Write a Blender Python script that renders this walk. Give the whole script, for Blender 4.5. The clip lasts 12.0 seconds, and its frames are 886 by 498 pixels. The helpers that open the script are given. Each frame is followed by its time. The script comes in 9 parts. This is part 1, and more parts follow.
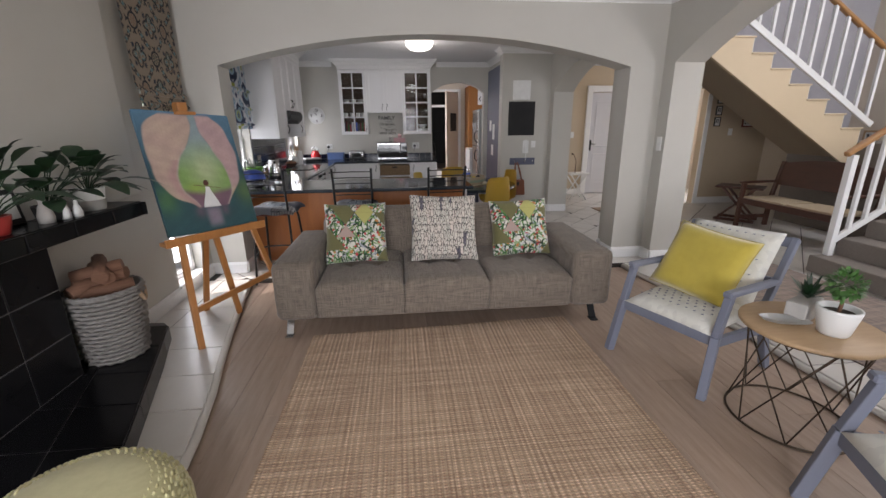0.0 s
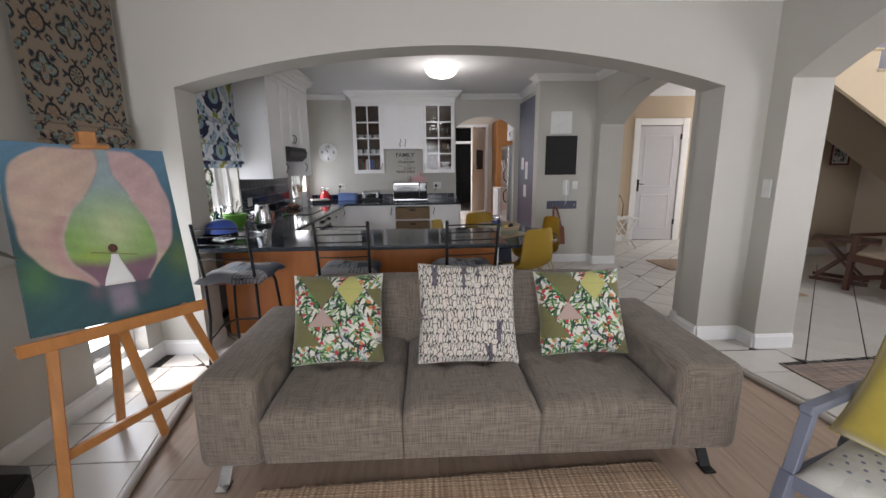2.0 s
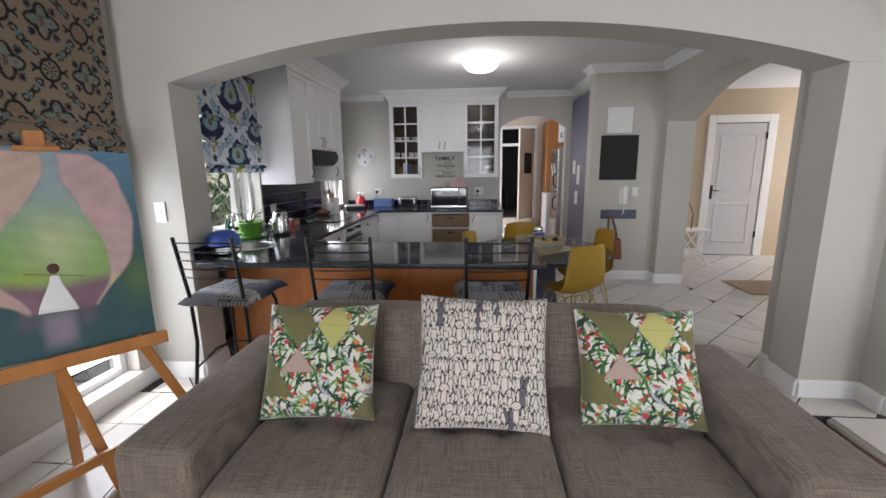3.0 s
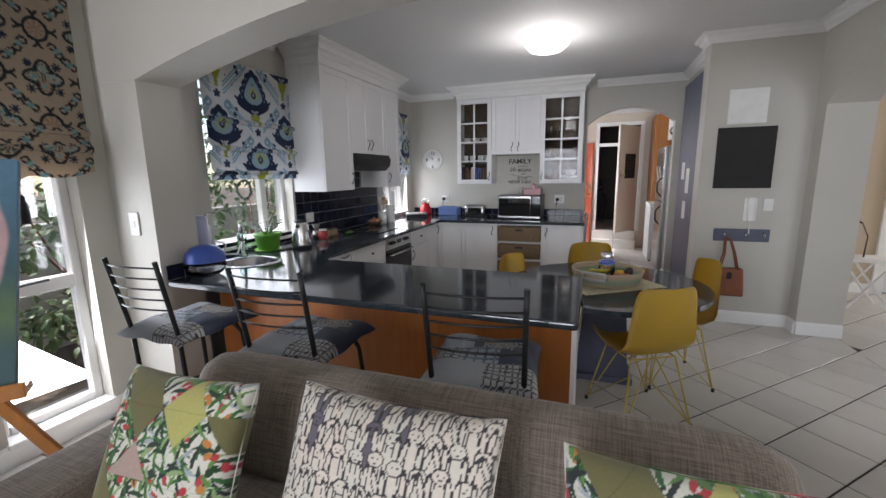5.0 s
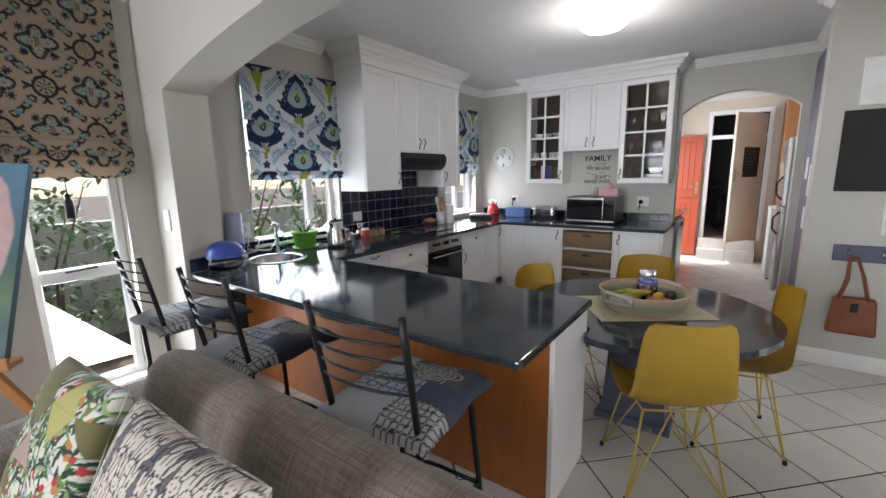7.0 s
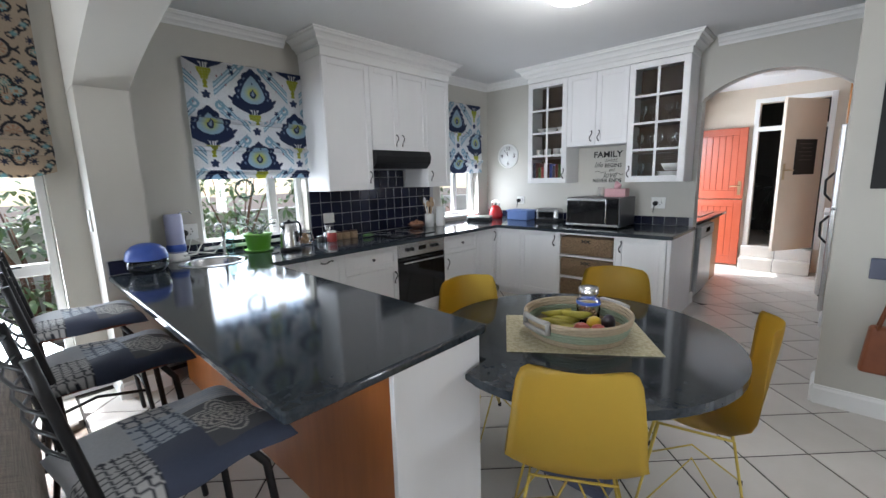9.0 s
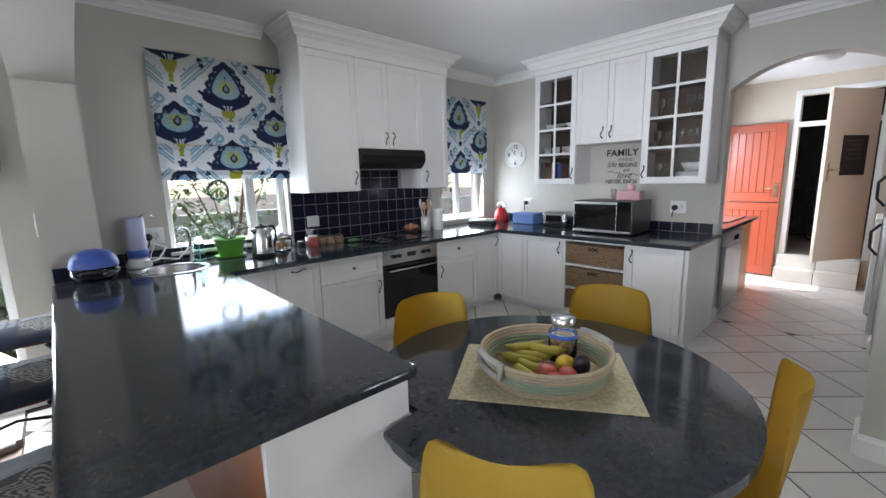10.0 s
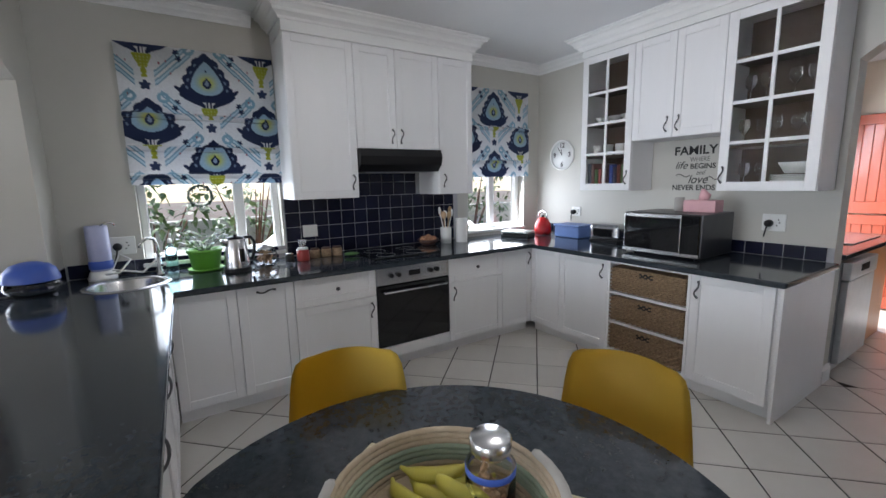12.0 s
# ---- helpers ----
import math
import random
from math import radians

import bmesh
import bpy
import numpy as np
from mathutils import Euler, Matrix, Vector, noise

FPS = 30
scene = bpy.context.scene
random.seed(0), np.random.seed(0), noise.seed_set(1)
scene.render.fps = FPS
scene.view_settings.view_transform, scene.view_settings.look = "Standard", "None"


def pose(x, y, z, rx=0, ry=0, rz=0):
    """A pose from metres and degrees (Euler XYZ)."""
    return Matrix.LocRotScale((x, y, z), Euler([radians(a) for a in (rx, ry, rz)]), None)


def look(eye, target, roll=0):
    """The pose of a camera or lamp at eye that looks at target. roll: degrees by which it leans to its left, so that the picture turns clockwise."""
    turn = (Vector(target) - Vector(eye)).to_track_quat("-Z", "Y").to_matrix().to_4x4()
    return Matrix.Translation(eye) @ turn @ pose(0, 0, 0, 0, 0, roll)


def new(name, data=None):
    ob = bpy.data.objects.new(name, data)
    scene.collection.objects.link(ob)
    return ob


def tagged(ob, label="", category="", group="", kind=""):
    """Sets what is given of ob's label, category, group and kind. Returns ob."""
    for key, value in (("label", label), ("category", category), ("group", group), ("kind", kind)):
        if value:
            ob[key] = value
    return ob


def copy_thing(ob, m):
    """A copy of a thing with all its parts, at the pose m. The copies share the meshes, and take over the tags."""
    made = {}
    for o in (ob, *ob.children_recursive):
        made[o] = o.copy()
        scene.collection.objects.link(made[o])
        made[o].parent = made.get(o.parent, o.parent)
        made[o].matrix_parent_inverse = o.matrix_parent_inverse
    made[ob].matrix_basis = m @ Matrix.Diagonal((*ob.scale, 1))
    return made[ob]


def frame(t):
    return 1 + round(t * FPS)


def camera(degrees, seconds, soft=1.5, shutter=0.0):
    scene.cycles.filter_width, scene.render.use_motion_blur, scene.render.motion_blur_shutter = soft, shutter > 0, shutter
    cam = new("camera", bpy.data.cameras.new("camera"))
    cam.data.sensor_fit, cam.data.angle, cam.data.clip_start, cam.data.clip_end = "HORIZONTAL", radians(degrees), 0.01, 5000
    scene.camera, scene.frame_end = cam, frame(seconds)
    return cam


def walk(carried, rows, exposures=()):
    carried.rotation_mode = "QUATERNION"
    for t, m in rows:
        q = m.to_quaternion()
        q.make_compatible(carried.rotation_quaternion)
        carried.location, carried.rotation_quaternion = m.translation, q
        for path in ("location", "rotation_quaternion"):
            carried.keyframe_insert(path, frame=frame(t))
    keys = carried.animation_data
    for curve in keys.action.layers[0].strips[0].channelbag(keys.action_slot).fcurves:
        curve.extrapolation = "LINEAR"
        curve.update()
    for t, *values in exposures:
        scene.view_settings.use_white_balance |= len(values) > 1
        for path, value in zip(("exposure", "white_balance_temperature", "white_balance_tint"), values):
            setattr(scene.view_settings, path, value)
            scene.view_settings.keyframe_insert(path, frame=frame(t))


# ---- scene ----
# camera and its walk
cam = camera(94.2, 12.0)
PATH = [
    (0, (0.93, 1.285, 1.492), (1.12, 3.192, 0.923), -0.6),
    (0.5, (0.944, 1.545, 1.505), (1.132, 3.465, 0.980), -0.5),
    (1, (0.951, 1.827, 1.508), (1.132, 3.759, 1.027), -0.5),
    (1.5, (0.973, 2.114, 1.503), (1.136, 4.06, 1.069), -0.5),
    (2, (1.049, 2.425, 1.503), (1.127, 4.382, 1.100), -0.6),
    (2.5, (1.145, 2.702, 1.496), (1.093, 4.662, 1.105), -0.6),
    (3, (1.249, 2.968, 1.5), (1.079, 4.924, 1.118), -0.7),
    (5, (1.725, 3.862, 1.508), (1.048, 5.71, 1.150), -0.9),
    (5.5, (1.791, 4.022, 1.493), (0.99, 5.82, 1.138), -0.9),
    (6, (1.921, 4.158, 1.5), (0.999, 5.896, 1.144), -1.0),
    (6.5, (2.056, 4.277, 1.508), (1.011, 5.943, 1.147), -1.0),
    (7, (2.229, 4.389, 1.508), (1.08, 5.986, 1.151), -1.1),
    (9, (2.617, 5.169, 1.454), (1.264, 6.603, 1.114), -1.5),
    (9.5, (2.637, 5.414, 1.461), (1.24, 6.803, 1.114), -1.4),
    (10, (2.615, 5.645, 1.459), (1.172, 6.988, 1.119), -1.4),
    (10.5, (2.614, 5.891, 1.463), (1.125, 7.182, 1.122), -1.4),
    (11, (2.587, 6.117, 1.458), (1.037, 7.336, 1.125), -1.4),
    (11.5, (2.514, 6.327, 1.463), (0.901, 7.465, 1.142), -1.3),
    (12, (2.452, 6.483, 1.461), (0.784, 7.54, 1.143), -1.3),
]
walk(cam, [(t, look(eye, target, roll)) for t, eye, target, roll in PATH], exposures=[(0, 0.30, 6500, 17), (1.5, 0.38, 6450, 16), (3, 0.55, 6350, 15), (5.5, 0.68, 6250, 14), (7, 1.02, 6250, 13), (9.5, 1.22, 5950, 10), (12, 1.12, 5950, 12)])

# world, sun, large lights
world = bpy.data.worlds.new("sky")
scene.world = world
world.use_nodes = True
wn = world.node_tree.nodes
sky = wn.new("ShaderNodeTexSky")
sky.sky_type = "NISHITA"
sky.sun_disc = False
sky.sun_elevation = radians(54)
sky.sun_rotation = radians(-80)
world.node_tree.links.new(sky.outputs[0], wn["Background"].inputs[0])
wn["Background"].inputs[1].default_value = 0.15
sun = new("sun", bpy.data.lights.new("sun", "SUN"))
sun.data.energy, sun.data.angle, sun.data.color = 3.0, radians(0.6), (1.0, 0.95, 0.88)
sun.matrix_world = look((-6.5, 10.9, 9), (0, 12.0, 0))


def area(name, eye, target, sx, sy, power, color=(1, 1, 1)):
    lamp = new(name, bpy.data.lights.new(name, "AREA"))
    lamp.data.shape, lamp.data.size, lamp.data.size_y = "RECTANGLE", sx, sy
    lamp.data.energy, lamp.data.color = power, color
    lamp.matrix_world = look(eye, target)
    return lamp


DAY = (0.93, 0.97, 1.0)
area("daylight_rear_doors", (0.6, -1.55, 1.4), (2.7, 3.6, 0.5), 2.3, 2.0, 148, DAY)
area("daylight_kitchen_window", (-1.12, 6.75, 1.2), (1.0, 6.9, 1.0), 1.0, 0.55, 3.5, DAY)
area("daylight_corner_window", (-1.12, 9.45, 1.2), (1.0, 9.3, 1.0), 0.7, 0.5, 6, DAY)
area("daylight_living_window", (-1.12, 5.13, 0.9), (1.5, 4.8, 0.6), 0.5, 1.2, 9, DAY)
area("daylight_scullery_door", (0.75, 11.6, 1.1), (2.4, 11.6, 0.6), 0.8, 1.9, 45, DAY)
# added fill lamp inside the closed south end of the hall, no opening behind
area("fill_hall_south", (6.4, -0.6, 1.6), (6.0, 5.0, 1.0), 2.2, 1.8, 85, DAY)
# added fill lamp under the stairwell ceiling, which has no window
area("fill_stairwell", (7.6, 4.0, 4.6), (6.0, 4.4, 1.0), 2.0, 1.5, 140, DAY)
# added fill for an unseen hall window, brightens the kitchen's west wall and chairs
area("fill_hall", (7.55, 9.3, 1.5), (1.5, 6.3, 1.1), 1.1, 1.6, 60, DAY)


# materials
def material(name, color, rough=0.6, metal=0.0, color2=None, scale=8.0, mix=0.35, bump=0.0, bump_scale=60.0, stretch=(1, 1, 1),
             vary=0.0, coat=0.0, space="Object", spec=0.5, sheen=0.0):
    m = bpy.data.materials.new(name)
    m.use_nodes = True
    nt = m.node_tree
    b = nt.nodes["Principled BSDF"]
    b.inputs["Roughness"].default_value, b.inputs["Metallic"].default_value = rough, metal
    b.inputs["Coat Weight"].default_value = coat
    b.inputs["Specular IOR Level"].default_value = spec
    b.inputs["Sheen Weight"].default_value = sheen
    tc = nt.nodes.new("ShaderNodeTexCoord")
    mp = nt.nodes.new("ShaderNodeMapping")
    mp.inputs["Scale"].default_value = stretch
    nt.links.new(tc.outputs[space], mp.inputs[0])
    c2 = color2 or tuple(v * 0.8 for v in color)
    n1 = nt.nodes.new("ShaderNodeTexNoise")
    n1.inputs["Scale"].default_value, n1.inputs["Detail"].default_value = scale, 6.0
    n1.inputs["Roughness"].default_value = 0.65
    nt.links.new(mp.outputs[0], n1.inputs["Vector"])
    ramp = nt.nodes.new("ShaderNodeMapRange")
    ramp.inputs["From Min"].default_value, ramp.inputs["From Max"].default_value = 0.3, 0.7
    ramp.inputs["To Max"].default_value = mix * 2 if mix < 0.5 else 1.0
    nt.links.new(n1.outputs[0], ramp.inputs[0])
    mx = nt.nodes.new("ShaderNodeMix")
    mx.data_type = "RGBA"
    mx.inputs[6].default_value, mx.inputs[7].default_value = (*color, 1), (*c2, 1)
    nt.links.new(ramp.outputs[0], mx.inputs[0])
    out = mx.outputs[2]
    if vary:
        oi = nt.nodes.new("ShaderNodeObjectInfo")
        mr = nt.nodes.new("ShaderNodeMapRange")
        mr.inputs["To Min"].default_value, mr.inputs["To Max"].default_value = 1 - vary, 1 + vary
        nt.links.new(oi.outputs["Random"], mr.inputs[0])
        hv = nt.nodes.new("ShaderNodeHueSaturation")
        nt.links.new(mr.outputs[0], hv.inputs["Value"])
        nt.links.new(out, hv.inputs["Color"])
        out = hv.outputs[0]
    nt.links.new(out, b.inputs["Base Color"])
    if bump:
        n2 = nt.nodes.new("ShaderNodeTexNoise")
        n2.inputs["Scale"].default_value, n2.inputs["Detail"].default_value = bump_scale, 4.0
        nt.links.new(mp.outputs[0], n2.inputs["Vector"])
        bp = nt.nodes.new("ShaderNodeBump")
        bp.inputs["Strength"].default_value, bp.inputs["Distance"].default_value = bump, 0.004
        nt.links.new(n2.outputs[0], bp.inputs["Height"])
        nt.links.new(bp.outputs[0], b.inputs["Normal"])
    return m


def glass(name, tint=(1, 1, 1), rough=0.0):
    m = bpy.data.materials.new(name)
    m.use_nodes = True
    b = m.node_tree.nodes["Principled BSDF"]
    b.inputs["Base Color"].default_value = (*tint, 1)
    b.inputs["Transmission Weight"].default_value, b.inputs["Roughness"].default_value = 1.0, rough
    b.inputs["IOR"].default_value = 1.45
    return m


def glow(name, color, strength):
    m = bpy.data.materials.new(name)
    m.use_nodes = True
    b = m.node_tree.nodes["Principled BSDF"]
    b.inputs["Base Color"].default_value = (0.9, 0.88, 0.84, 1)
    b.inputs["Emission Color"].default_value, b.inputs["Emission Strength"].default_value = (*color, 1), strength
    return m


M_WALL = material("greige_wall_paint", (0.50, 0.485, 0.44), 0.55, color2=(0.46, 0.445, 0.40), scale=1.6, bump=0.06, bump_scale=180)
M_WALLS = material("cream_wall_paint", (0.66, 0.58, 0.48), 0.6, color2=(0.61, 0.53, 0.44), scale=1.6, bump=0.06, bump_scale=180)
M_WARM = material("warm_sand_wall_paint", (0.52, 0.42, 0.30), 0.6, color2=(0.47, 0.38, 0.27), scale=1.6, bump=0.06, bump_scale=180)
M_CEIL = material("white_ceiling_paint", (0.74, 0.745, 0.75), 0.7, color2=(0.70, 0.705, 0.71), scale=1.2)
M_WHITE = material("white_gloss_paint", (0.80, 0.80, 0.79), 0.35, color2=(0.75, 0.75, 0.74), scale=2.5)
M_CABINET = material("white_painted_wood", (0.78, 0.775, 0.78), 0.38, color2=(0.73, 0.725, 0.73), scale=3.0, bump=0.03, bump_scale=90, stretch=(1, 1, 0.15))
M_GROUT = material("dark_brown_grout", (0.035, 0.028, 0.023), 0.9, scale=20)
M_TILE = material("cream_ceramic_tile", (0.58, 0.555, 0.515), 0.30, color2=(0.50, 0.465, 0.425), scale=3.0, mix=0.3, vary=0.06, bump=0.03, bump_scale=25)
M_WOODFLOOR = material("grey_oak_laminate", (0.40, 0.30, 0.23), 0.42, color2=(0.27, 0.19, 0.14), scale=5.0, mix=0.4, stretch=(6, 0.6, 1), vary=0.10, bump=0.03, bump_scale=60)


# geometry helpers
def box(bm, x0, x1, y0, y1, z0, z1, bevel=0.0, seg=2):
    g = bmesh.ops.create_cube(bm, size=1.0)["verts"]
    for v in g:
        v.co = Vector(((x0 + x1) / 2 + v.co.x * (x1 - x0), (y0 + y1) / 2 + v.co.y * (y1 - y0), (z0 + z1) / 2 + v.co.z * (z1 - z0)))
    if bevel:
        es = list({e for v in g for e in v.link_edges})
        bmesh.ops.bevel(bm, geom=es, offset=bevel, segments=seg, profile=0.5, affect="EDGES")
    return bm


def cuboid(x0, x1, y0, y1, z0, z1, bevel=0.0, seg=2):
    return box(bmesh.new(), x0, x1, y0, y1, z0, z1, bevel, seg)


def beam(bm, p, q, w, d, bevel=0.003, up=(0, 0, 1)):
    """A square bar from p to q, w wide and d deep."""
    p, q = Vector(p), Vector(q)
    way = (q - p).normalized()
    side = way.cross(Vector(up))
    if side.length < 1e-3:
        side = way.cross(Vector((0, 1, 0)))
    side.normalize()
    top = side.cross(way).normalized()
    m = Matrix((side, way, top)).transposed().to_4x4()
    m.translation = (p + q) / 2
    sub = cuboid(-w / 2, w / 2, -(q - p).length / 2, (q - p).length / 2, -d / 2, d / 2, bevel, 1)
    bmesh.ops.transform(sub, matrix=m, verts=sub.verts)
    merge(bm, sub)
    return bm


def merge(bm, sub):
    me = bpy.data.meshes.new("tmp")
    sub.to_mesh(me)
    sub.free()
    bm.from_mesh(me)
    bpy.data.meshes.remove(me)
    return bm


def tube(bm, pts, r, n=8, closed=False, taper=None):
    """A round bar along the points."""
    pts = [Vector(p) for p in pts]
    rings = []
    k = len(pts)
    ref = None
    for i, p in enumerate(pts):
        a = pts[i - 1] if (i or closed) else p
        b = pts[(i + 1) % k] if (i < k - 1 or closed) else p
        way = (b - a).normalized()
        if ref is None:
            ref = way.orthogonal().normalized()
        ref = (ref - way * ref.dot(way)).normalized()
        other = way.cross(ref)
        rr = r if taper is None else r * taper[i]
        rings.append([bm.verts.new(p + (ref * math.cos(2 * math.pi * j / n) + other * math.sin(2 * math.pi * j / n)) * rr) for j in range(n)])
    for i in range(k if closed else k - 1):
        a, b = rings[i], rings[(i + 1) % k]
        for j in range(n):
            f = bm.faces.new((a[j], a[(j + 1) % n], b[(j + 1) % n], b[j]))
            f.smooth = True
    if not closed:
        bm.faces.new(list(reversed(rings[0])))
        bm.faces.new(rings[-1])
    return bm


def lathe(profile, n=32, bm=None, at=(0, 0, 0), smooth=True):
    """A turned body from rows of (radius, height)."""
    bm = bm or bmesh.new()
    rings = []
    for r, z in profile:
        if r < 1e-5:
            rings.append([bm.verts.new((at[0], at[1], at[2] + z))])
        else:
            rings.append([bm.verts.new((at[0] + r * math.cos(2 * math.pi * j / n), at[1] + r * math.sin(2 * math.pi * j / n), at[2] + z)) for j in range(n)])
    for a, b in zip(rings, rings[1:]):
        for j in range(n):
            k = (j + 1) % n
            vs = [a[j % len(a)], a[k % len(a)], b[k % len(b)], b[j % len(b)]]
            vs = [v for i, v in enumerate(vs) if v not in vs[:i]]
            if len(vs) > 2:
                f = bm.faces.new(vs)
                f.smooth = smooth
    return bm


def prism(bm, outline, z0, z1, bevel=0.0, seg=2):
    """An upright prism over an outline of (x, y), anticlockwise."""
    sub = bmesh.new()
    lo = [sub.verts.new((x, y, z0)) for x, y in outline]
    hi = [sub.verts.new((x, y, z1)) for x, y in outline]
    sub.faces.new(list(reversed(lo)))
    sub.faces.new(hi)
    n = len(outline)
    for i in range(n):
        sub.faces.new((lo[i], lo[(i + 1) % n], hi[(i + 1) % n], hi[i]))
    if bevel:
        es = [e for e in sub.edges if abs(e.verts[0].co.z - e.verts[1].co.z) < 1e-6]
        bmesh.ops.bevel(sub, geom=es, offset=bevel, segments=seg, profile=0.5, affect="EDGES")
    return merge(bm, sub)


def turn(bm, m):
    bmesh.ops.transform(bm, matrix=m, verts=bm.verts)
    return bm


def pillow(w, h, t, n=14, sag=0.06):
    """A stuffed square cushion, w wide (x), h high (z), t thick (y), with drawn-out corners."""
    bm = bmesh.new()
    grid = {}
    for s in (1, -1):
        for i in range(n + 1):
            for j in range(n + 1):
                u, v = 2 * i / n - 1, 2 * j / n - 1
                edge = i in (0, n) or j in (0, n)
                if s < 0 and edge:
                    grid[s, i, j] = grid[1, i, j]
                    continue
                px = u * (1 - sag * (1 - v * v))
                pz = v * (1 - sag * (1 - u * u))
                th = ((1 - u ** 4) * (1 - v ** 4)) ** 0.45
                wob = 0.05 * math.sin(5 * u + 3 * v) * th
                grid[s, i, j] = bm.verts.new((px * w / 2, s * t / 2 * (th + wob), pz * h / 2))
    for s in (1, -1):
        for i in range(n):
            for j in range(n):
                vs = [grid[s, i, j], grid[s, i + 1, j], grid[s, i + 1, j + 1], grid[s, i, j + 1]]
                if s > 0:
                    vs.reverse()
                f = bm.faces.new(vs)
                f.smooth = True
    return bm


def finish(name, bm, mat):
    me = bpy.data.meshes.new(name)
    bmesh.ops.recalc_face_normals(bm, faces=bm.faces)
    bm.to_mesh(me)
    bm.free()
    if mat:
        me.materials.append(mat)
    return new(name, me)


def part(name, bm, mat, parent, label=""):
    ob = finish(name, bm, mat)
    ob.parent = parent
    if label:
        ob["label"] = label
    return ob


def thing(name, label, category, m=None, group="", kind=""):
    ob = new(name)
    if m is not None:
        ob.matrix_world = m
    return tagged(ob, label, category, group, kind)


def setting(name, bm, mat, label="", category=""):
    return tagged(finish(name, bm, mat), label, category, "", "structure")


def single(name, bm, mat, label, category, m=None, group=""):
    ob = finish(name, bm, mat)
    if m is not None:
        ob.matrix_world = m
    return tagged(ob, label, category, group)


def piece(name, mesh, parent, loc, rz=0.0):
    ob = new(name, mesh)
    ob.parent = parent
    ob.location = loc
    ob.rotation_euler = (0, 0, rz)
    return ob


def print_material(name, rough=0.85, sheen=0.2, bump=0.12, bump_scale=420):
    """Cloth or paint that takes its print from the mesh's colour layer, with a fine woven relief."""
    m = material(name, (0.6, 0.6, 0.6), rough, bump=bump, bump_scale=bump_scale, sheen=sheen)
    nt = m.node_tree
    at = nt.nodes.new("ShaderNodeAttribute")
    at.attribute_name = "print"
    nz = nt.nodes.new("ShaderNodeTexNoise")
    nz.inputs["Scale"].default_value, nz.inputs["Detail"].default_value = 55.0, 5.0
    mr = nt.nodes.new("ShaderNodeMapRange")
    mr.inputs["To Min"].default_value, mr.inputs["To Max"].default_value = 0.86, 1.12
    nt.links.new(nz.outputs[0], mr.inputs[0])
    hv = nt.nodes.new("ShaderNodeHueSaturation")
    nt.links.new(mr.outputs[0], hv.inputs["Value"])
    nt.links.new(at.outputs["Color"], hv.inputs["Color"])
    nt.links.new(hv.outputs[0], nt.nodes["Principled BSDF"].inputs["Base Color"])
    return m


def dye(ob, pattern):
    """Prints a pattern, a function of the local coordinates, into the mesh's colour layer."""
    me = ob.data
    co = np.empty(len(me.vertices) * 3)
    me.vertices.foreach_get("co", co)
    rgb = pattern(co.reshape(-1, 3))
    layer = me.color_attributes.new("print", "FLOAT_COLOR", "POINT")
    layer.data.foreach_set("color", np.hstack([rgb, np.ones((len(rgb), 1))]).astype(np.float32).ravel())
    return ob


def lay(c, col, mask):
    """Lays a colour over the cloth where the mask is set."""
    k = np.asarray(mask, float)[:, None]
    return c * (1 - k) + np.array(col) * k


def wall(along, a0, a1, b0, b1, z0, z1, openings=()):
    """A wall along x or y from a0 to a1, filling b0 to b1 across. openings: (from, to, sill, head at the sides, rise of its arch)."""
    bm = bmesh.new()

    def put(u0, u1, lo, hi):
        if hi - lo > 1e-4 and u1 - u0 > 1e-4:
            if along == "x":
                box(bm, u0, u1, b0, b1, lo, hi)
            else:
                box(bm, b0, b1, u0, u1, lo, hi)

    at = a0
    for u0, u1, sill, head, rise in sorted(openings):
        put(at, u0, z0, z1)
        put(u0, u1, z0, sill)
        if rise <= 0:
            put(u0, u1, head, z1)
        else:
            n, half = 28, (u1 - u0) / 2
            rad = (half * half + rise * rise) / (2 * rise)
            sub = bmesh.new()
            rows = []
            for i in range(n + 1):
                u = u0 + (u1 - u0) * i / n
                z = head + rise - rad + math.sqrt(max(rad * rad - (u - u0 - half) ** 2, 0))
                quad = [(b0, z), (b1, z), (b1, z1), (b0, z1)]
                rows.append([sub.verts.new((u, b, h) if along == "x" else (b, u, h)) for b, h in quad])
            for p, q in zip(rows, rows[1:]):
                for k in range(4):
                    f = sub.faces.new((p[k], p[(k + 1) % 4], q[(k + 1) % 4], q[k]))
                    f.smooth = k == 0
            for s in sub.edges:
                if abs(s.verts[0].co.z - s.verts[1].co.z) < 1e-6 or True:
                    s.smooth = False
            merge(bm, sub)
        at = u1
    put(at, a1, z0, z1)
    return bm


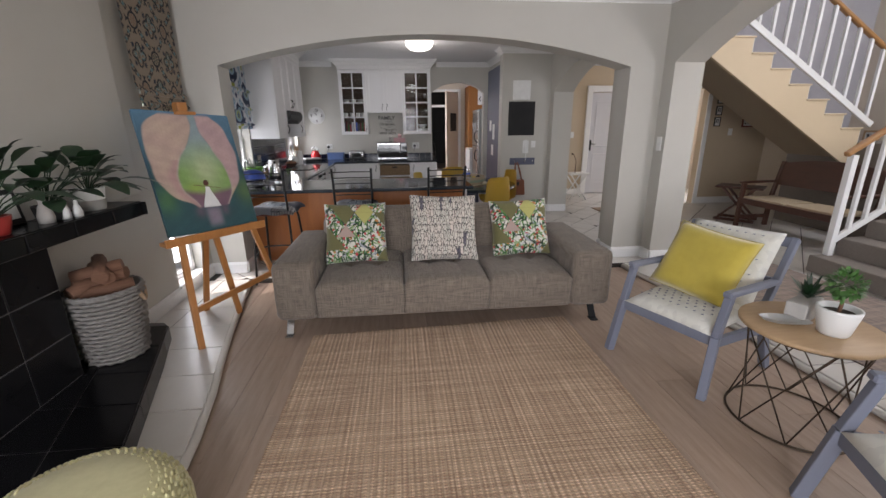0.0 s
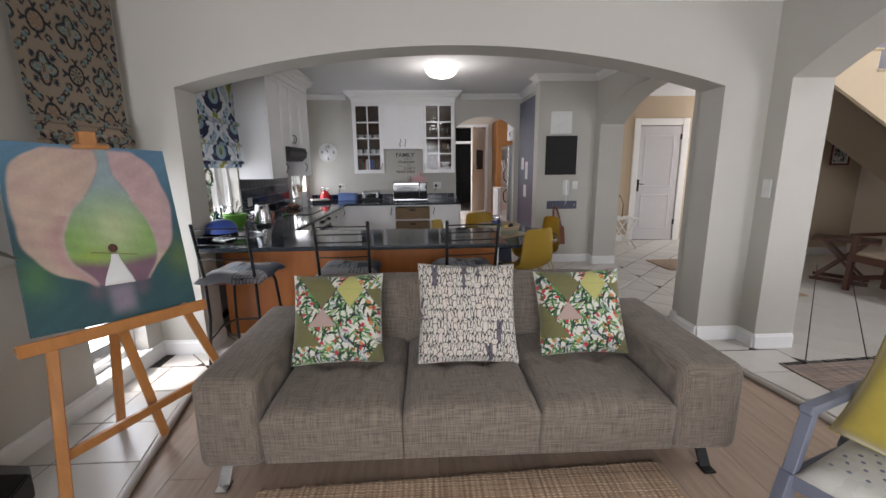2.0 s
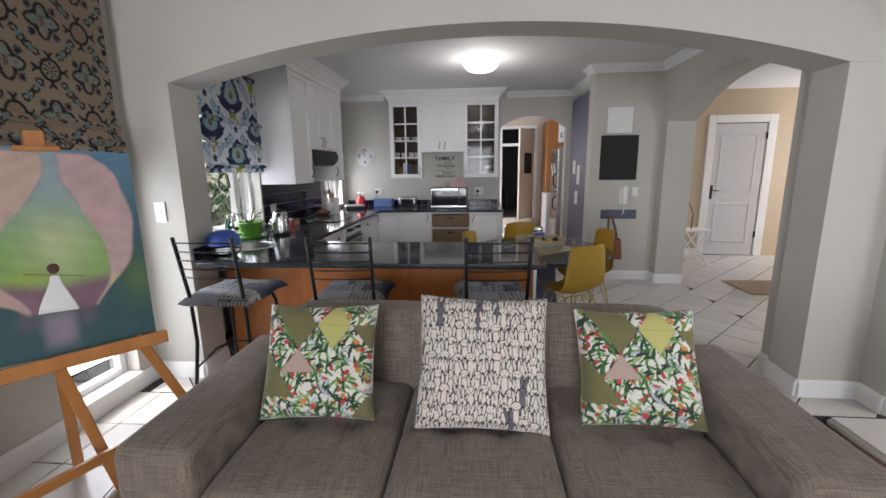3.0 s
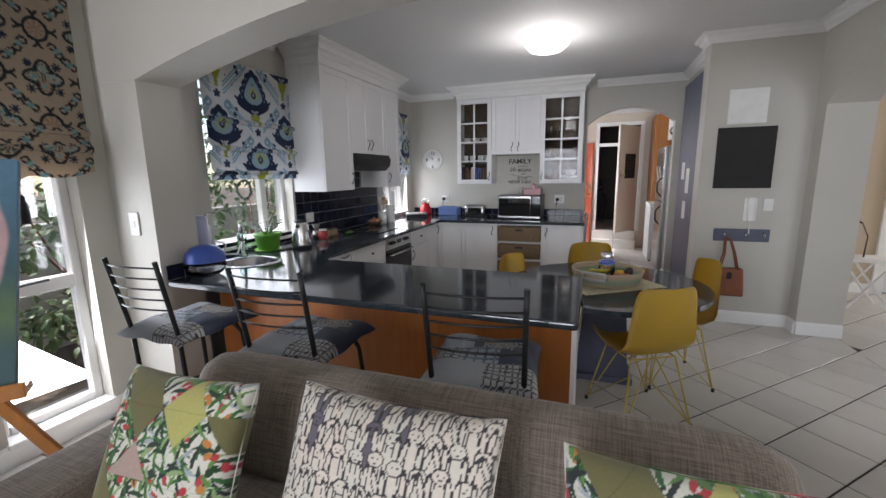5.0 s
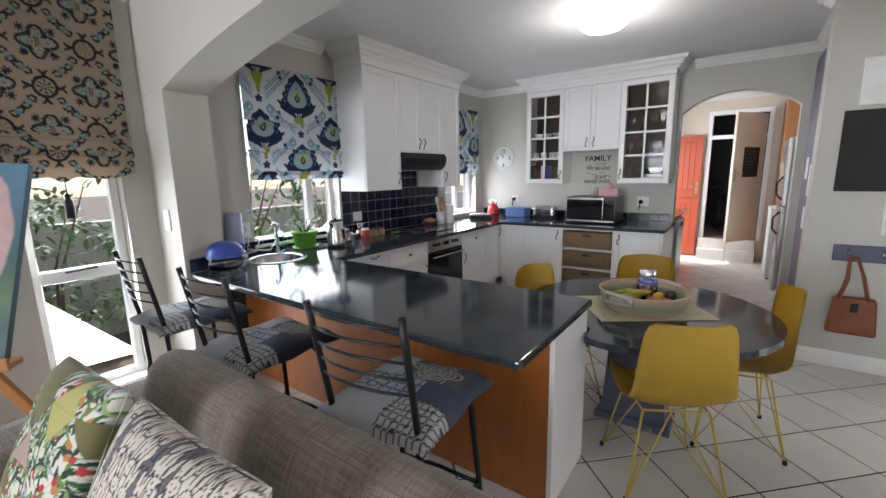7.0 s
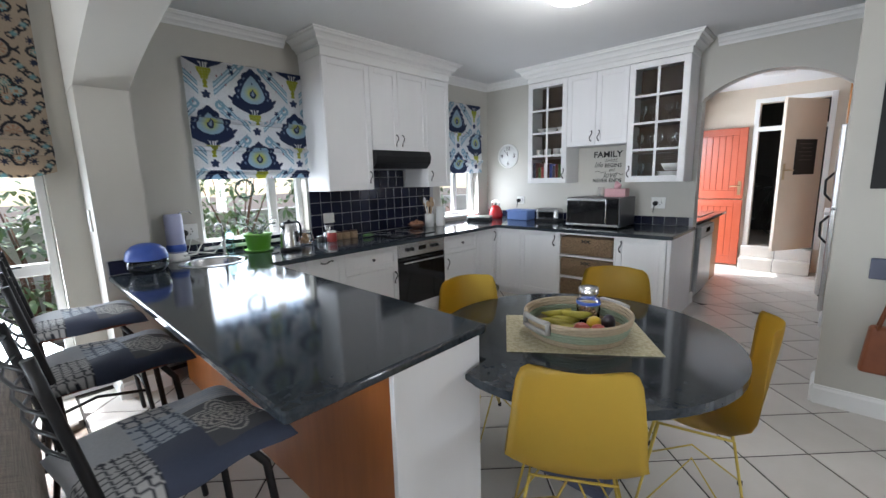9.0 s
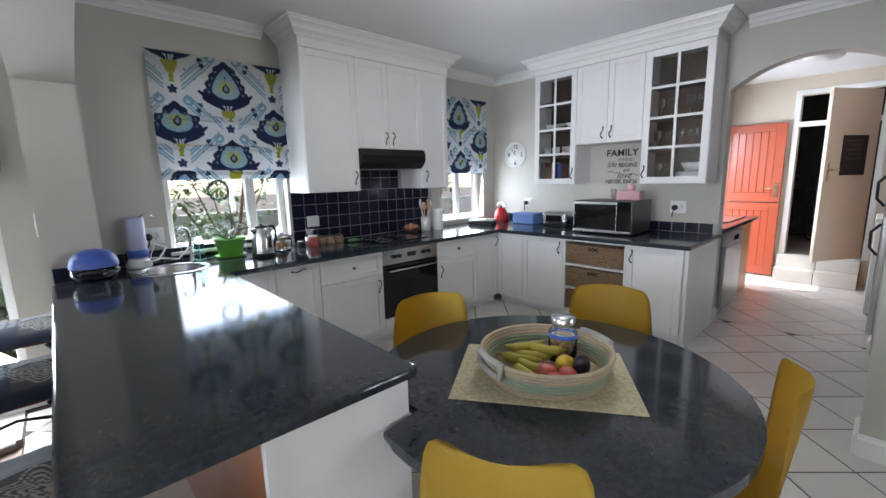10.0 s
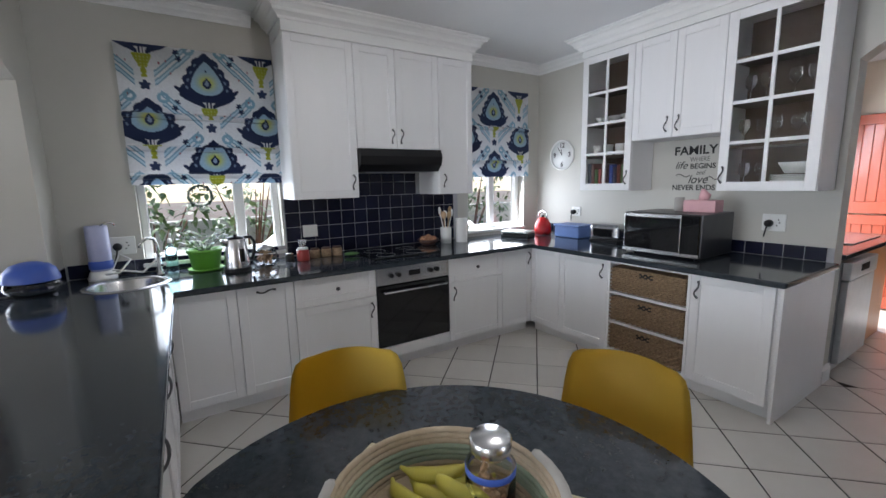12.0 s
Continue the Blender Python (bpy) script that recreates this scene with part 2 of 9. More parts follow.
def cornice(pts, z, size=0.09, closed=False, depth=None):
    """A stepped moulding below the ceiling at z along a line of (x, y); the room lies to the left of the line."""
    depth = depth or size
    prof = [(0, -1.0), (0.12, -1.0), (0.16, -0.86), (0.3, -0.74), (0.45, -0.66), (0.5, -0.5), (0.66, -0.34), (0.84, -0.26), (0.88, -0.12), (1.0, -0.1), (1.0, 0)]
    bm = bmesh.new()
    pts = [Vector((x, y, 0)) for x, y in pts]
    rows = []
    k = len(pts)
    for i, p in enumerate(pts):
        a = pts[i - 1] if (i or closed) else None
        b = pts[(i + 1) % k] if (i < k - 1 or closed) else None
        n1 = Vector((-(p - a).y, (p - a).x, 0)).normalized() if a is not None else None
        n2 = Vector((-(b - p).y, (b - p).x, 0)).normalized() if b is not None else None
        if n1 is None:
            out = n2
        elif n2 is None:
            out = n1
        else:
            out = (n1 + n2) / max(1 + n1.dot(n2), 0.2)
        rows.append([bm.verts.new((p.x + out.x * depth * u, p.y + out.y * depth * u, z + size * v)) for u, v in prof])
    for i in range(k if closed else k - 1):
        a, b = rows[i], rows[(i + 1) % k]
        for j in range(len(prof) - 1):
            bm.faces.new((a[j], b[j], b[j + 1], a[j + 1]))
    return bm


def skirting(p, q, z, h=0.12, t=0.018):
    """A skirting board from p to q; the wall lies to its right."""
    bm = bmesh.new()
    p, q = Vector((*p, 0)), Vector((*q, 0))
    d = (q - p).normalized()
    n = Vector((-d.y, d.x, 0))
    prof = [(-0.004, 0), (t, 0), (t, h * 0.8), (t * 0.6, h * 0.9), (t * 0.45, h), (-0.004, h)]
    rows = [[bm.verts.new((e + n * u) + Vector((0, 0, z + v))) for u, v in prof] for e in (p, q)]
    for j in range(len(prof)):
        bm.faces.new((rows[0][j], rows[1][j], rows[1][(j + 1) % len(prof)], rows[0][(j + 1) % len(prof)]))
    bm.faces.new(rows[0])
    bm.faces.new(list(reversed(rows[1])))
    return bm


# the large structure
TILE_Z = 0.05      # top of the tiled floor above the laminate
CEIL = 2.70
X_OUT = -1.04      # inner face of the outside wall

setting("wall_west", wall("y", -1.7, 13.6, X_OUT - 0.22, X_OUT, -0.1, 2.9,
        [(4.88, 5.38, 0.17, 2.10, 0), (6.24, 7.17, 0.95, 2.30, 0), (9.02, 9.80, 0.95, 2.30, 0)]), M_WALL, "greige plastered outside wall with three windows", "wall")
setting("wall_arch", wall("x", X_OUT, 3.62, 5.55, 5.82, -0.1, 2.9, [(-0.70, 3.27, -0.1, 2.05, 0.275)]), M_WALL, "greige plastered wall with a wide low arch", "wall")
setting("wall_pier", cuboid(3.31, 3.80, 5.82, 5.96, -0.1, 2.9), M_WALL, "greige plastered pier beside the wide arch", "wall")
setting("wall_living_east", wall("y", -1.7, 5.82, 3.62, 3.93, -0.1, 2.9, [(1.75, 5.37, -0.1, 2.07, 0.50)]), M_WALL, "greige plastered wall with an arch to the stairs", "wall")
setting("wall_hall_arch", wall("y", 5.96, 8.39, 3.47, 3.80, -0.1, 2.9, [(5.98, 8.22, -0.1, 2.02, 0.36)]), M_WALL, "greige plastered wall with an arch to the hall", "wall")
setting("wall_blackboard", cuboid(2.65, 3.80, 8.39, 8.60, -0.1, 2.9), M_WALL, "greige plastered wall with a blackboard", "wall")
setting("wall_kitchen_north", wall("x", X_OUT, 2.78, 10.02, 10.17, -0.1, 2.9, [(1.60, 2.66, -0.1, 2.14, 0.20)]), M_WALL, "greige plastered kitchen wall with an arched opening", "wall")
setting("wall_south", wall("x", X_OUT - 0.22, 8.6, -1.95, -1.7, -0.1, 2.9, [(-0.4, 3.2, -0.05, 2.3, 0)]), M_WALL, "greige plastered wall", "wall")
setting("ceiling", cuboid(X_OUT - 0.2, 3.7, -1.9, 10.1, CEIL, CEIL + 0.15), M_CEIL, "smooth white plastered ceiling", "ceiling")
# added out of view, only to hold direct sun off the window openings
setting("eave", wall("y", -2.2, 11.45, -1.75, X_OUT - 0.22, 2.46, 2.56), M_WHITE, "unseen white eave added to shade the windows from sun", "eave")
M_EARTH = material("dry_garden_soil", (0.17, 0.125, 0.085), 0.95, color2=(0.10, 0.075, 0.05), scale=3, bump=0.3)
setting("ground", cuboid(-60, 60, -60, 60, -0.32, -0.30), M_EARTH, "bare garden soil around the house", "ground")
setting("floor_slab", cuboid(X_OUT - 0.2, 9.0, -1.95, 14.0, -0.2, -0.02), M_GROUT, "concrete slab under the floors", "floor")


# patterned and woven materials
def cells(name, colors, scale, rough=0.8, base=None, line=None, line_w=0.04, space="Object", stretch=(1, 1, 1), bump=0.2, warp=0.0):
    """Cloth printed with patches of several colours, with dark outlines where wanted."""
    m = material(name, colors[0], rough, bump=bump, bump_scale=400, space=space, sheen=0.2)
    nt = m.node_tree
    b = nt.nodes["Principled BSDF"]
    tc = nt.nodes.new("ShaderNodeTexCoord")
    mp = nt.nodes.new("ShaderNodeMapping")
    mp.inputs["Scale"].default_value = stretch
    nt.links.new(tc.outputs[space], mp.inputs[0])
    src = mp.outputs[0]
    if warp:
        nz = nt.nodes.new("ShaderNodeTexNoise")
        nz.inputs["Scale"].default_value = scale * 0.7
        nt.links.new(src, nz.inputs["Vector"])
        ad = nt.nodes.new("ShaderNodeMix")
        ad.data_type = "RGBA"
        ad.blend_type = "ADD"
        ad.inputs[0].default_value = warp
        nt.links.new(src, ad.inputs[6])
        nt.links.new(nz.outputs["Color"], ad.inputs[7])
        src = ad.outputs[2]
    vo = nt.nodes.new("ShaderNodeTexVoronoi")
    vo.inputs["Scale"].default_value = scale
    nt.links.new(src, vo.inputs["Vector"])
    sep = nt.nodes.new("ShaderNodeSeparateColor")
    nt.links.new(vo.outputs["Color"], sep.inputs[0])
    cr = nt.nodes.new("ShaderNodeValToRGB")
    cr.color_ramp.interpolation = "CONSTANT"
    el = cr.color_ramp.elements
    while len(el) < len(colors):
        el.new(0.5)
    for i, c in enumerate(colors):
        el[i].position, el[i].color = i / len(colors), (*c, 1)
    nt.links.new(sep.outputs[0], cr.inputs[0])
    out = cr.outputs[0]
    if line:
        ve = nt.nodes.new("ShaderNodeTexVoronoi")
        ve.feature = "DISTANCE_TO_EDGE"
        ve.inputs["Scale"].default_value = scale
        nt.links.new(src, ve.inputs["Vector"])
        lt = nt.nodes.new("ShaderNodeMath")
        lt.operation = "LESS_THAN"
        lt.inputs[1].default_value = line_w
        nt.links.new(ve.outputs["Distance"], lt.inputs[0])
        mx = nt.nodes.new("ShaderNodeMix")
        mx.data_type = "RGBA"
        nt.links.new(lt.outputs[0], mx.inputs[0])
        nt.links.new(out, mx.inputs[6])
        mx.inputs[7].default_value = (*line, 1)
        out = mx.outputs[2]
    nt.links.new(out, b.inputs["Base Color"])
    return m


def weave(name, c1, c2, warp_scale, weft_scale, rough=0.9, bump=0.5, c3=None, ribs=0):
    """Coarse cloth or matting with slubs that run along x and along y."""
    m = material(name, c1, rough, sheen=0.15)
    nt = m.node_tree
    b = nt.nodes["Principled BSDF"]
    tc = nt.nodes.new("ShaderNodeTexCoord")
    outs = []
    for st in ((warp_scale, weft_scale, weft_scale), (weft_scale, warp_scale, warp_scale)):
        mp = nt.nodes.new("ShaderNodeMapping")
        mp.inputs["Scale"].default_value = st
        nt.links.new(tc.outputs["Object"], mp.inputs[0])
        nz = nt.nodes.new("ShaderNodeTexNoise")
        nz.inputs["Scale"].default_value, nz.inputs["Detail"].default_value = 1.0, 3.0
        nt.links.new(mp.outputs[0], nz.inputs["Vector"])
        outs.append(nz.outputs[0])
    ad = nt.nodes.new("ShaderNodeMath")
    nt.links.new(outs[0], ad.inputs[0])
    nt.links.new(outs[1], ad.inputs[1])
    cr = nt.nodes.new("ShaderNodeValToRGB")
    el = cr.color_ramp.elements
    el[0].position, el[0].color = 0.40, (*c2, 1)
    el[1].position, el[1].color = 0.60, (*c1, 1)
    if c3:
        e = el.new(0.5)
        e.color = (*c3, 1)
    hf = nt.nodes.new("ShaderNodeMath")
    hf.operation = "MULTIPLY"
    hf.inputs[1].default_value = 0.5
    nt.links.new(ad.outputs[0], hf.inputs[0])
    nt.links.new(hf.outputs[0], cr.inputs[0])
    col, height = cr.outputs[0], ad.outputs[0]
    if ribs:
        # fine ribs across and broken threads between them
        wv = []
        for axis, sc in (("Y", ribs), ("X", ribs * 0.55)):
            w = nt.nodes.new("ShaderNodeTexWave")
            w.bands_direction = axis
            w.inputs["Scale"].default_value, w.inputs["Distortion"].default_value = sc, 1.2
            w.inputs["Detail Scale"].default_value = 6.0
            nt.links.new(tc.outputs["Object"], w.inputs["Vector"])
            wv.append(w.outputs["Fac"])
        mu = nt.nodes.new("ShaderNodeMath")
        mu.operation = "MULTIPLY"
        nt.links.new(wv[0], mu.inputs[0])
        nt.links.new(wv[1], mu.inputs[1])
        sh = nt.nodes.new("ShaderNodeMapRange")
        sh.inputs["To Min"].default_value, sh.inputs["To Max"].default_value = 0.62, 1.2
        nt.links.new(mu.outputs[0], sh.inputs[0])
        hv = nt.nodes.new("ShaderNodeHueSaturation")
        nt.links.new(sh.outputs[0], hv.inputs["Value"])
        nt.links.new(col, hv.inputs["Color"])
        col = hv.outputs[0]
        a2 = nt.nodes.new("ShaderNodeMath")
        nt.links.new(height, a2.inputs[0])
        nt.links.new(mu.outputs[0], a2.inputs[1])
        height = a2.outputs[0]
    nt.links.new(col, b.inputs["Base Color"])
    bp = nt.nodes.new("ShaderNodeBump")
    bp.inputs["Strength"].default_value, bp.inputs["Distance"].default_value = bump, 0.006
    nt.links.new(height, bp.inputs["Height"])
    nt.links.new(bp.outputs[0], b.inputs["Normal"])
    return m


M_SOFA = weave("grey_brown_linen_weave", (0.225, 0.185, 0.147), (0.11, 0.087, 0.068), 9, 260, bump=0.35)
M_RUG = weave("jute_weave", (0.70, 0.50, 0.34), (0.38, 0.235, 0.15), 1.4, 90, bump=0.8, c3=(0.52, 0.355, 0.225), ribs=20)
M_HALLRUG = weave("striped_brown_rug", (0.30, 0.22, 0.17), (0.14, 0.10, 0.085), 3, 60, bump=0.5)
M_MAT = weave("sand_coir_mat", (0.42, 0.29, 0.18), (0.30, 0.20, 0.12), 40, 120, bump=0.6)
M_MUSTARD = material("mustard_velvet", (0.46, 0.36, 0.05), 0.85, color2=(0.38, 0.29, 0.035), scale=9, bump=0.15, bump_scale=300, sheen=0.5)
M_DOTS = cells("pale_cloth_with_grey_dots", [(0.60, 0.59, 0.53), (0.56, 0.55, 0.50), (0.62, 0.61, 0.55)], 30, bump=0.1)
M_GREYWOOD = material("blue_grey_painted_wood", (0.17, 0.185, 0.235), 0.5, color2=(0.13, 0.14, 0.185), scale=6, bump=0.08, bump_scale=80, stretch=(1, 1, 0.2))
M_OAK = material("pale_oak_top", (0.44, 0.30, 0.17), 0.5, color2=(0.34, 0.22, 0.12), scale=5, stretch=(1, 8, 1), bump=0.05)
M_PINE = material("orange_varnished_pine", (0.46, 0.20, 0.06), 0.38, color2=(0.33, 0.125, 0.03), scale=7, stretch=(3, 3, 0.4), coat=0.3)
M_RAIL = material("varnished_handrail", (0.38, 0.19, 0.07), 0.35, color2=(0.29, 0.14, 0.05), scale=7, coat=0.3)
M_WIRE = material("bronze_wire", (0.09, 0.065, 0.045), 0.45, 0.8)
M_BLACK = material("black_metal", (0.009, 0.009, 0.010), 0.42, 0.0, spec=0.35)
M_CHROME = material("brushed_steel", (0.62, 0.62, 0.62), 0.24, 1.0, scale=30, stretch=(1, 1, 12))
M_BLACKTILE = material("black_glazed_tile", (0.007, 0.007, 0.008), 0.22, color2=(0.011, 0.011, 0.012), scale=5, vary=0.2, spec=0.2)
M_TILEJOINT = material("grey_tile_joint", (0.12, 0.115, 0.11), 0.85, scale=20)
M_WICKER = material("white_washed_wicker", (0.25, 0.235, 0.22), 0.75, color2=(0.12, 0.105, 0.09), scale=40, bump=0.2)
M_LOGS = material("split_firewood", (0.20, 0.10, 0.06), 0.85, color2=(0.11, 0.05, 0.03), scale=14, stretch=(1, 1, 5), bump=0.4)
M_POUF = material("pale_yellow_knit", (0.58, 0.54, 0.30), 0.9, color2=(0.48, 0.44, 0.23), scale=30, sheen=0.3)
M_POT = material("white_ceramic", (0.74, 0.74, 0.72), 0.3, color2=(0.68, 0.68, 0.66), scale=4)
M_SOIL = material("potting_soil", (0.04, 0.03, 0.02), 0.95, scale=50, bump=0.5)
M_LEAF = material("dark_green_leaf", (0.016, 0.045, 0.017), 0.42, color2=(0.010, 0.028, 0.012), scale=12, vary=0.2)
M_LEAF2 = material("fresh_green_leaf", (0.07, 0.17, 0.04), 0.5, color2=(0.045, 0.115, 0.025), scale=20, vary=0.25)
M_STONE = material("pale_concrete", (0.42, 0.40, 0.37), 0.8, scale=14, bump=0.1)
M_CORAL = material("coral_red_glaze", (0.34, 0.035, 0.03), 0.3, scale=6)
M_DARKWOOD = material("dark_stained_wood", (0.085, 0.030, 0.018), 0.42, color2=(0.05, 0.018, 0.01), scale=6, stretch=(1, 1, 5), coat=0.2)
M_CREAM = material("cream_stringer_paint", (0.66, 0.53, 0.36), 0.5, color2=(0.61, 0.49, 0.33), scale=2.5)
M_CARPET = material("grey_brown_stair_carpet", (0.22, 0.19, 0.165), 0.95, color2=(0.17, 0.145, 0.125), scale=60, bump=0.4, bump_scale=300)
M_LILAC = material("grey_lilac_wall_paint", (0.34, 0.33, 0.35), 0.6, scale=1.6)
M_PAPER = material("white_card", (0.75, 0.75, 0.74), 0.6, scale=5)
# print black; also the painted-in dark at the back of the store
M_INK_DARK = material("black_ink_and_room_dark", (0.012, 0.012, 0.012), 0.6)
M_FRAMERED = material("red_brown_frame", (0.16, 0.04, 0.03), 0.5, scale=8)
M_PRINT = cells("black_and_white_print", [(0.05, 0.05, 0.05), (0.5, 0.5, 0.5), (0.2, 0.2, 0.2), (0.7, 0.68, 0.66)], 40, bump=0.0)
M_DOORW = material("white_door_paint", (0.66, 0.66, 0.69), 0.4, color2=(0.61, 0.61, 0.64), scale=2.5)
M_SWITCH = material("white_plastic", (0.78, 0.78, 0.76), 0.35)

# living room floor: laminate boards and the tiled margin
EDGE = [(-0.06, -1.7), (-0.06, 2.4), (-0.09, 2.8), (-0.13, 3.1), (-0.20, 3.45), (-0.29, 3.80), (-0.38, 4.18), (-0.44, 4.48), (-0.53, 4.90), (-0.60, 5.30)]


def edge_x(y):
    for (xa, ya), (xb, yb) in zip(EDGE, EDGE[1:]):
        if ya <= y <= yb:
            return xa + (xb - xa) * (y - ya) / (yb - ya)
    return EDGE[-1][0]


trim = bmesh.new()
tube(trim, [(x, y, 0.026) for x, y in EDGE], 0.024, 8)
tube(trim, [(3.30, 5.32, 0.02), (3.32, 5.0, 0.02), (3.38, 4.6, 0.02), (3.40, 4.0, 0.02), (3.40, -1.6, 0.02)], 0.022, 8)
setting("trim", trim, M_TILE, "rounded cream edge between tiles and laminate", "edging")

# jute rug
g = bmesh.new()
n, k = 60, 46
top = [[g.verts.new((0.235 + 1.955 * i / n + 0.006 * math.sin(9.0 * j / k), 1.10 + (3.02 + 0.09 * i / n) * j / k,
                     0.012 + 0.003 * (((i % 2) + (j % 2)) % 2))) for j in range(k + 1)] for i in range(n + 1)]
for i in range(n):
    for j in range(k):
        g.faces.new((top[i][j], top[i + 1][j], top[i + 1][j + 1], top[i][j + 1]))
lip = bmesh.ops.extrude_edge_only(g, edges=[e for e in g.edges if e.is_boundary])["geom"]
for v in lip:
    if isinstance(v, bmesh.types.BMVert):
        v.co.z = 0.001
rug = thing("rug", "brown and beige woven jute rug on the laminate floor", "rug")
part("mat", g, M_RUG, rug)
g = bmesh.new()
for i in range(90):
    x = 0.245 + 1.94 * i / 89
    y = 4.118 + 0.09 * i / 89
    tube(g, [(x, y, 0.01), (x + random.uniform(-0.01, 0.01), y + random.uniform(0.012, 0.028), 0.006)], 0.004, 4)
part("fringe", g, M_RUG, rug)


# sofa
def sofa():
    s = thing("sofa", "grey-brown linen three-seat sofa with wide arms", "sofa")
    part("base", cuboid(0.24, 2.22, 4.16, 5.11, 0.12, 0.27, 0.03, 2), M_SOFA, s)
    for x0, x1, nm in ((-0.01, 0.285, "armrest"), (2.20, 2.52, "armrest")):
        g = cuboid(x0, x1, 4.10, 5.12, 0.14, 0.585, 0.055, 4)
        for v in g.verts:
            v.co.z += 0.02 * math.sin((v.co.y - 4.1) * 2.9) * (v.co.z > 0.4)
        for f in g.faces:
            f.smooth = True
        part(nm, g, M_SOFA, s)
    for i in range(3):
        x0 = 0.29 + i * 0.636
        sub = bmesh.new()
        n = 36
        grid = []
        for a in range(n + 1):
            row = []
            for b in range(n + 1):
                u, v = a / n, b / n
                e = (1 - (2 * u - 1) ** 8) * (1 - (2 * v - 1) ** 8)
                z = 0.385 + 0.055 * e ** 0.5
                for du in (0.33, 0.67):
                    z -= 0.028 * math.exp(-((u - du) ** 2 + (v - 0.52) ** 2) * 110) + (0.007 * math.exp(-((u - du - 0.04 * (0.5 - v)) / 0.022) ** 2) if v < 0.54 else 0.0)
                z -= 0.010 * math.exp(-((v - 0.52 - 0.02 * math.sin(9 * u)) ** 2) * 900)
                row.append(sub.verts.new((x0 + 0.632 * u, 4.09 + 0.86 * v + 0.0, z)))
            grid.append(row)
        for a in range(n):
            for b in range(n):
                f = sub.faces.new((grid[a][b], grid[a + 1][b], grid[a + 1][b + 1], grid[a][b + 1]))
                f.smooth = True
        ring = [e for e in sub.edges if e.is_boundary]
        ext = bmesh.ops.extrude_edge_only(sub, edges=ring)["geom"]
        for v in ext:
            if isinstance(v, bmesh.types.BMVert):
                v.co.z = 0.16
                v.co.y = max(v.co.y, 4.115)
        part("seat", sub, M_SOFA, s)
    # one long rounded back with shallow seams above the seat joints
    g = bmesh.new()
    prof = [(4.90, 0.34), (4.875, 0.46), (4.895, 0.60), (4.93, 0.70), (4.965, 0.765), (5.01, 0.80), (5.065, 0.808), (5.11, 0.79), (5.135, 0.745), (5.14, 0.66), (5.135, 0.30)]
    rows = []
    for i in range(61):
        t = i / 60
        e = (1 - abs(2 * t - 1) ** 14) ** 0.5
        x = 0.215 + 2.06 * t
        seam = sum(math.exp(-((x - q) / 0.012) ** 2) for q in (0.925, 1.56))
        puff = 1 + 0.012 * math.sin(t * 9.4) ** 2
        rows.append([g.verts.new((x, 5.05 + (y - 5.05) * (0.35 + 0.65 * e) * puff + 0.014 * seam * (y < 5.0), 0.34 + (z - 0.34) * (0.72 + 0.28 * e) - 0.006 * seam * (z > 0.7))) for y, z in prof])
    for a, b in zip(rows, rows[1:]):
        for k in range(len(prof) - 1):
            g.faces.new((a[k], b[k], b[k + 1], a[k + 1])).smooth = True
    g.faces.new(rows[0])
    g.faces.new(list(reversed(rows[-1])))
    part("backrest", g, M_SOFA, s)
    g = cuboid(0.22, 2.26, 5.02, 5.125, 0.14, 0.60, 0.04, 3)
    part("back_panel", g, M_SOFA, s)
    for x in (0.06, 2.42):
        for y, d in ((4.17, -1), (4.98, 1)):
            g = bmesh.new()
            beam(g, (x, y + 0.10, 0.15), (x, y + 0.0, 0.008), 0.055, 0.012, 0.003)
            box(g, x - 0.03, x + 0.03, y - 0.045, y + 0.03, 0.001, 0.012, 0.003, 1)
            part("leg", g, M_CHROME if x < 1 else M_BLACK, s)
    return s


sofa()


def cushion(name, label, w, h, t, mat, m, pattern=None):
    c = thing(name, label, "cushion", m)
    dye(part("cover", pillow(w, h, t, 150), mat, c), pattern) if pattern else part("cover", pillow(w, h, t), mat, c)
    g = bmesh.new()
    pts = []
    for i in range(40):
        a = i / 40 * 4
        sd, f = int(a), a - int(a)
        u, v = [(2 * f - 1, -1), (1, 2 * f - 1), (1 - 2 * f, 1), (-1, 1 - 2 * f)][sd]
        pts.append((u * (1 - 0.06 * (1 - v * v)) * w / 2, 0, v * (1 - 0.06 * (1 - u * u)) * h / 2))
    tube(g, pts, 0.003, 5, True)
    sm = part("seam", g, mat, c)
    if pattern:
        dye(sm, pattern)
    return c


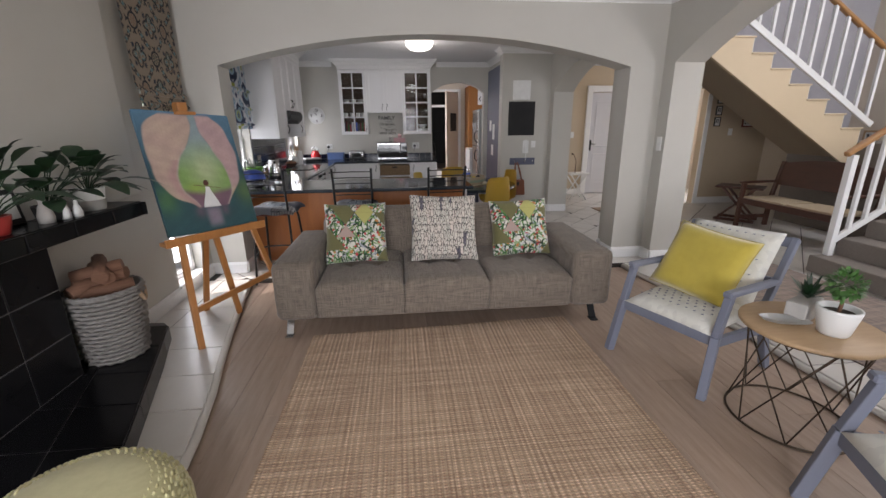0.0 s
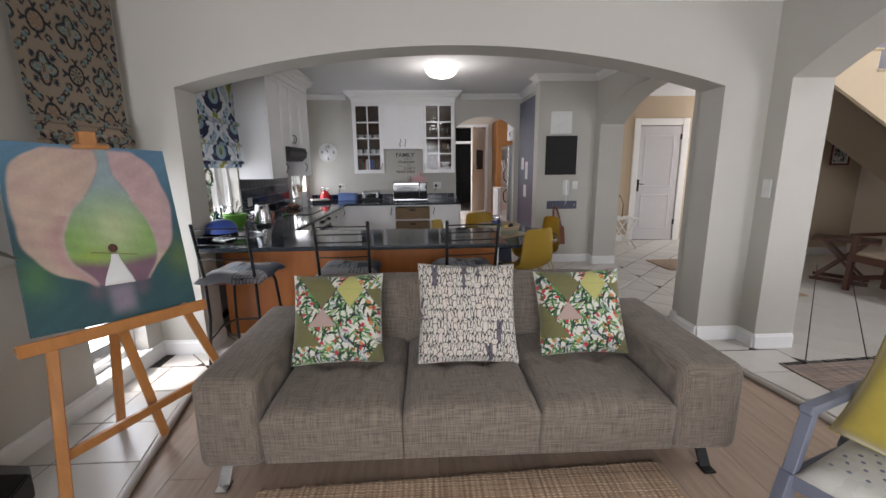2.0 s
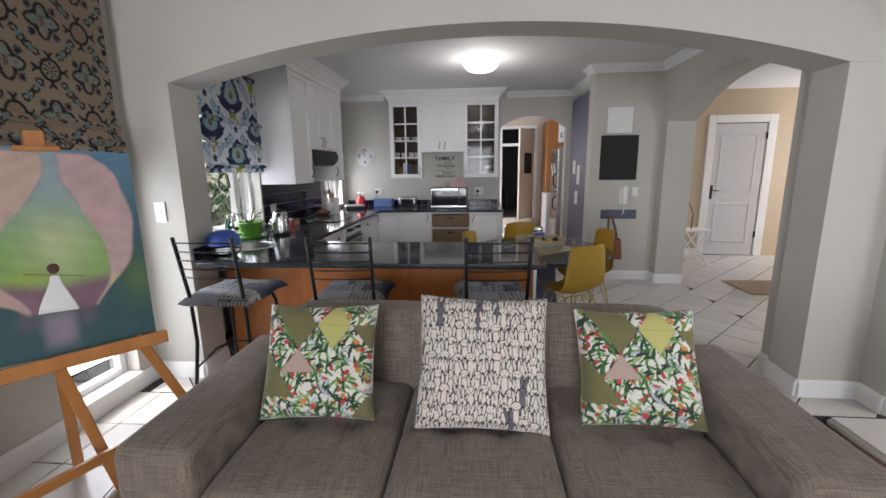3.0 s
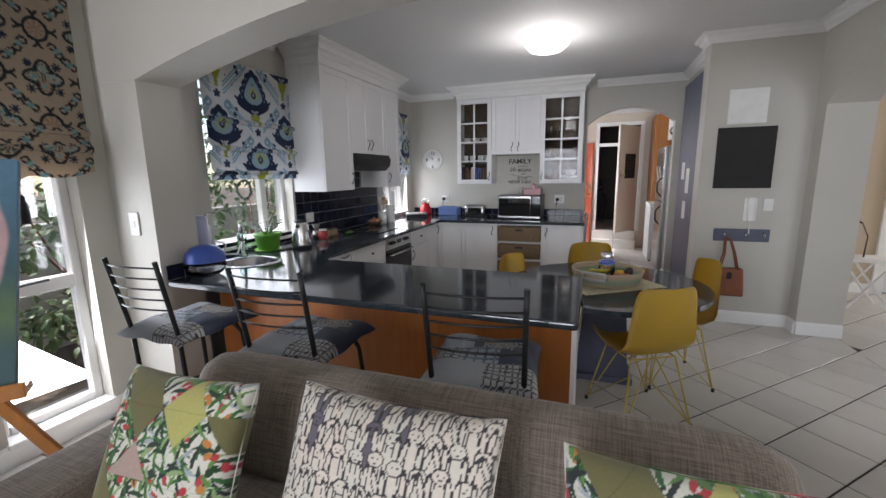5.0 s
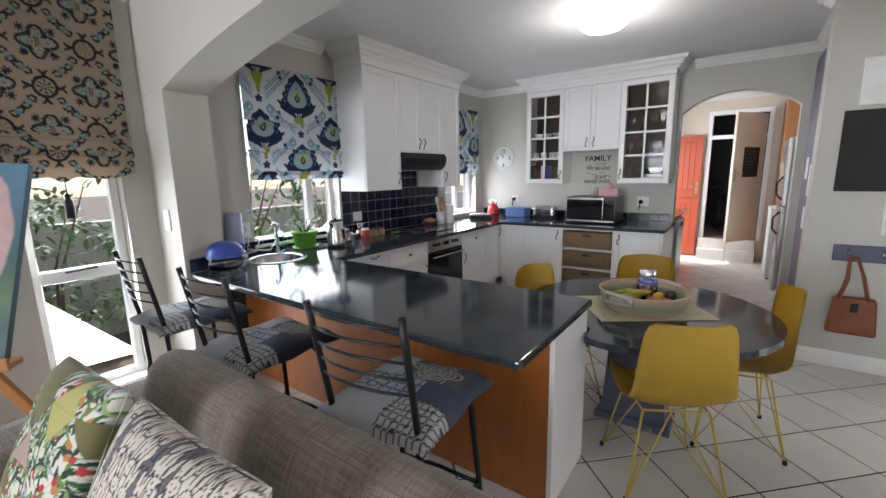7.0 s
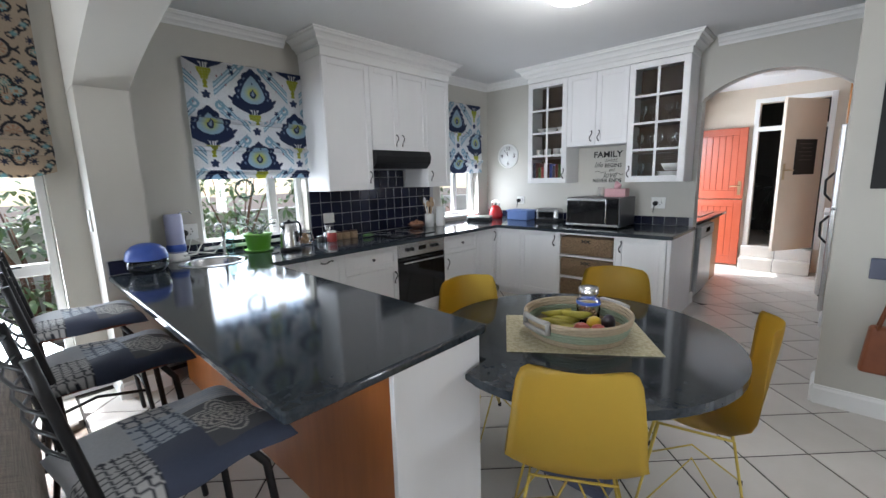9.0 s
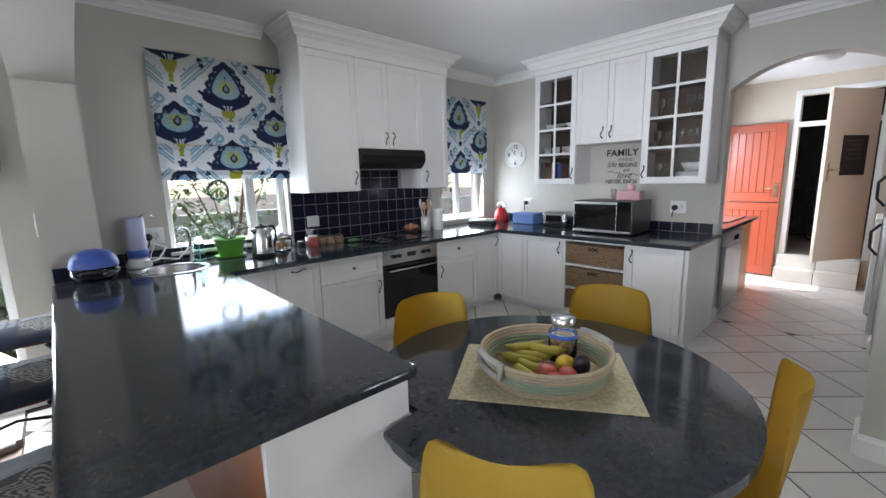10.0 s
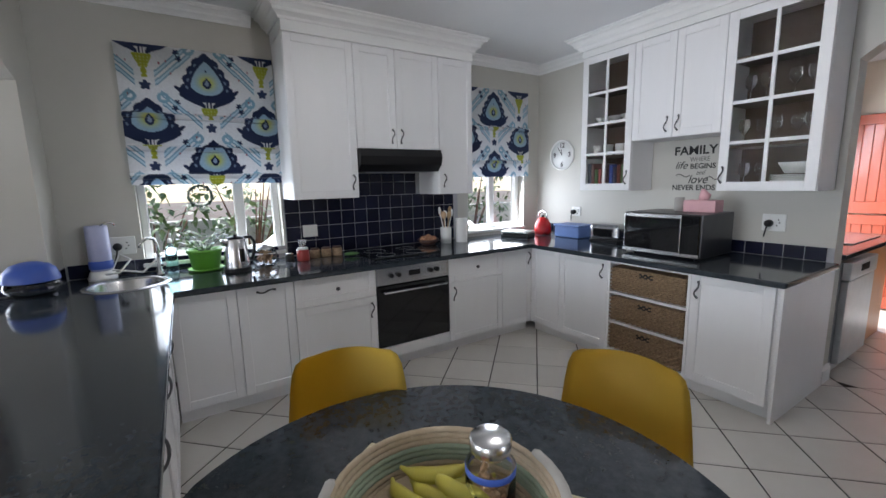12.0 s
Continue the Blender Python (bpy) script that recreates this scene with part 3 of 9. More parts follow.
def jungle(co, seed):
    """Rows of triangles in olive, pink and lime between pale ones printed with leaves and flowers."""
    x, z = co[:, 0], co[:, 2]
    rng = random.Random(seed)
    c = np.tile((0.62, 0.61, 0.54), (len(x), 1))
    inks = [(0.012, 0.045, 0.018), (0.03, 0.12, 0.03), (0.10, 0.24, 0.05), (0.02, 0.03, 0.025), (0.26, 0.36, 0.16), (0.35, 0.38, 0.42), (0.46, 0.04, 0.05), (0.50, 0.20, 0.05)]
    for i in range(620):
        cx, cz, a = rng.uniform(-0.26, 0.26), rng.uniform(-0.26, 0.26), rng.uniform(0, math.pi)
        k = rng.choices(range(len(inks)), (5, 5, 3, 3, 3, 2, 3, 1))[0]
        if k >= 6:
            rx, rz = rng.uniform(0.008, 0.016), rng.uniform(0.007, 0.012)
        else:
            rx, rz = rng.uniform(0.018, 0.042), rng.uniform(0.0035, 0.0075)
        dx, dz = x - cx, z - cz
        u, v = dx * math.cos(a) + dz * math.sin(a), dz * math.cos(a) - dx * math.sin(a)
        v = v + 6 * u * u
        c = lay(c, inks[k], (u / rx) ** 2 + (v / rz) ** 2 < 1)
    # triangles, base 0.15, rows 0.1 high
    row = np.floor((z + 0.25) / 0.1)
    fr = (z + 0.25) / 0.1 - row
    sh = x / 0.15 + 0.5 * (row % 2)
    p, q = np.floor(sh + fr / 2), np.floor(sh - fr / 2)
    h = np.modf(np.abs(np.sin(p * 12.9898 + q * 78.233 + row * 37.719 + 4.1) * 43758.5453))[0]
    for lo, hi, col in ((0.0, 0.16, (0.14, 0.13, 0.05)), (0.16, 0.25, (0.40, 0.29, 0.25)), (0.25, 0.33, (0.42, 0.40, 0.13))):
        c = lay(c, col, (h >= lo) & (h < hi))
    edge = np.minimum(np.minimum(fr, 1 - fr) * 0.1, np.minimum(np.abs(sh + fr / 2 - np.round(sh + fr / 2)), np.abs(sh - fr / 2 - np.round(sh - fr / 2))) * 0.13)
    return c * np.where(edge < 0.0016, 0.8, 1.0)[:, None]


def bunnies(co):
    """Cream cloth crowded with outlined long-eared shapes, a few of them grey."""
    x, z = co[:, 0], co[:, 2]
    rng = random.Random(12)
    c = np.tile((0.60, 0.55, 0.48), (len(x), 1))
    ink = (0.035, 0.03, 0.035)

    def blob(c, cx, cz, rx, rz, fill, rot=0.0):
        dx, dz = x - cx, z - cz
        u, v = dx * math.cos(rot) + dz * math.sin(rot), dz * math.cos(rot) - dx * math.sin(rot)
        d = (np.sqrt((u / rx) ** 2 + (v / rz) ** 2) - 1) * min(rx, rz)
        return lay(lay(c, fill, d < 0), ink, np.abs(d) < 0.0014)

    for r in range(11):
        for k in range(-6, 7):
            cx = (k + 0.5 * (r % 2)) * 0.053 + rng.uniform(-0.006, 0.006)
            cz = 0.262 - r * 0.062 + rng.uniform(-0.012, 0.012)
            grey = rng.random() < 0.06
            fill = (0.115, 0.105, 0.13) if grey else (0.60 + rng.uniform(-.03, .03), 0.55, 0.48)
            c = blob(c, cx, cz - 0.045, 0.014, 0.045, fill)
            tilt = rng.uniform(-0.25, 0.25)
            for sd in (-1, 1):
                c = blob(c, cx + sd * 0.009 - tilt * 0.03, cz + 0.035, 0.0068, 0.028, fill, tilt - sd * 0.12)
            c = blob(c, cx, cz, 0.020, 0.016, fill)
            for sd in (-1, 1):
                c = lay(c, ink, (x - cx - sd * 0.007) ** 2 + (z - cz - 0.002) ** 2 < 0.0022 ** 2)
            c = lay(c, ink, (np.abs(x - cx) < 0.004) & (np.abs(z - cz + 0.007) < 0.0014))
    return c


M_PATCH = print_material("jungle_patchwork_cloth")
M_RABBIT = print_material("cream_cloth_with_inked_outlines")
cushion("cushion", "square cushion in jungle-print triangle patchwork on the sofa", 0.50, 0.50, 0.17, M_PATCH, pose(0.545, 4.64, 0.66, -26, 0, 3), lambda co: jungle(co, 3))
cushion("cushion", "square cream cushion with drawn dark outlines on the sofa", 0.56, 0.56, 0.17, M_RABBIT, pose(1.27, 4.62, 0.685, -26, 2, 2), bunnies)
cushion("cushion", "square cushion in jungle-print triangle patchwork on the sofa", 0.49, 0.49, 0.17, M_PATCH, pose(1.93, 4.67, 0.655, -26, -3, -6), lambda co: jungle(co, 3))


# grey armchair: local x across, y to the back, front legs at y = 0
def armchair(m):
    c = thing("armchair", "blue-grey painted wooden armchair with dotted seat pads", "armchair", m, "armchairs round the coffee table")
    w = 0.60
    for s in (-1, 1):
        g = bmesh.new()
        x = s * w / 2
        beam(g, (x * 1.06, -0.02, 0), (x, 0.05, 0.36), 0.045, 0.05)
        beam(g, (x, 0.05, 0.36), (x, 0.12, 0.60), 0.04, 0.042)
        part("front_leg", g, M_GREYWOOD, c)
        g = bmesh.new()
        beam(g, (x * 1.05, 0.66, 0), (x, 0.52, 0.42), 0.045, 0.045)
        part("back_leg", g, M_GREYWOOD, c)
        g = bmesh.new()
        beam(g, (x, 0.08, 0.605), (x, 0.62, 0.585), 0.05, 0.035, 0.008)
        part("armrest", g, M_GREYWOOD, c)
        g = bmesh.new()
        beam(g, (x, 0.46, 0.32), (x, 0.74, 0.83), 0.035, 0.05)
        part("back_post", g, M_GREYWOOD, c)
        g = bmesh.new()
        beam(g, (x, 0.05, 0.33), (x, 0.55, 0.29), 0.03, 0.06)
        part("side_rail", g, M_GREYWOOD, c)
    g = bmesh.new()
    beam(g, (-w / 2, 0.05, 0.335), (w / 2, 0.05, 0.335), 0.03, 0.06)
    part("front_rail", g, M_GREYWOOD, c)
    for t in (0.15, 0.5, 0.95):
        g = bmesh.new()
        beam(g, (-w / 2, 0.46 + 0.28 * t, 0.32 + 0.51 * t), (w / 2, 0.46 + 0.28 * t, 0.32 + 0.51 * t), 0.02, 0.06)
        part("back_slat", g, M_GREYWOOD, c)

    def dotted(g, name, place):
        p = part(name, g, M_DOTS, c)
        dots = bmesh.new()
        for i in range(9):
            for j in range(9):
                u, v = (i + 0.5 + 0.5 * (j % 2)) / 9.5 * 2 - 1, (j + 0.5) / 9 * 2 - 1
                q = place(u * 0.9, v * 0.9)
                bmesh.ops.create_uvsphere(dots, u_segments=6, v_segments=4, radius=0.008, matrix=Matrix.Translation(q) @ Matrix.Diagonal((1, 1, 0.4, 1)))
        tagged(part("dots", dots, M_GREYWOOD, p, "small grey printed dots"), kind="stuff")

    dotted(turn(pillow(0.56, 0.54, 0.12, sag=0.02), pose(0, 0.30, 0.385, -86)), "seat_pad",
           lambda u, v: Vector((u * 0.26, 0.30 + v * 0.25, 0.388 + 0.055 * ((1 - u ** 4) * (1 - v ** 4)) ** 0.45 - 0.019 * v)))
    dotted(turn(pillow(0.54, 0.52, 0.11, sag=0.03), pose(0, 0.555, 0.635, -29)), "back_pad",
           lambda u, v: Vector((u * 0.25, 0.555 + v * 0.122 - 0.05 * ((1 - u ** 4) * (1 - v ** 4)) ** 0.45, 0.635 + v * 0.22 + 0.028)))
    return c


A1 = pose(2.465, 3.42, 0, 0, 0, -67.5)
chair = armchair(A1)
copy_thing(chair, pose(2.42, 2.18, 0, 0, 0, -112))
cushion("cushion", "mustard yellow velvet cushion on the grey armchair", 0.50, 0.46, 0.15, M_MUSTARD, A1 @ pose(-0.03, 0.40, 0.64, -28, 6, 0))


# coffee table with a wire base
def coffee_table(x, y):
    t = thing("coffee_table", "round oak coffee table on a crossed wire base", "coffee table", pose(x, y, 0))
    part("tabletop", lathe([(0, 0.515), (0.285, 0.515), (0.293, 0.522), (0.293, 0.534), (0.285, 0.54), (0, 0.54)], 48), M_OAK, t)
    for z, r in ((0.008, 0.27), (0.505, 0.255)):
        g = bmesh.new()
        tube(g, [(r * math.cos(a * math.pi / 20), r * math.sin(a * math.pi / 20), z) for a in range(40)], 0.006, 6, True)
        part("ring", g, M_WIRE, t)
    for i in range(16):
        a, b = 2 * math.pi * (i // 2) / 8, 2 * math.pi * (i // 2) / 8 + (1 if i % 2 else -1) * 1.15
        g = bmesh.new()
        tube(g, [(0.27 * math.cos(a), 0.27 * math.sin(a), 0.008), (0.255 * math.cos(b), 0.255 * math.sin(b), 0.505)], 0.004, 5)
        part("wire", g, M_WIRE, t)
    return t


TX, TY = 2.91, 2.93
coffee_table(TX, TY)


def leaf_mesh(bm, base, way, length, width, droop=0.3, up=(0, 0, 1)):
    """One pointed leaf from base along way."""
    way = Vector(way).normalized()
    side = way.cross(Vector(up))
    if side.length < 1e-3:
        side = Vector((1, 0, 0))
    side.normalize()
    nrm = side.cross(way)
    rows = []
    for i in range(6):
        t = i / 5
        p = Vector(base) + way * length * t - Vector((0, 0, 1)) * droop * length * t * t
        w = width / 2 * math.sin(math.pi * min(t * 0.92 + 0.06, 1)) ** 0.8
        rows.append([bm.verts.new(p + side * w * s + nrm * 0.12 * w * abs(s)) for s in (-1, 0, 1)])
    for a, b in zip(rows, rows[1:]):
        for j in range(2):
            f = bm.faces.new((a[j], a[j + 1], b[j + 1], b[j]))
            f.smooth = True


def pot_profile(r0, r1, h, wall_t=0.012):
    return [(0, 0), (r0 * 0.92, 0), (r0, 0.01), (r1, h - 0.01), (r1, h), (r1 - wall_t, h), (r1 - wall_t * 1.5, h - 0.03), (0, h - 0.03)]


# potted topiary, succulent in a stone planter and dish on the coffee table
p = thing("topiary_plant", "small round topiary in a white pot on the coffee table", "plant", pose(TX + 0.02, TY - 0.09, 0.54))
part("pot", lathe(pot_profile(0.062, 0.085, 0.13), 36), M_POT, p)
g = bmesh.new()
bmesh.ops.create_circle(g, cap_ends=True, segments=24, radius=0.07, matrix=Matrix.Translation((0, 0, 0.105)))
part("soil", g, M_SOIL, p)
g = bmesh.new()
tube(g, [(0, 0, 0.09), (0.004, 0, 0.15), (0.0, 0.004, 0.20)], 0.008, 7)
part("trunk", g, M_LOGS, p)
g = bmesh.new()
rng = random.Random(4)
for i in range(420):
    d = Vector((rng.gauss(0, 1), rng.gauss(0, 1), rng.gauss(0, 1))).normalized()
    q = Vector((0, 0, 0.245)) + d * 0.07 * rng.uniform(0.55, 1.0)
    leaf_mesh(g, q, d + Vector((rng.uniform(-.7, .7), rng.uniform(-.7, .7), rng.uniform(-.5, .7))), rng.uniform(0.016, 0.026), 0.014, 0.1)
part("crown", g, M_LEAF2, p)
p = thing("succulent_planter", "dark succulent in a pale stone block planter", "plant", pose(TX + 0.03, TY + 0.08, 0.54, 0, 0, 25))
part("planter", cuboid(-0.10, 0.10, -0.045, 0.045, 0, 0.10, 0.006), M_STONE, p)
for i in range(34):
    g = bmesh.new()
    a, e = i * 2.4, 0.2 + 1.2 * (i / 34)
    leaf_mesh(g, (0.02, 0, 0.10), (math.cos(a) * math.cos(e), math.sin(a) * math.cos(e), math.sin(e) + 0.25), 0.085 + 0.03 * (i % 3), 0.02, 0.1)
    part("leaf", g, M_LEAF, p)
g = bmesh.new()
rows = []
for s, z in ((0.0, 0.006), (0.55, 0.008), (1.0, 0.028)):
    ring = []
    for i in range(24):
        a = 2 * math.pi * i / 24
        r = s * (0.075 + 0.045 * math.cos(a) + 0.012 * math.cos(2 * a))
        ring.append(g.verts.new((1.25 * r * math.cos(a), 0.7 * r * math.sin(a), z)) if s else None)
    rows.append(ring)
c0 = g.verts.new((0, 0, 0.006))
for i in range(24):
    g.faces.new((c0, rows[1][i], rows[1][(i + 1) % 24])).smooth = True
    g.faces.new((rows[1][i], rows[2][i], rows[2][(i + 1) % 24], rows[1][(i + 1) % 24])).smooth = True
bmesh.ops.solidify(g, geom=g.faces[:], thickness=0.006)
single("leaf_dish", g, M_POT, "white ceramic leaf-shaped dish on the coffee table", "dish", pose(TX - 0.17, TY + 0.05, 0.542, 0, 0, -30))

# pouf
g = bmesh.new()
rows = []
nn, kk = 72, 30
for j in range(kk + 1):
    ph = math.pi * j / kk
    ring = []
    for i in range(nn):
        a = 2 * math.pi * (i + 0.5 * (j % 2)) / nn
        st = 1 + 0.035 * ((i % 2) * 2 - 1) * math.sin(ph)
        cz = math.cos(ph)
        r = 0.275 * (abs(math.sin(ph)) ** 0.55) * st
        ring.append(g.verts.new((r * math.cos(a), r * math.sin(a), 0.17 + 0.17 * (abs(cz) ** 0.7) * (1 if cz > 0 else -1) * (1 + 0.02 * (j % 2)))))
    rows.append(ring)
for a, b in zip(rows, rows[1:]):
    for i in range(nn):
        f = g.faces.new((a[i], a[(i + 1) % nn], b[(i + 1) % nn], b[i]))
        f.smooth = True
bmesh.ops.remove_doubles(g, verts=g.verts, dist=0.0005)
pouf = thing("pouf", "pale yellow chunky knitted pouf on the floor", "pouf", pose(-0.14, 2.40, 0.0) @ Matrix.Scale(1.14, 4))
part("cover", g, M_POUF, pouf)
g = bmesh.new()
for i in range(48):
    for j in range(5, 22):
        ph = math.pi * j / 30
        a = 2 * math.pi * (i + 0.5 * (j % 2)) / 48
        r = 0.275 * math.sin(ph) ** 0.55 * 1.01
        z = 0.17 + 0.17 * abs(math.cos(ph)) ** 0.7 * (1 if math.cos(ph) > 0 else -1)
        if z > 0.06:
            bmesh.ops.create_uvsphere(g, u_segments=5, v_segments=4, radius=0.013 * max(math.sin(ph), 0.35),
                                      matrix=Matrix.Translation((r * math.cos(a), r * math.sin(a), z)) @ Matrix.Rotation(a, 4, "Z") @ Matrix.Diagonal((0.5, 1, 1.3, 1)))
for f in g.faces:
    f.smooth = True
tagged(part("stitches", g, M_POUF, pouf), kind="stuff")

# fireplace: chimney breast, mantel shelf, black surround and hearth
fire = thing("fireplace", "black tiled corner fireplace with mantel shelf and raised hearth", "fireplace", None, "", "structure")
part("chimney_breast", cuboid(X_OUT, X_OUT + 0.05, 0.6, 4.54, 1.03, CEIL - 0.01, 0.02, 3), M_WALL, fire)
part("surround", cuboid(X_OUT, -0.90, 1.6, 3.52, 0.17, 0.95), M_TILEJOINT, fire)
part("mantel_shelf", cuboid(X_OUT + 0.04, -0.765, 1.6, 4.14, 0.955, 1.043), M_TILEJOINT, fire)
HE = [(-1.03, 4.18), (-0.80, 4.16), (-0.745, 4.10), (-0.60, 3.72), (-0.39, 3.10), (-0.22, 2.6), (-0.16, 2.2), (-0.16, 1.6), (-1.03, 1.6)]
part("hearth", prism(bmesh.new(), list(reversed(HE)), 0.0, 0.162), M_TILEJOINT, fire)
# glazed tiles
me = bpy.data.meshes.new("tile")
g = cuboid(-0.004, 0.004, -0.145, 0.145, -0.125, 0.125, 0.003, 1)
g.to_mesh(me)
g.free()
me.materials.append(M_BLACKTILE)
for i in range(6):
    for j in range(3):
        piece("tile", me, fire, (-0.899, 3.37 - i * 0.296, 0.30 + j * 0.256))
me = bpy.data.meshes.new("tile")
g = cuboid(-0.005, 0.005, -0.145, 0.145, -0.042, 0.042, 0.003, 1)
g.to_mesh(me)
g.free()
me.materials.append(M_BLACKTILE)
me2 = bpy.data.meshes.new("tile")
g = cuboid(-0.118, 0.118, -0.145, 0.145, -0.004, 0.004, 0.003, 1)
g.to_mesh(me2)
g.free()
me2.materials.append(M_BLACKTILE)
for i in range(8):
    piece("tile", me, fire, (-0.762, 3.99 - i * 0.296, 1.0))
    piece("tile", me2, fire, (-0.883, 3.99 - i * 0.296, 1.045))
piece("tile", me, fire, (-0.885, 4.142, 1.0), radians(90))
# hearth tiles follow its slanting front edge
for i in range(7):
    y0 = 4.10 - i * 0.30
    y1 = y0 - 0.292
    xa, xb = [max(-0.80, -0.745 + 0.352 * (4.10 - y)) if y > 2.4 else -0.16 for y in (y0, y1)]
    g = prism(bmesh.new(), [(xa - 0.30, y0), (xb - 0.30, y1), (xb - 0.005, y1), (xa - 0.005, y0)], 0.162, 0.17, 0.002, 1)
    part("tile", g, M_BLACKTILE, fire)
    g = prism(bmesh.new(), [(-1.02, y0), (-1.02, y1), (xb - 0.306, y1), (xa - 0.306, y0)], 0.162, 0.17, 0.002, 1)
    part("tile", g, M_BLACKTILE, fire)
    g = prism(bmesh.new(), [(xa - 0.003, y0), (xb - 0.003, y1), (xb + 0.006, y1), (xa + 0.006, y0)], 0.055, 0.166, 0.002, 1)
    part("tile", g, M_BLACKTILE, fire)


# log basket
def wicker_basket(m, r0, r1, h, rows, stakes, mat, name, label, cat):
    b = thing(name, label, cat, m)
    part("body", lathe([(0, 0.004), (r0 - 0.006, 0.004), (r1 - 0.008, h - 0.004), (r1 - 0.014, h - 0.004), (r0 - 0.014, 0.012), (0, 0.012)], 40), mat, b)
    g = bmesh.new()
    for j in range(rows):
        t = (j + 0.5) / rows
        r = r0 + (r1 - r0) * t
        pts = []
        for i in range(stakes * 2):
            a = 2 * math.pi * i / (stakes * 2)
            rr = r + 0.008 * (1 if (i + j) % 2 else -1)
            pts.append((rr * math.cos(a), rr * math.sin(a), h * t))
        tube(g, pts, h / rows * 0.5, 5, True)
    part("weave", g, mat, b)
    g = bmesh.new()
    for k in range(2):
        tube(g, [((r1 + 0.003 * math.sin(18 * a + k * 3.1)) * math.cos(a), (r1 + 0.003 * math.sin(18 * a + k * 3.1)) * math.sin(a), h + 0.006 * math.cos(18 * a + k * 3.1)) for a in [2 * math.pi * i / 90 for i in range(90)]], 0.009, 6, True)
    part("rim", g, mat, b)
    return b


BM = pose(-0.845, 3.74, 0.171)
b = wicker_basket(BM, 0.15, 0.19, 0.43, 17, 17, M_WICKER, "log_basket", "white-washed wicker basket of firewood on the hearth", "basket")
for s, a0 in ((1, 0.3), (-1, 3.44)):
    g = bmesh.new()
    tube(g, [(0.195 * math.cos(a0 + d), 0.195 * math.sin(a0 + d), 0.40 - 0.07 * math.cos(d / 0.28 * 1.5)) for d in [-0.28 + 0.07 * i for i in range(9)]], 0.012, 6)
    part("handle", g, M_MAT, b)
rng = random.Random(8)
for i in range(8):
    a, e = rng.uniform(0, 6.28), rng.uniform(0.15, 0.5)
    c = Vector((rng.uniform(-0.05, 0.05), rng.uniform(-0.05, 0.05), 0.41 + 0.02 * i))
    d = Vector((math.cos(a) * math.cos(e), math.sin(a) * math.cos(e), math.sin(e) * 0.5)) * 0.13
    g = bmesh.new()
    tube(g, [c - d, c - d * 0.3 + Vector((0.006, 0, 0.004)), c + d], 0.042, 7, taper=[1.0, 0.95, 0.9])
    single("log", g, M_LOGS, "split brown firewood log in the wicker basket", "log", BM.copy(), "firewood")


# plants and ornaments on the mantel
def potted(name, label, m, r0, r1, h, mat, leaves, size, spread, seed, band=None):
    p = thing(name, label, "plant", m)
    part("pot", lathe(pot_profile(r0, r1, h), 32), mat, p)
    if band:
        part("band", lathe([(r0 * 1.02, 0.0), (r0 * 1.05, 0.005), (r1 * 0.97, h * 0.45), (r1 * 0.93, h * 0.46)], 32), band, p, "pale unglazed lower band")
    rng = random.Random(seed)
    for i in range(leaves):
        a = 2.4 * i + rng.uniform(-.3, .3)
        e = rng.uniform(0.3, 1.25)
        st = Vector((math.cos(a) * math.cos(e), math.sin(a) * math.cos(e), math.sin(e)))
        if m.translation.x + st.x * spread * 1.9 < -0.97:
            st.x = abs(st.x)
        tip = Vector((0, 0, h * 0.8)) + st * spread * rng.uniform(0.5, 1.0)
        g = bmesh.new()
        tube(g, [(0, 0, h * 0.7), Vector((0, 0, h * 0.8)) + (tip - Vector((0, 0, h * 0.8))) * 0.5 + Vector((0, 0, 0.015)), tip], 0.003, 5)
        leaf_mesh(g, tip, st + Vector((0, 0, -0.2)), size * rng.uniform(0.75, 1.1), size * 0.5, 0.45)
        part("leaf", g, M_LEAF, p)
    return p


potted("house_plant", "broad-leaved green plant in a white pot on the mantel", pose(-0.875, 3.86, 1.05), 0.066, 0.08, 0.125, M_POT, 20, 0.21, 0.19, 3, M_STONE)
potted("house_plant", "dark green leafy plant beside the mantel wall", pose(-0.87, 3.55, 1.05), 0.05, 0.06, 0.08, M_INK_DARK, 20, 0.17, 0.24, 11)
potted("house_plant", "tall green plant in a coral red pot on the mantel", pose(-0.87, 3.24, 1.05), 0.06, 0.075, 0.085, M_CORAL, 14, 0.17, 0.33, 5)
for i, (x, y, h, r) in enumerate(((-0.83, 3.60, 0.10, 0.026), (-0.81, 3.66, 0.085, 0.022), (-0.845, 3.50, 0.13, 0.034))):
    g = lathe([(0, 0), (r, 0), (r * 1.05, h * 0.25), (r * 0.7, h * 0.62), (r * 0.42, h * 0.74), (r * 0.5, h * 0.86), (r * 0.3, h), (0, h)], 20)
    single("figurine", g, M_STONE if i == 2 else M_POT, "small pale pottery figurine on the mantel", "ornament", pose(x, y, 1.05), "mantel figurines")
f = thing("photo_frame", "small dark framed picture propped on the mantel", "picture", pose(-0.97, 3.42, 1.052, 0, -8, 0))
part("frame", cuboid(-0.008, 0.008, -0.11, 0.11, 0, 0.17, 0.004), M_INK_DARK, f)
part("print", cuboid(0.009, 0.012, -0.085, 0.085, 0.025, 0.145), M_PAPER, f)

# easel and painting
EM = pose(-0.432, 4.382, 0.0, 0, 0, 52.0)   # local x along the canvas, y to its back


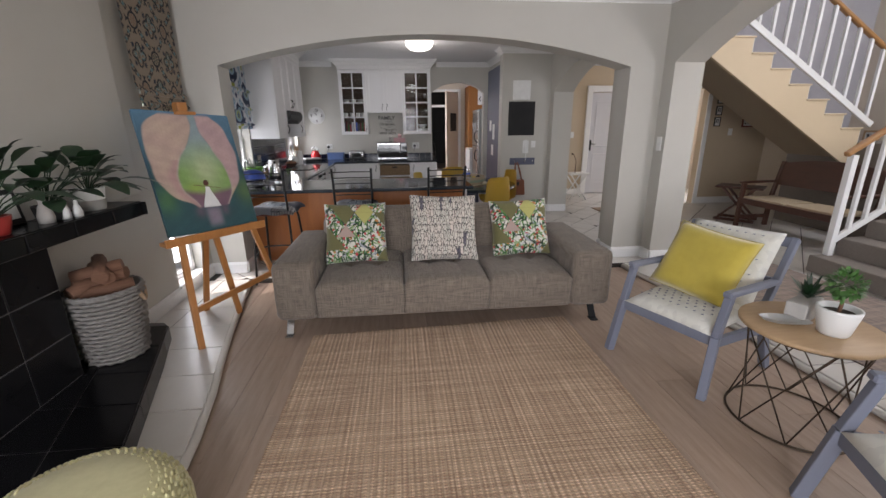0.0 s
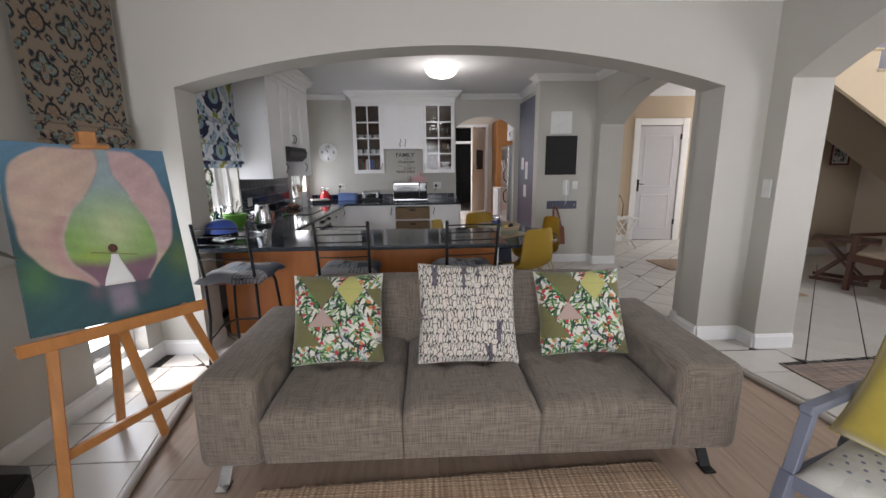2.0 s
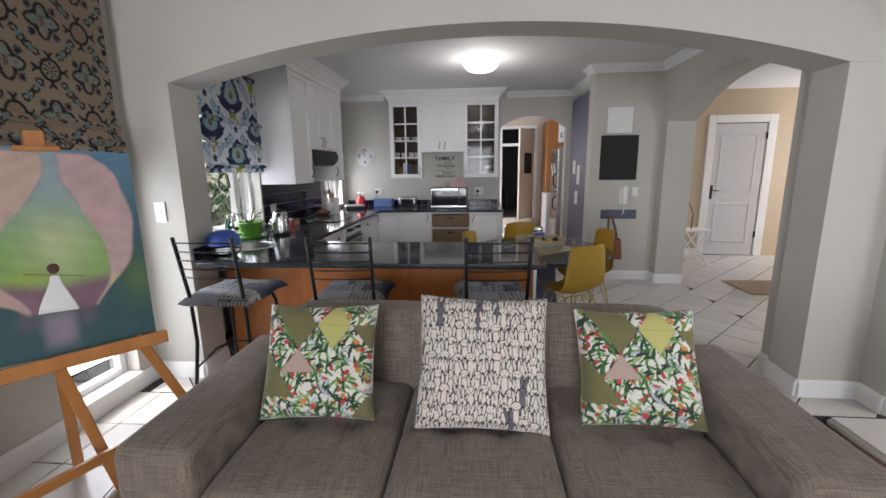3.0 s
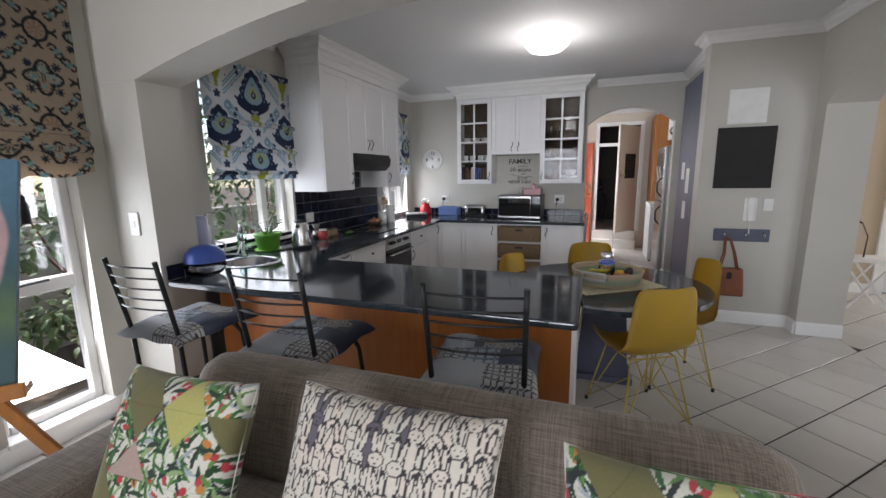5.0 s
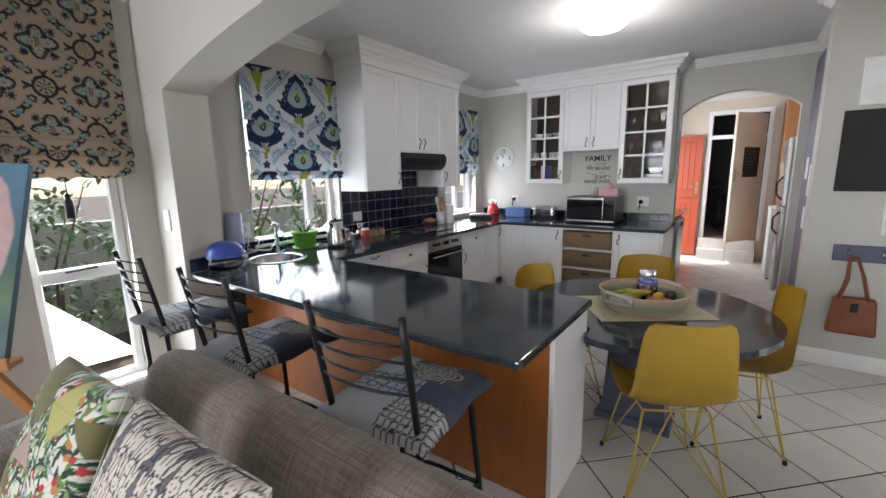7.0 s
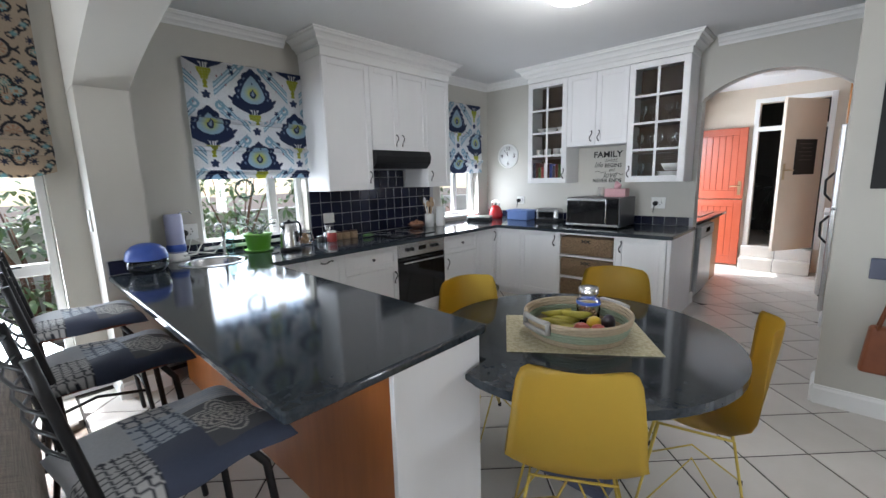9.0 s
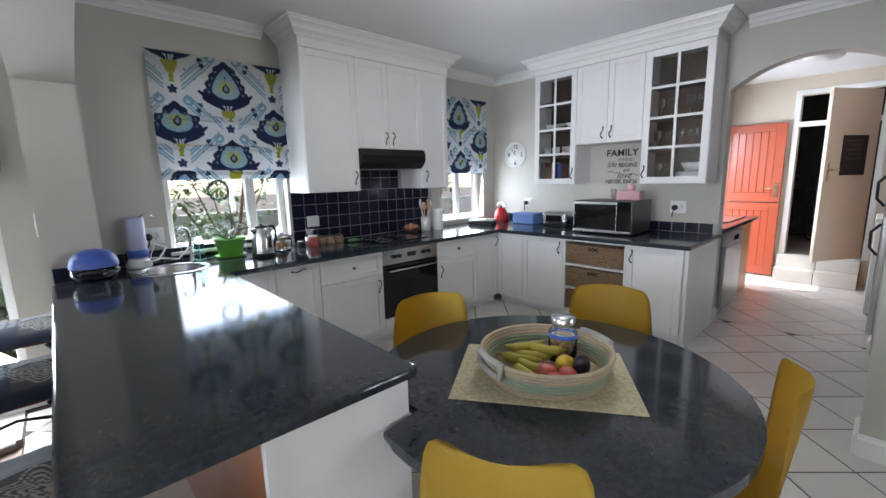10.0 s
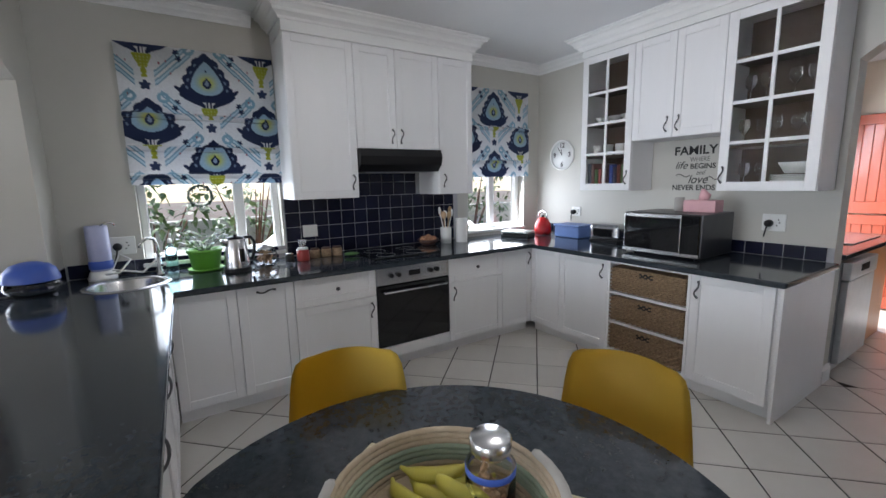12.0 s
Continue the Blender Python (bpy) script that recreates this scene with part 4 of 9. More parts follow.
def wings(co):
    """Two pale wings curling round a green light, brushed in oil."""
    a, b = co[:, 0] / 0.65 + 0.5, 0.5 - co[:, 2] / 0.88
    wob = 0.010 * np.sin(23 * a + 9 * b) * np.sin(17 * b - 5 * a)
    a = a + wob
    soft = lambda d, w: np.clip(0.5 - d / (2 * w), 0, 1)
    grad = lambda c0, c1, t: np.array(c0) + (np.array(c1) - np.array(c0)) * np.clip(t, 0, 1)[:, None]
    c = grad((0.09, 0.19, 0.28), (0.022, 0.075, 0.085), b * 1.7)
    c = lay(c, (0.07, 0.17, 0.06), 0.8 * np.exp(-((a - 0.08) / 0.10) ** 2 - ((b - 0.72) / 0.10) ** 2))
    c = lay(c, (0.09, 0.15, 0.05), 0.8 * np.exp(-((a - 0.95) / 0.10) ** 2 - ((b - 0.68) / 0.12) ** 2))
    def curve(b, at, to):
        fine = np.linspace(-0.2, 1.2, 561)
        return np.interp(b, fine[20:-20], np.convolve(np.interp(fine, at, to), np.ones(41) / 41, "valid"))

    # inner bulb: blue-grey above, green light below
    rows = (0.0, 0.14, 0.25, 0.37, 0.53, 0.67, 0.80)
    xl, xr = curve(b, rows, (0.53, 0.53, 0.46, 0.34, 0.23, 0.27, 0.42)), curve(b, rows, (0.60, 0.60, 0.66, 0.74, 0.82, 0.80, 0.70))
    bulb = soft(np.maximum(xl - a, a - xr), 0.012) * soft(b - 0.80, 0.01)
    bc = grad((0.24, 0.32, 0.34), (0.20, 0.34, 0.10), (b - 0.22) / 0.28)
    bc = lay(bc, (0.46, 0.52, 0.30), np.exp(-((a - 0.56) / 0.15) ** 2 - ((b - 0.48) / 0.15) ** 2) * 0.85)
    bc = lay(bc, (0.26, 0.36, 0.06), np.exp(-((a - 0.40) / 0.10) ** 2 - ((b - 0.64) / 0.05) ** 2) * 0.8)
    bc = lay(bc, (0.19, 0.105, 0.14), soft(0.66 + 0.45 * (a - 0.52) ** 2 * -1 + 0.02 - b, 0.025))
    # wings between the bulb and their outer curve
    ol = curve(b, (0.0, 0.03, 0.10, 0.22, 0.53, 0.69, 0.80), (0.34, 0.18, 0.07, 0.02, 0.02, 0.13, 0.41))
    orr = curve(b, (0.0, 0.03, 0.13, 0.38, 0.62, 0.76), (0.70, 0.80, 0.91, 0.975, 0.90, 0.72))
    left = soft(np.maximum(ol - a, a - xl), 0.010) * soft(b - 0.80, 0.01) * soft(0.02 - b, 0.01)
    right = soft(np.maximum(xr - a, a - orr), 0.010) * soft(b - 0.76, 0.01) * soft(0.02 - b, 0.01)
    streak = 0.5 + 0.3 * np.sin(22 * (b + 0.5 * (a - 0.3) ** 2 - 0.3 * a)) + 0.2 * np.sin(41 * b + 9 * a)
    lc = grad((0.46, 0.33, 0.28), (0.49, 0.38, 0.29), streak * 0.6)
    lc = lay(lc, (0.42, 0.25, 0.24), np.exp(-((a - xl + 0.03) / 0.05) ** 2) * (b > 0.4) * 0.8)
    streak = 0.5 + 0.3 * np.sin(24 * (b - 0.5 * a)) + 0.2 * np.sin(43 * b - 15 * a)
    rc = grad((0.48, 0.33, 0.32), (0.43, 0.29, 0.30), streak * 0.6)
    rc = lay(rc, (0.45, 0.38, 0.16), np.exp(-((b - 0.70) / 0.05) ** 2) * 0.7)
    c = c * (1 - bulb[:, None]) + bc * bulb[:, None]
    c = c * (1 - left[:, None]) + lc * left[:, None]
    c = c * (1 - right[:, None]) + rc * right[:, None]
    for d in (np.abs(a - xl), np.abs(a - xr)):
        c = lay(c, (0.50, 0.40, 0.36), 0.6 * np.exp(-(d / 0.010) ** 2) * (b < 0.79) * (b > 0.30))
    c = lay(c, (0.27, 0.21, 0.26), 0.8 * np.exp(-((a - 0.52) / 0.08) ** 4 - ((b - 0.88) / 0.08) ** 4))
    c = lay(c, (0.16, 0.09, 0.13), 0.6 * np.exp(-((np.abs(a - 0.52) - 0.14) / 0.05) ** 2 - ((b - 0.83) / 0.05) ** 2))
    brush = 1 + 0.07 * np.sin(26 * a + 9 * np.sin(6 * b)) * np.sin(31 * b + 8 * a)
    return np.clip(c * brush[:, None], 0.005, 0.9)


M_OIL = print_material("oil_painting", 0.45, 0.0, 0.2, 130)
easel = thing("easel", "orange varnished pine studio easel on the tiles", "easel", EM)
LEDGE = 0.778
for nm, p0, p1 in (("front_leg", (-0.365, -0.24, TILE_Z), (-0.27, -0.03, LEDGE + 0.01)), ("mast", (0.118, 0.08, TILE_Z), (-0.02, 0.0, LEDGE)),
                   ("front_leg", (0.545, 0.10, TILE_Z), (0.25, -0.03, LEDGE + 0.01)), ("back_leg", (0.0, 0.36, TILE_Z), (0.0, 0.10, LEDGE + 0.2)), ("mast", (0.0, 0.06, LEDGE), (0.06, 0.385, 1.665))):
    g = bmesh.new()
    beam(g, p0, p1, 0.042, 0.028, 0.004, (0, 1, 0))
    part(nm, g, M_PINE, easel)
g = bmesh.new()
beam(g, (-0.335, -0.165, 0.30), (0.465, 0.065, 0.30), 0.022, 0.045)
part("crossbar", g, M_PINE, easel)
g = bmesh.new()
box(g, -0.38, 0.36, -0.055, 0.03, LEDGE - 0.035, LEDGE - 0.008, 0.004, 1)
box(g, -0.38, 0.36, -0.062, -0.045, LEDGE - 0.04, LEDGE + 0.018, 0.004, 1)
part("ledge", g, M_PINE, easel)
g = bmesh.new()
box(g, 0.03, 0.10, 0.295, 0.375, 1.607, 1.682, 0.006, 1)
box(g, -0.01, 0.14, 0.27, 0.345, 1.594, 1.617, 0.004, 1)
part("clamp", g, M_PINE, easel)
# the canvas leans back on the ledge
PM = EM @ pose(0.0, 0.0, LEDGE + 0.0, -20) @ pose(0, 0, 0, 0, 3.5, 0) @ pose(0, 0, 0.44)
cv = thing("painting", "oil painting of pale pink wings on green, on the easel", "painting", PM)
dye(part("stretcher", cuboid(-0.3245, 0.3245, -0.016, 0.018, -0.4395, 0.4395, 0.002, 1), M_OIL, cv), wings)
g = bmesh.new()
n, k = 130, 176
rows = [[g.verts.new((-0.325 + 0.65 * i / n, -0.018, -0.44 + 0.88 * j / k)) for j in range(k + 1)] for i in range(n + 1)]
for p0, p1 in zip(rows, rows[1:]):
    for j in range(k):
        g.faces.new((p0[j], p1[j], p1[j + 1], p0[j + 1]))
dye(part("painted_face", g, M_OIL, cv, "oil paint in pink, green and teal"), wings)
g = lathe([(0, 0), (0.062, 0), (0.055, 0.03), (0.02, 0.12), (0.014, 0.15), (0, 0.152)], 20)
for v in g.verts:
    v.co.y *= 0.06
part("pale_dress", turn(g, pose(0.015, -0.019, -0.265)), M_PAPER, cv, "white brushed cone shape")
g = bmesh.new()
bmesh.ops.create_uvsphere(g, u_segments=14, v_segments=8, radius=0.02, matrix=pose(0.013, -0.019, -0.085) @ Matrix.Diagonal((1, 0.1, 1.1, 1)))
part("dark_dab", g, M_DARKWOOD, cv, "small dark brown dab of paint")
g = bmesh.new()
beam(g, (-0.075, -0.0195, -0.098), (0.11, -0.0195, -0.128), 0.006, 0.002, 0)
part("brush_line", g, M_LOGS, cv, "thin brown brush line")


# kitchen materials
M_GRANITE = material("black_granite", (0.014, 0.018, 0.023), 0.09, color2=(0.05, 0.06, 0.072), scale=38, mix=0.40, spec=0.5)
M_BARWOOD = material("orange_brown_veneer", (0.37, 0.125, 0.028), 0.36, color2=(0.26, 0.08, 0.018), scale=4, stretch=(5, 5, 0.6), coat=0.12)
M_NAVY = material("navy_glazed_tile", (0.007, 0.008, 0.021), 0.14, color2=(0.010, 0.012, 0.030), scale=8, vary=0.25, spec=0.3)
M_JOINTW = material("pale_tile_joint", (0.40, 0.40, 0.42), 0.85, scale=20)
M_HANDLE = material("dark_pewter", (0.10, 0.10, 0.105), 0.35, 0.9)
M_YELLOW = material("mustard_plastic", (0.60, 0.41, 0.06), 0.42, color2=(0.54, 0.365, 0.05), scale=3)
M_YWIRE = material("yellow_painted_wire", (0.50, 0.37, 0.06), 0.45)
M_BLUEGREY = material("slate_blue_paint", (0.085, 0.095, 0.145), 0.5, color2=(0.065, 0.075, 0.12), scale=6, bump=0.05)
M_RED = material("red_enamel", (0.45, 0.012, 0.015), 0.25)
M_BLUEP = material("blue_plastic", (0.045, 0.10, 0.42), 0.4)
M_BLUEBOX = material("pale_blue_plastic", (0.12, 0.20, 0.45), 0.45)
M_GREENPOT = material("lime_green_glaze", (0.10, 0.30, 0.025), 0.35)
M_LILACP = material("lilac_plastic", (0.42, 0.44, 0.62), 0.35)
M_PINK = material("pale_pink_card", (0.62, 0.36, 0.38), 0.6)
M_RATTAN = material("brown_rattan", (0.40, 0.275, 0.16), 0.65, color2=(0.07, 0.04, 0.022), scale=55, bump=0.3)
M_SEAGRASS = material("seagrass_coil", (0.46, 0.37, 0.26), 0.8, color2=(0.36, 0.28, 0.18), scale=60, bump=0.3)
M_SEAGREEN = material("green_dyed_seagrass", (0.26, 0.33, 0.24), 0.8, color2=(0.33, 0.36, 0.26), scale=60, bump=0.3)
M_SILVERPL = material("silver_plastic", (0.48, 0.49, 0.50), 0.32, 0.6)
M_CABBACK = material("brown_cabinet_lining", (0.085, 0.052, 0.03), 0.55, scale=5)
M_GLASS = glass("clear_glass", (1, 1, 1))
M_PANE = glass("thin_cabinet_pane", (1, 1, 1))
M_PANE.node_tree.nodes["Principled BSDF"].inputs["IOR"].default_value = 1.22
M_TEAL = glass("teal_liquid_soap", (0.55, 0.85, 0.88))
M_DARKGLASS = material("black_oven_glass", (0.008, 0.008, 0.009), 0.06)
M_LEATHER = material("tan_leather", (0.22, 0.065, 0.022), 0.5, color2=(0.16, 0.045, 0.016), scale=12, bump=0.12)
M_DOORRED = material("red_varnished_timber", (0.38, 0.085, 0.045), 0.38, color2=(0.40, 0.065, 0.022), scale=5, stretch=(6, 6, 0.5), coat=0.2)
M_ORANGEWOOD = material("honey_pine_cupboard", (0.48, 0.20, 0.05), 0.42, color2=(0.38, 0.15, 0.035), scale=5, stretch=(5, 5, 0.5))
M_BRASS = material("pale_brass", (0.58, 0.47, 0.30), 0.3, 1.0)
M_BOARD = material("chalkboard", (0.012, 0.012, 0.013), 0.75, color2=(0.02, 0.02, 0.02), scale=6)
M_SEATCLOTH = print_material("blue_patchwork_cloth")
M_SEATWOOD = material("red_brown_seat", (0.16, 0.045, 0.025), 0.45, scale=8)
M_WALNUT = material("shelled_walnuts", (0.30, 0.18, 0.09), 0.8, color2=(0.2, 0.11, 0.05), scale=40, bump=0.4)
M_BANANA = material("banana_skin", (0.50, 0.42, 0.055), 0.5, color2=(0.34, 0.34, 0.05), scale=10)
M_LEMON = material("lemon_skin", (0.62, 0.42, 0.02), 0.45, bump=0.2, bump_scale=90)
M_TOMATO = material("red_fruit_skin", (0.48, 0.05, 0.05), 0.35, color2=(0.52, 0.16, 0.09), scale=14)
M_PLACEMAT = weave("cream_woven_placemat", (0.60, 0.54, 0.36), (0.46, 0.40, 0.24), 70, 70, bump=0.6)
M_FRUITBLACK = material("aubergine_skin", (0.02, 0.012, 0.02), 0.3)
M_EGGS = material("brown_eggs", (0.42, 0.20, 0.11), 0.6)


def patches(co):
    """Seat cloth pieced from stripes, florets, scrolls and plain denim."""
    x, y = co[:, 0], co[:, 1]
    c = np.tile((0.50, 0.53, 0.58), (len(x), 1))
    ink, pale, denim = (0.02, 0.024, 0.04), (0.55, 0.55, 0.55), (0.06, 0.075, 0.125)

    def florets(c, m, p, r, col):
        u, v = np.mod(x + 7.3 * p, p) - p / 2, np.mod(y + 0.3 * p, p) - p / 2
        d, a = np.hypot(u, v), np.arctan2(v, u)
        return lay(c, col, m & (d < r * (0.65 + 0.35 * np.cos(4 * a))) & (d > r * 0.22))

    m = (x > 0.07) & (y < 0.13)
    c = lay(c, denim, m & (y > -0.07))
    m2 = (x > 0.02) & (y <= -0.07)
    c = florets(lay(c, pale, m2), m2, 0.026, 0.0135, ink)
    m3 = (x <= 0.02) & (y <= -0.07)
    c = lay(c, (0.48, 0.50, 0.53), m3)
    m4 = (x < -0.10) & (y > -0.07) & (y < 0.06)
    c = florets(lay(c, pale, m4), m4, 0.036, 0.0185, (0.03, 0.045, 0.085))
    m5 = (x < -0.06) & (y >= 0.06)
    c = lay(c, (0.42, 0.47, 0.55), m5)
    c = lay(c, (0.62, 0.64, 0.66), m5 & (np.mod(x, 0.016) < 0.007))
    m6 = (x >= -0.10) & (x <= 0.07) & (y > -0.07) & (y < 0.06)
    c = florets(lay(c, (0.45, 0.50, 0.56), m6), m6, 0.042, 0.021, (0.06, 0.085, 0.15))
    m7 = (x >= -0.06) & (x <= 0.19) & (y >= 0.06)
    c = lay(c, (0.11, 0.11, 0.125), m7)
    d, a = np.hypot(x - 0.055, y - 0.14), np.arctan2(y - 0.14, x - 0.055)
    for r in (0.014, 0.03, 0.048, 0.066, 0.088):
        c = lay(c, (0.62, 0.60, 0.55), m7 & (np.abs(d - r * (1 + 0.22 * np.cos(6 * a))) < 0.0042))
    m8 = (x > 0.19) & (y >= 0.06)
    c = lay(c, denim, m8)
    return c


# prints of the roman blinds; the folds take up some cloth
def fall(z, top, folds, lost):
    """Length of cloth from the headrail down to the height z."""
    return top - z + lost * sum((z < q).astype(float) for q in folds)


def ikat(y, s, cy, cs):
    """White cloth with navy, pale blue and lime medallions in a half-drop repeat."""
    navy, blue, lime = (0.018, 0.032, 0.095), (0.36, 0.50, 0.62), (0.40, 0.42, 0.04)
    c = np.tile((0.76, 0.76, 0.77), (len(y), 1))
    cells = []
    for i in range(-2, 3):
        for j in range(-2, 4):
            if (i + j) % 2 == 0:
                cells.append((y - cy - 0.36 * i, s - cs - 0.325 * j))
    for u, v in cells:
        au = np.abs(u)
        # slanting bars in pairs that meet below the lime fan
        for off in (0.365, 0.425):
            e = np.abs(v + 0.95 * au - off)
            on = (au > 0.055) & (au < 0.275) & (v > -0.02)
            c = lay(c, (0.52, 0.66, 0.74), on & (e < 0.017))
            c = lay(c, (0.20, 0.36, 0.46), on & (np.abs(e - 0.014) < 0.0055))
        d = np.hypot(au - 0.268, v - 0.135)
        c = lay(c, (0.26, 0.43, 0.53), (np.abs(d - 0.026) < 0.010) & (v > 0.10))
        for pu, pv in ((0.17, -0.165), (0.205, 0.20)):
            d, a = np.hypot(au - pu, v - pv), np.arctan2(au - pu, v - pv)
            c = lay(c, navy, d < 0.021 * (0.45 + 0.55 * np.abs(np.cos(2.5 * a))))
        for pu, pv in ((0.10, -0.20), (0.23, -0.10), (0.09, 0.24), (0.15, 0.30)):
            c = lay(c, (0.35, 0.12, 0.16), np.hypot((au - pu) * 1.8, v - pv) < 0.008)
    for u, v in cells:
        au = np.abs(u)
        # egg with its point above
        w = lambda half, top, low: half * np.sqrt(np.clip(1 - (np.where(v < low * 0.35, (v - low * 0.35) / (top + low * 0.35), (v - low * 0.35) / (low * 0.65))) ** 2, 0, 1)) * np.where(v < low * 0.35, np.clip((v + top) / (top + low * 0.35), 0, 1) ** 0.35, 1)
        feather = 0.020 * np.abs(np.sin(44 * (v + 0.3 * au)))
        c = lay(c, navy, au < w(0.143, 0.185, 0.150) + feather * (v > -0.16) * (v < 0.15))
        # leaves that sweep out below
        for pu, pv, ru, rv, sl in ((0.10, 0.135, 0.075, 0.022, -0.45), (0.055, 0.16, 0.05, 0.016, -0.6), (0.155, 0.085, 0.045, 0.018, -0.7)):
            q = v - pv - sl * (au - pu)
            c = lay(c, navy, ((au - pu) / ru) ** 2 + (q / rv) ** 2 < 1)
        c = lay(c, (0.76, 0.76, 0.77), (v > 0.15) & (au < 0.022) & (v < 0.19))
        c = lay(c, navy, (v > 0.13) & (np.abs(au - 0.010) < 0.005) & (v < 0.185))
        beads = np.hypot(np.mod(v + 0.02, 0.05) - 0.025, (au - w(0.125, 0.165, 0.13)) * 1.6) < 0.011
        c = lay(c, (0.20, 0.27, 0.40), beads & (v > -0.13) & (v < 0.09))
        inner = w(0.100, 0.125, 0.100)
        c = lay(c, blue, (au < inner) & (v < 0.10))
        glow_ = np.exp(-((au / 0.055) ** 2 + ((v - 0.015) / 0.05) ** 2) ** 1.5)
        c = lay(c, (0.56, 0.56, 0.10), glow_ * (au < inner))
        drop = lambda k: au < k * 0.024 * np.sqrt(np.clip(1 - ((v - 0.018) / (0.034 * k)) ** 2, 0, 1)) * np.where(v < 0.02, np.clip((v + 0.016 * k + 0.004) / 0.04, 0.15, 1), 1)
        c = lay(c, navy, drop(1.15))
        c = lay(c, (0.30, 0.37, 0.52), drop(0.6))
        c = lay(c, navy, np.hypot(au * 1.6, v + 0.062) < 0.008)
        # lime fan, its stalk and the bud under it
        fan = (v > 0.185) & (v < 0.275) & (au < 0.052 - 0.45 * np.clip(v - 0.205, 0, 1))
        c = lay(c, lime, fan | ((v >= 0.27) & (v < 0.335) & (au < 0.010 + 0.008 * np.abs(np.sin(90 * v)))))
        c = lay(c, (0.58, 0.58, 0.22), fan & (np.hypot(np.mod(u, 0.02) - 0.01, np.mod(v, 0.02) - 0.01) < 0.004))
        d, a = np.hypot(au, v - 0.385), np.arctan2(au, 0.385 - v)
        c = lay(c, (0.03, 0.05, 0.13), d < 0.034 * (0.6 + 0.4 * np.abs(np.cos(2.5 * a))))
    return c


def suzani(y, s, cy, cs):
    """Sand cloth with dark scrolling vines, ringed flowers and toothed curls in teal and rust."""
    ink, teal, rust, sea = (0.014, 0.017, 0.024), (0.025, 0.13, 0.13), (0.36, 0.20, 0.12), (0.20, 0.40, 0.43)
    c = np.tile((0.43, 0.34, 0.25), (len(y), 1))
    P, Q = 0.205, 0.235

    def flower(c, u, v, r, col, heart):
        d, a = np.hypot(u, v), np.arctan2(v, u)
        c = lay(c, col, d < r * (0.8 + 0.2 * np.cos(9 * a)))
        return lay(lay(c, (0.42, 0.40, 0.33), np.abs(d - r * 0.5) < r * 0.12), heart, d < r * 0.3)

    def curl(c, u, v, hand):
        d, a = np.hypot(u, v), np.arctan2(v * hand, u)
        spiral = 0.008 + 0.0055 * (a + math.pi) / math.pi
        c = lay(c, ink, np.abs(d - spiral) < 0.0048)
        return lay(c, ink, (d > spiral) & (d < spiral + 0.009) & (np.cos(10 * a) > 0.2))

    for i in range(-3, 4):
        for j in range(-2, 7):
            u, v = y - cy - P * i, s - cs - Q * j
            near = (np.abs(u) < 0.2) & (np.abs(v) < 0.2)
            idx = np.nonzero(near)[0]
            if not len(idx):
                continue
            u, v, k = u[idx], v[idx], c[idx]
            au, av = np.abs(u), np.abs(v)
            if (i + j) % 2:
                # ringed eight-petal flower with forked sprigs
                d, a = np.hypot(u, v * 0.93), np.arctan2(v, u)
                k = lay(k, ink, np.abs(d - 0.049) < 0.0075)
                k = lay(k, (0.03, 0.075, 0.06) if i % 2 else rust, (d < 0.036) & (d > 0.006) & (np.cos(8 * a) > 0.1))
                for p, q in ((au, v), (av, u)):
                    k = lay(k, ink, (p > 0.05) & (p < 0.092) & (np.abs(np.abs(q) - 16 * (p - 0.056) ** 2) < 0.008))
                # climbing curls with soft teal spots
                for t in (-1, 1):
                    for m, (pu, pv) in enumerate(((0.062, 0.072), (0.088, 0.105), (0.062, -0.075), (0.09, -0.105))):
                        k = curl(k, u - t * pu, v - pv, 1 if m % 2 else -1)
                    for pv in (0.088, -0.09):
                        k = lay(k, sea, 0.8 * np.exp(-(((u - t * 0.078) / 0.016) ** 2 + ((v - pv) / 0.015) ** 2) ** 2))
            else:
                # four flowers in a lobed vine with dark toothed blooms on its corners
                d, a = np.hypot(u, v), np.arctan2(v, u)
                lobe = 0.066 + 0.018 * np.cos(4 * a)
                k = lay(k, ink, np.abs(d - lobe) < 0.0055 + 0.008 * np.abs(np.sin(2 * a)))
                k = lay(k, ink, (d < 0.06) & (np.abs(np.abs(u + 0.4 * v * v * 10) - 0.006) < 0.0022) & (v > -0.05))
                for pu, pv, col, heart in ((0.0, 0.043, rust, sea), (0.0, -0.043, teal, (0.3, 0.4, 0.36)), (0.044, 0.0, sea, rust), (-0.044, 0.0, (0.05, 0.16, 0.15), sea)):
                    k = flower(k, u - pu, v - pv, 0.030, col, heart)
                for pu, pv in ((0.062, 0.062), (-0.062, 0.062), (0.062, -0.062), (-0.062, -0.062)):
                    d, a = np.hypot(u - pu, v - pv), np.arctan2(v - pv, u - pu)
                    k = lay(k, (0.012, 0.02, 0.05), d < 0.024 * (0.72 + 0.28 * np.cos(7 * a)))
            c[idx] = k
    return c


M_IKAT = print_material("navy_and_lime_ikat")
M_SUZANI = print_material("dark_vine_floral")


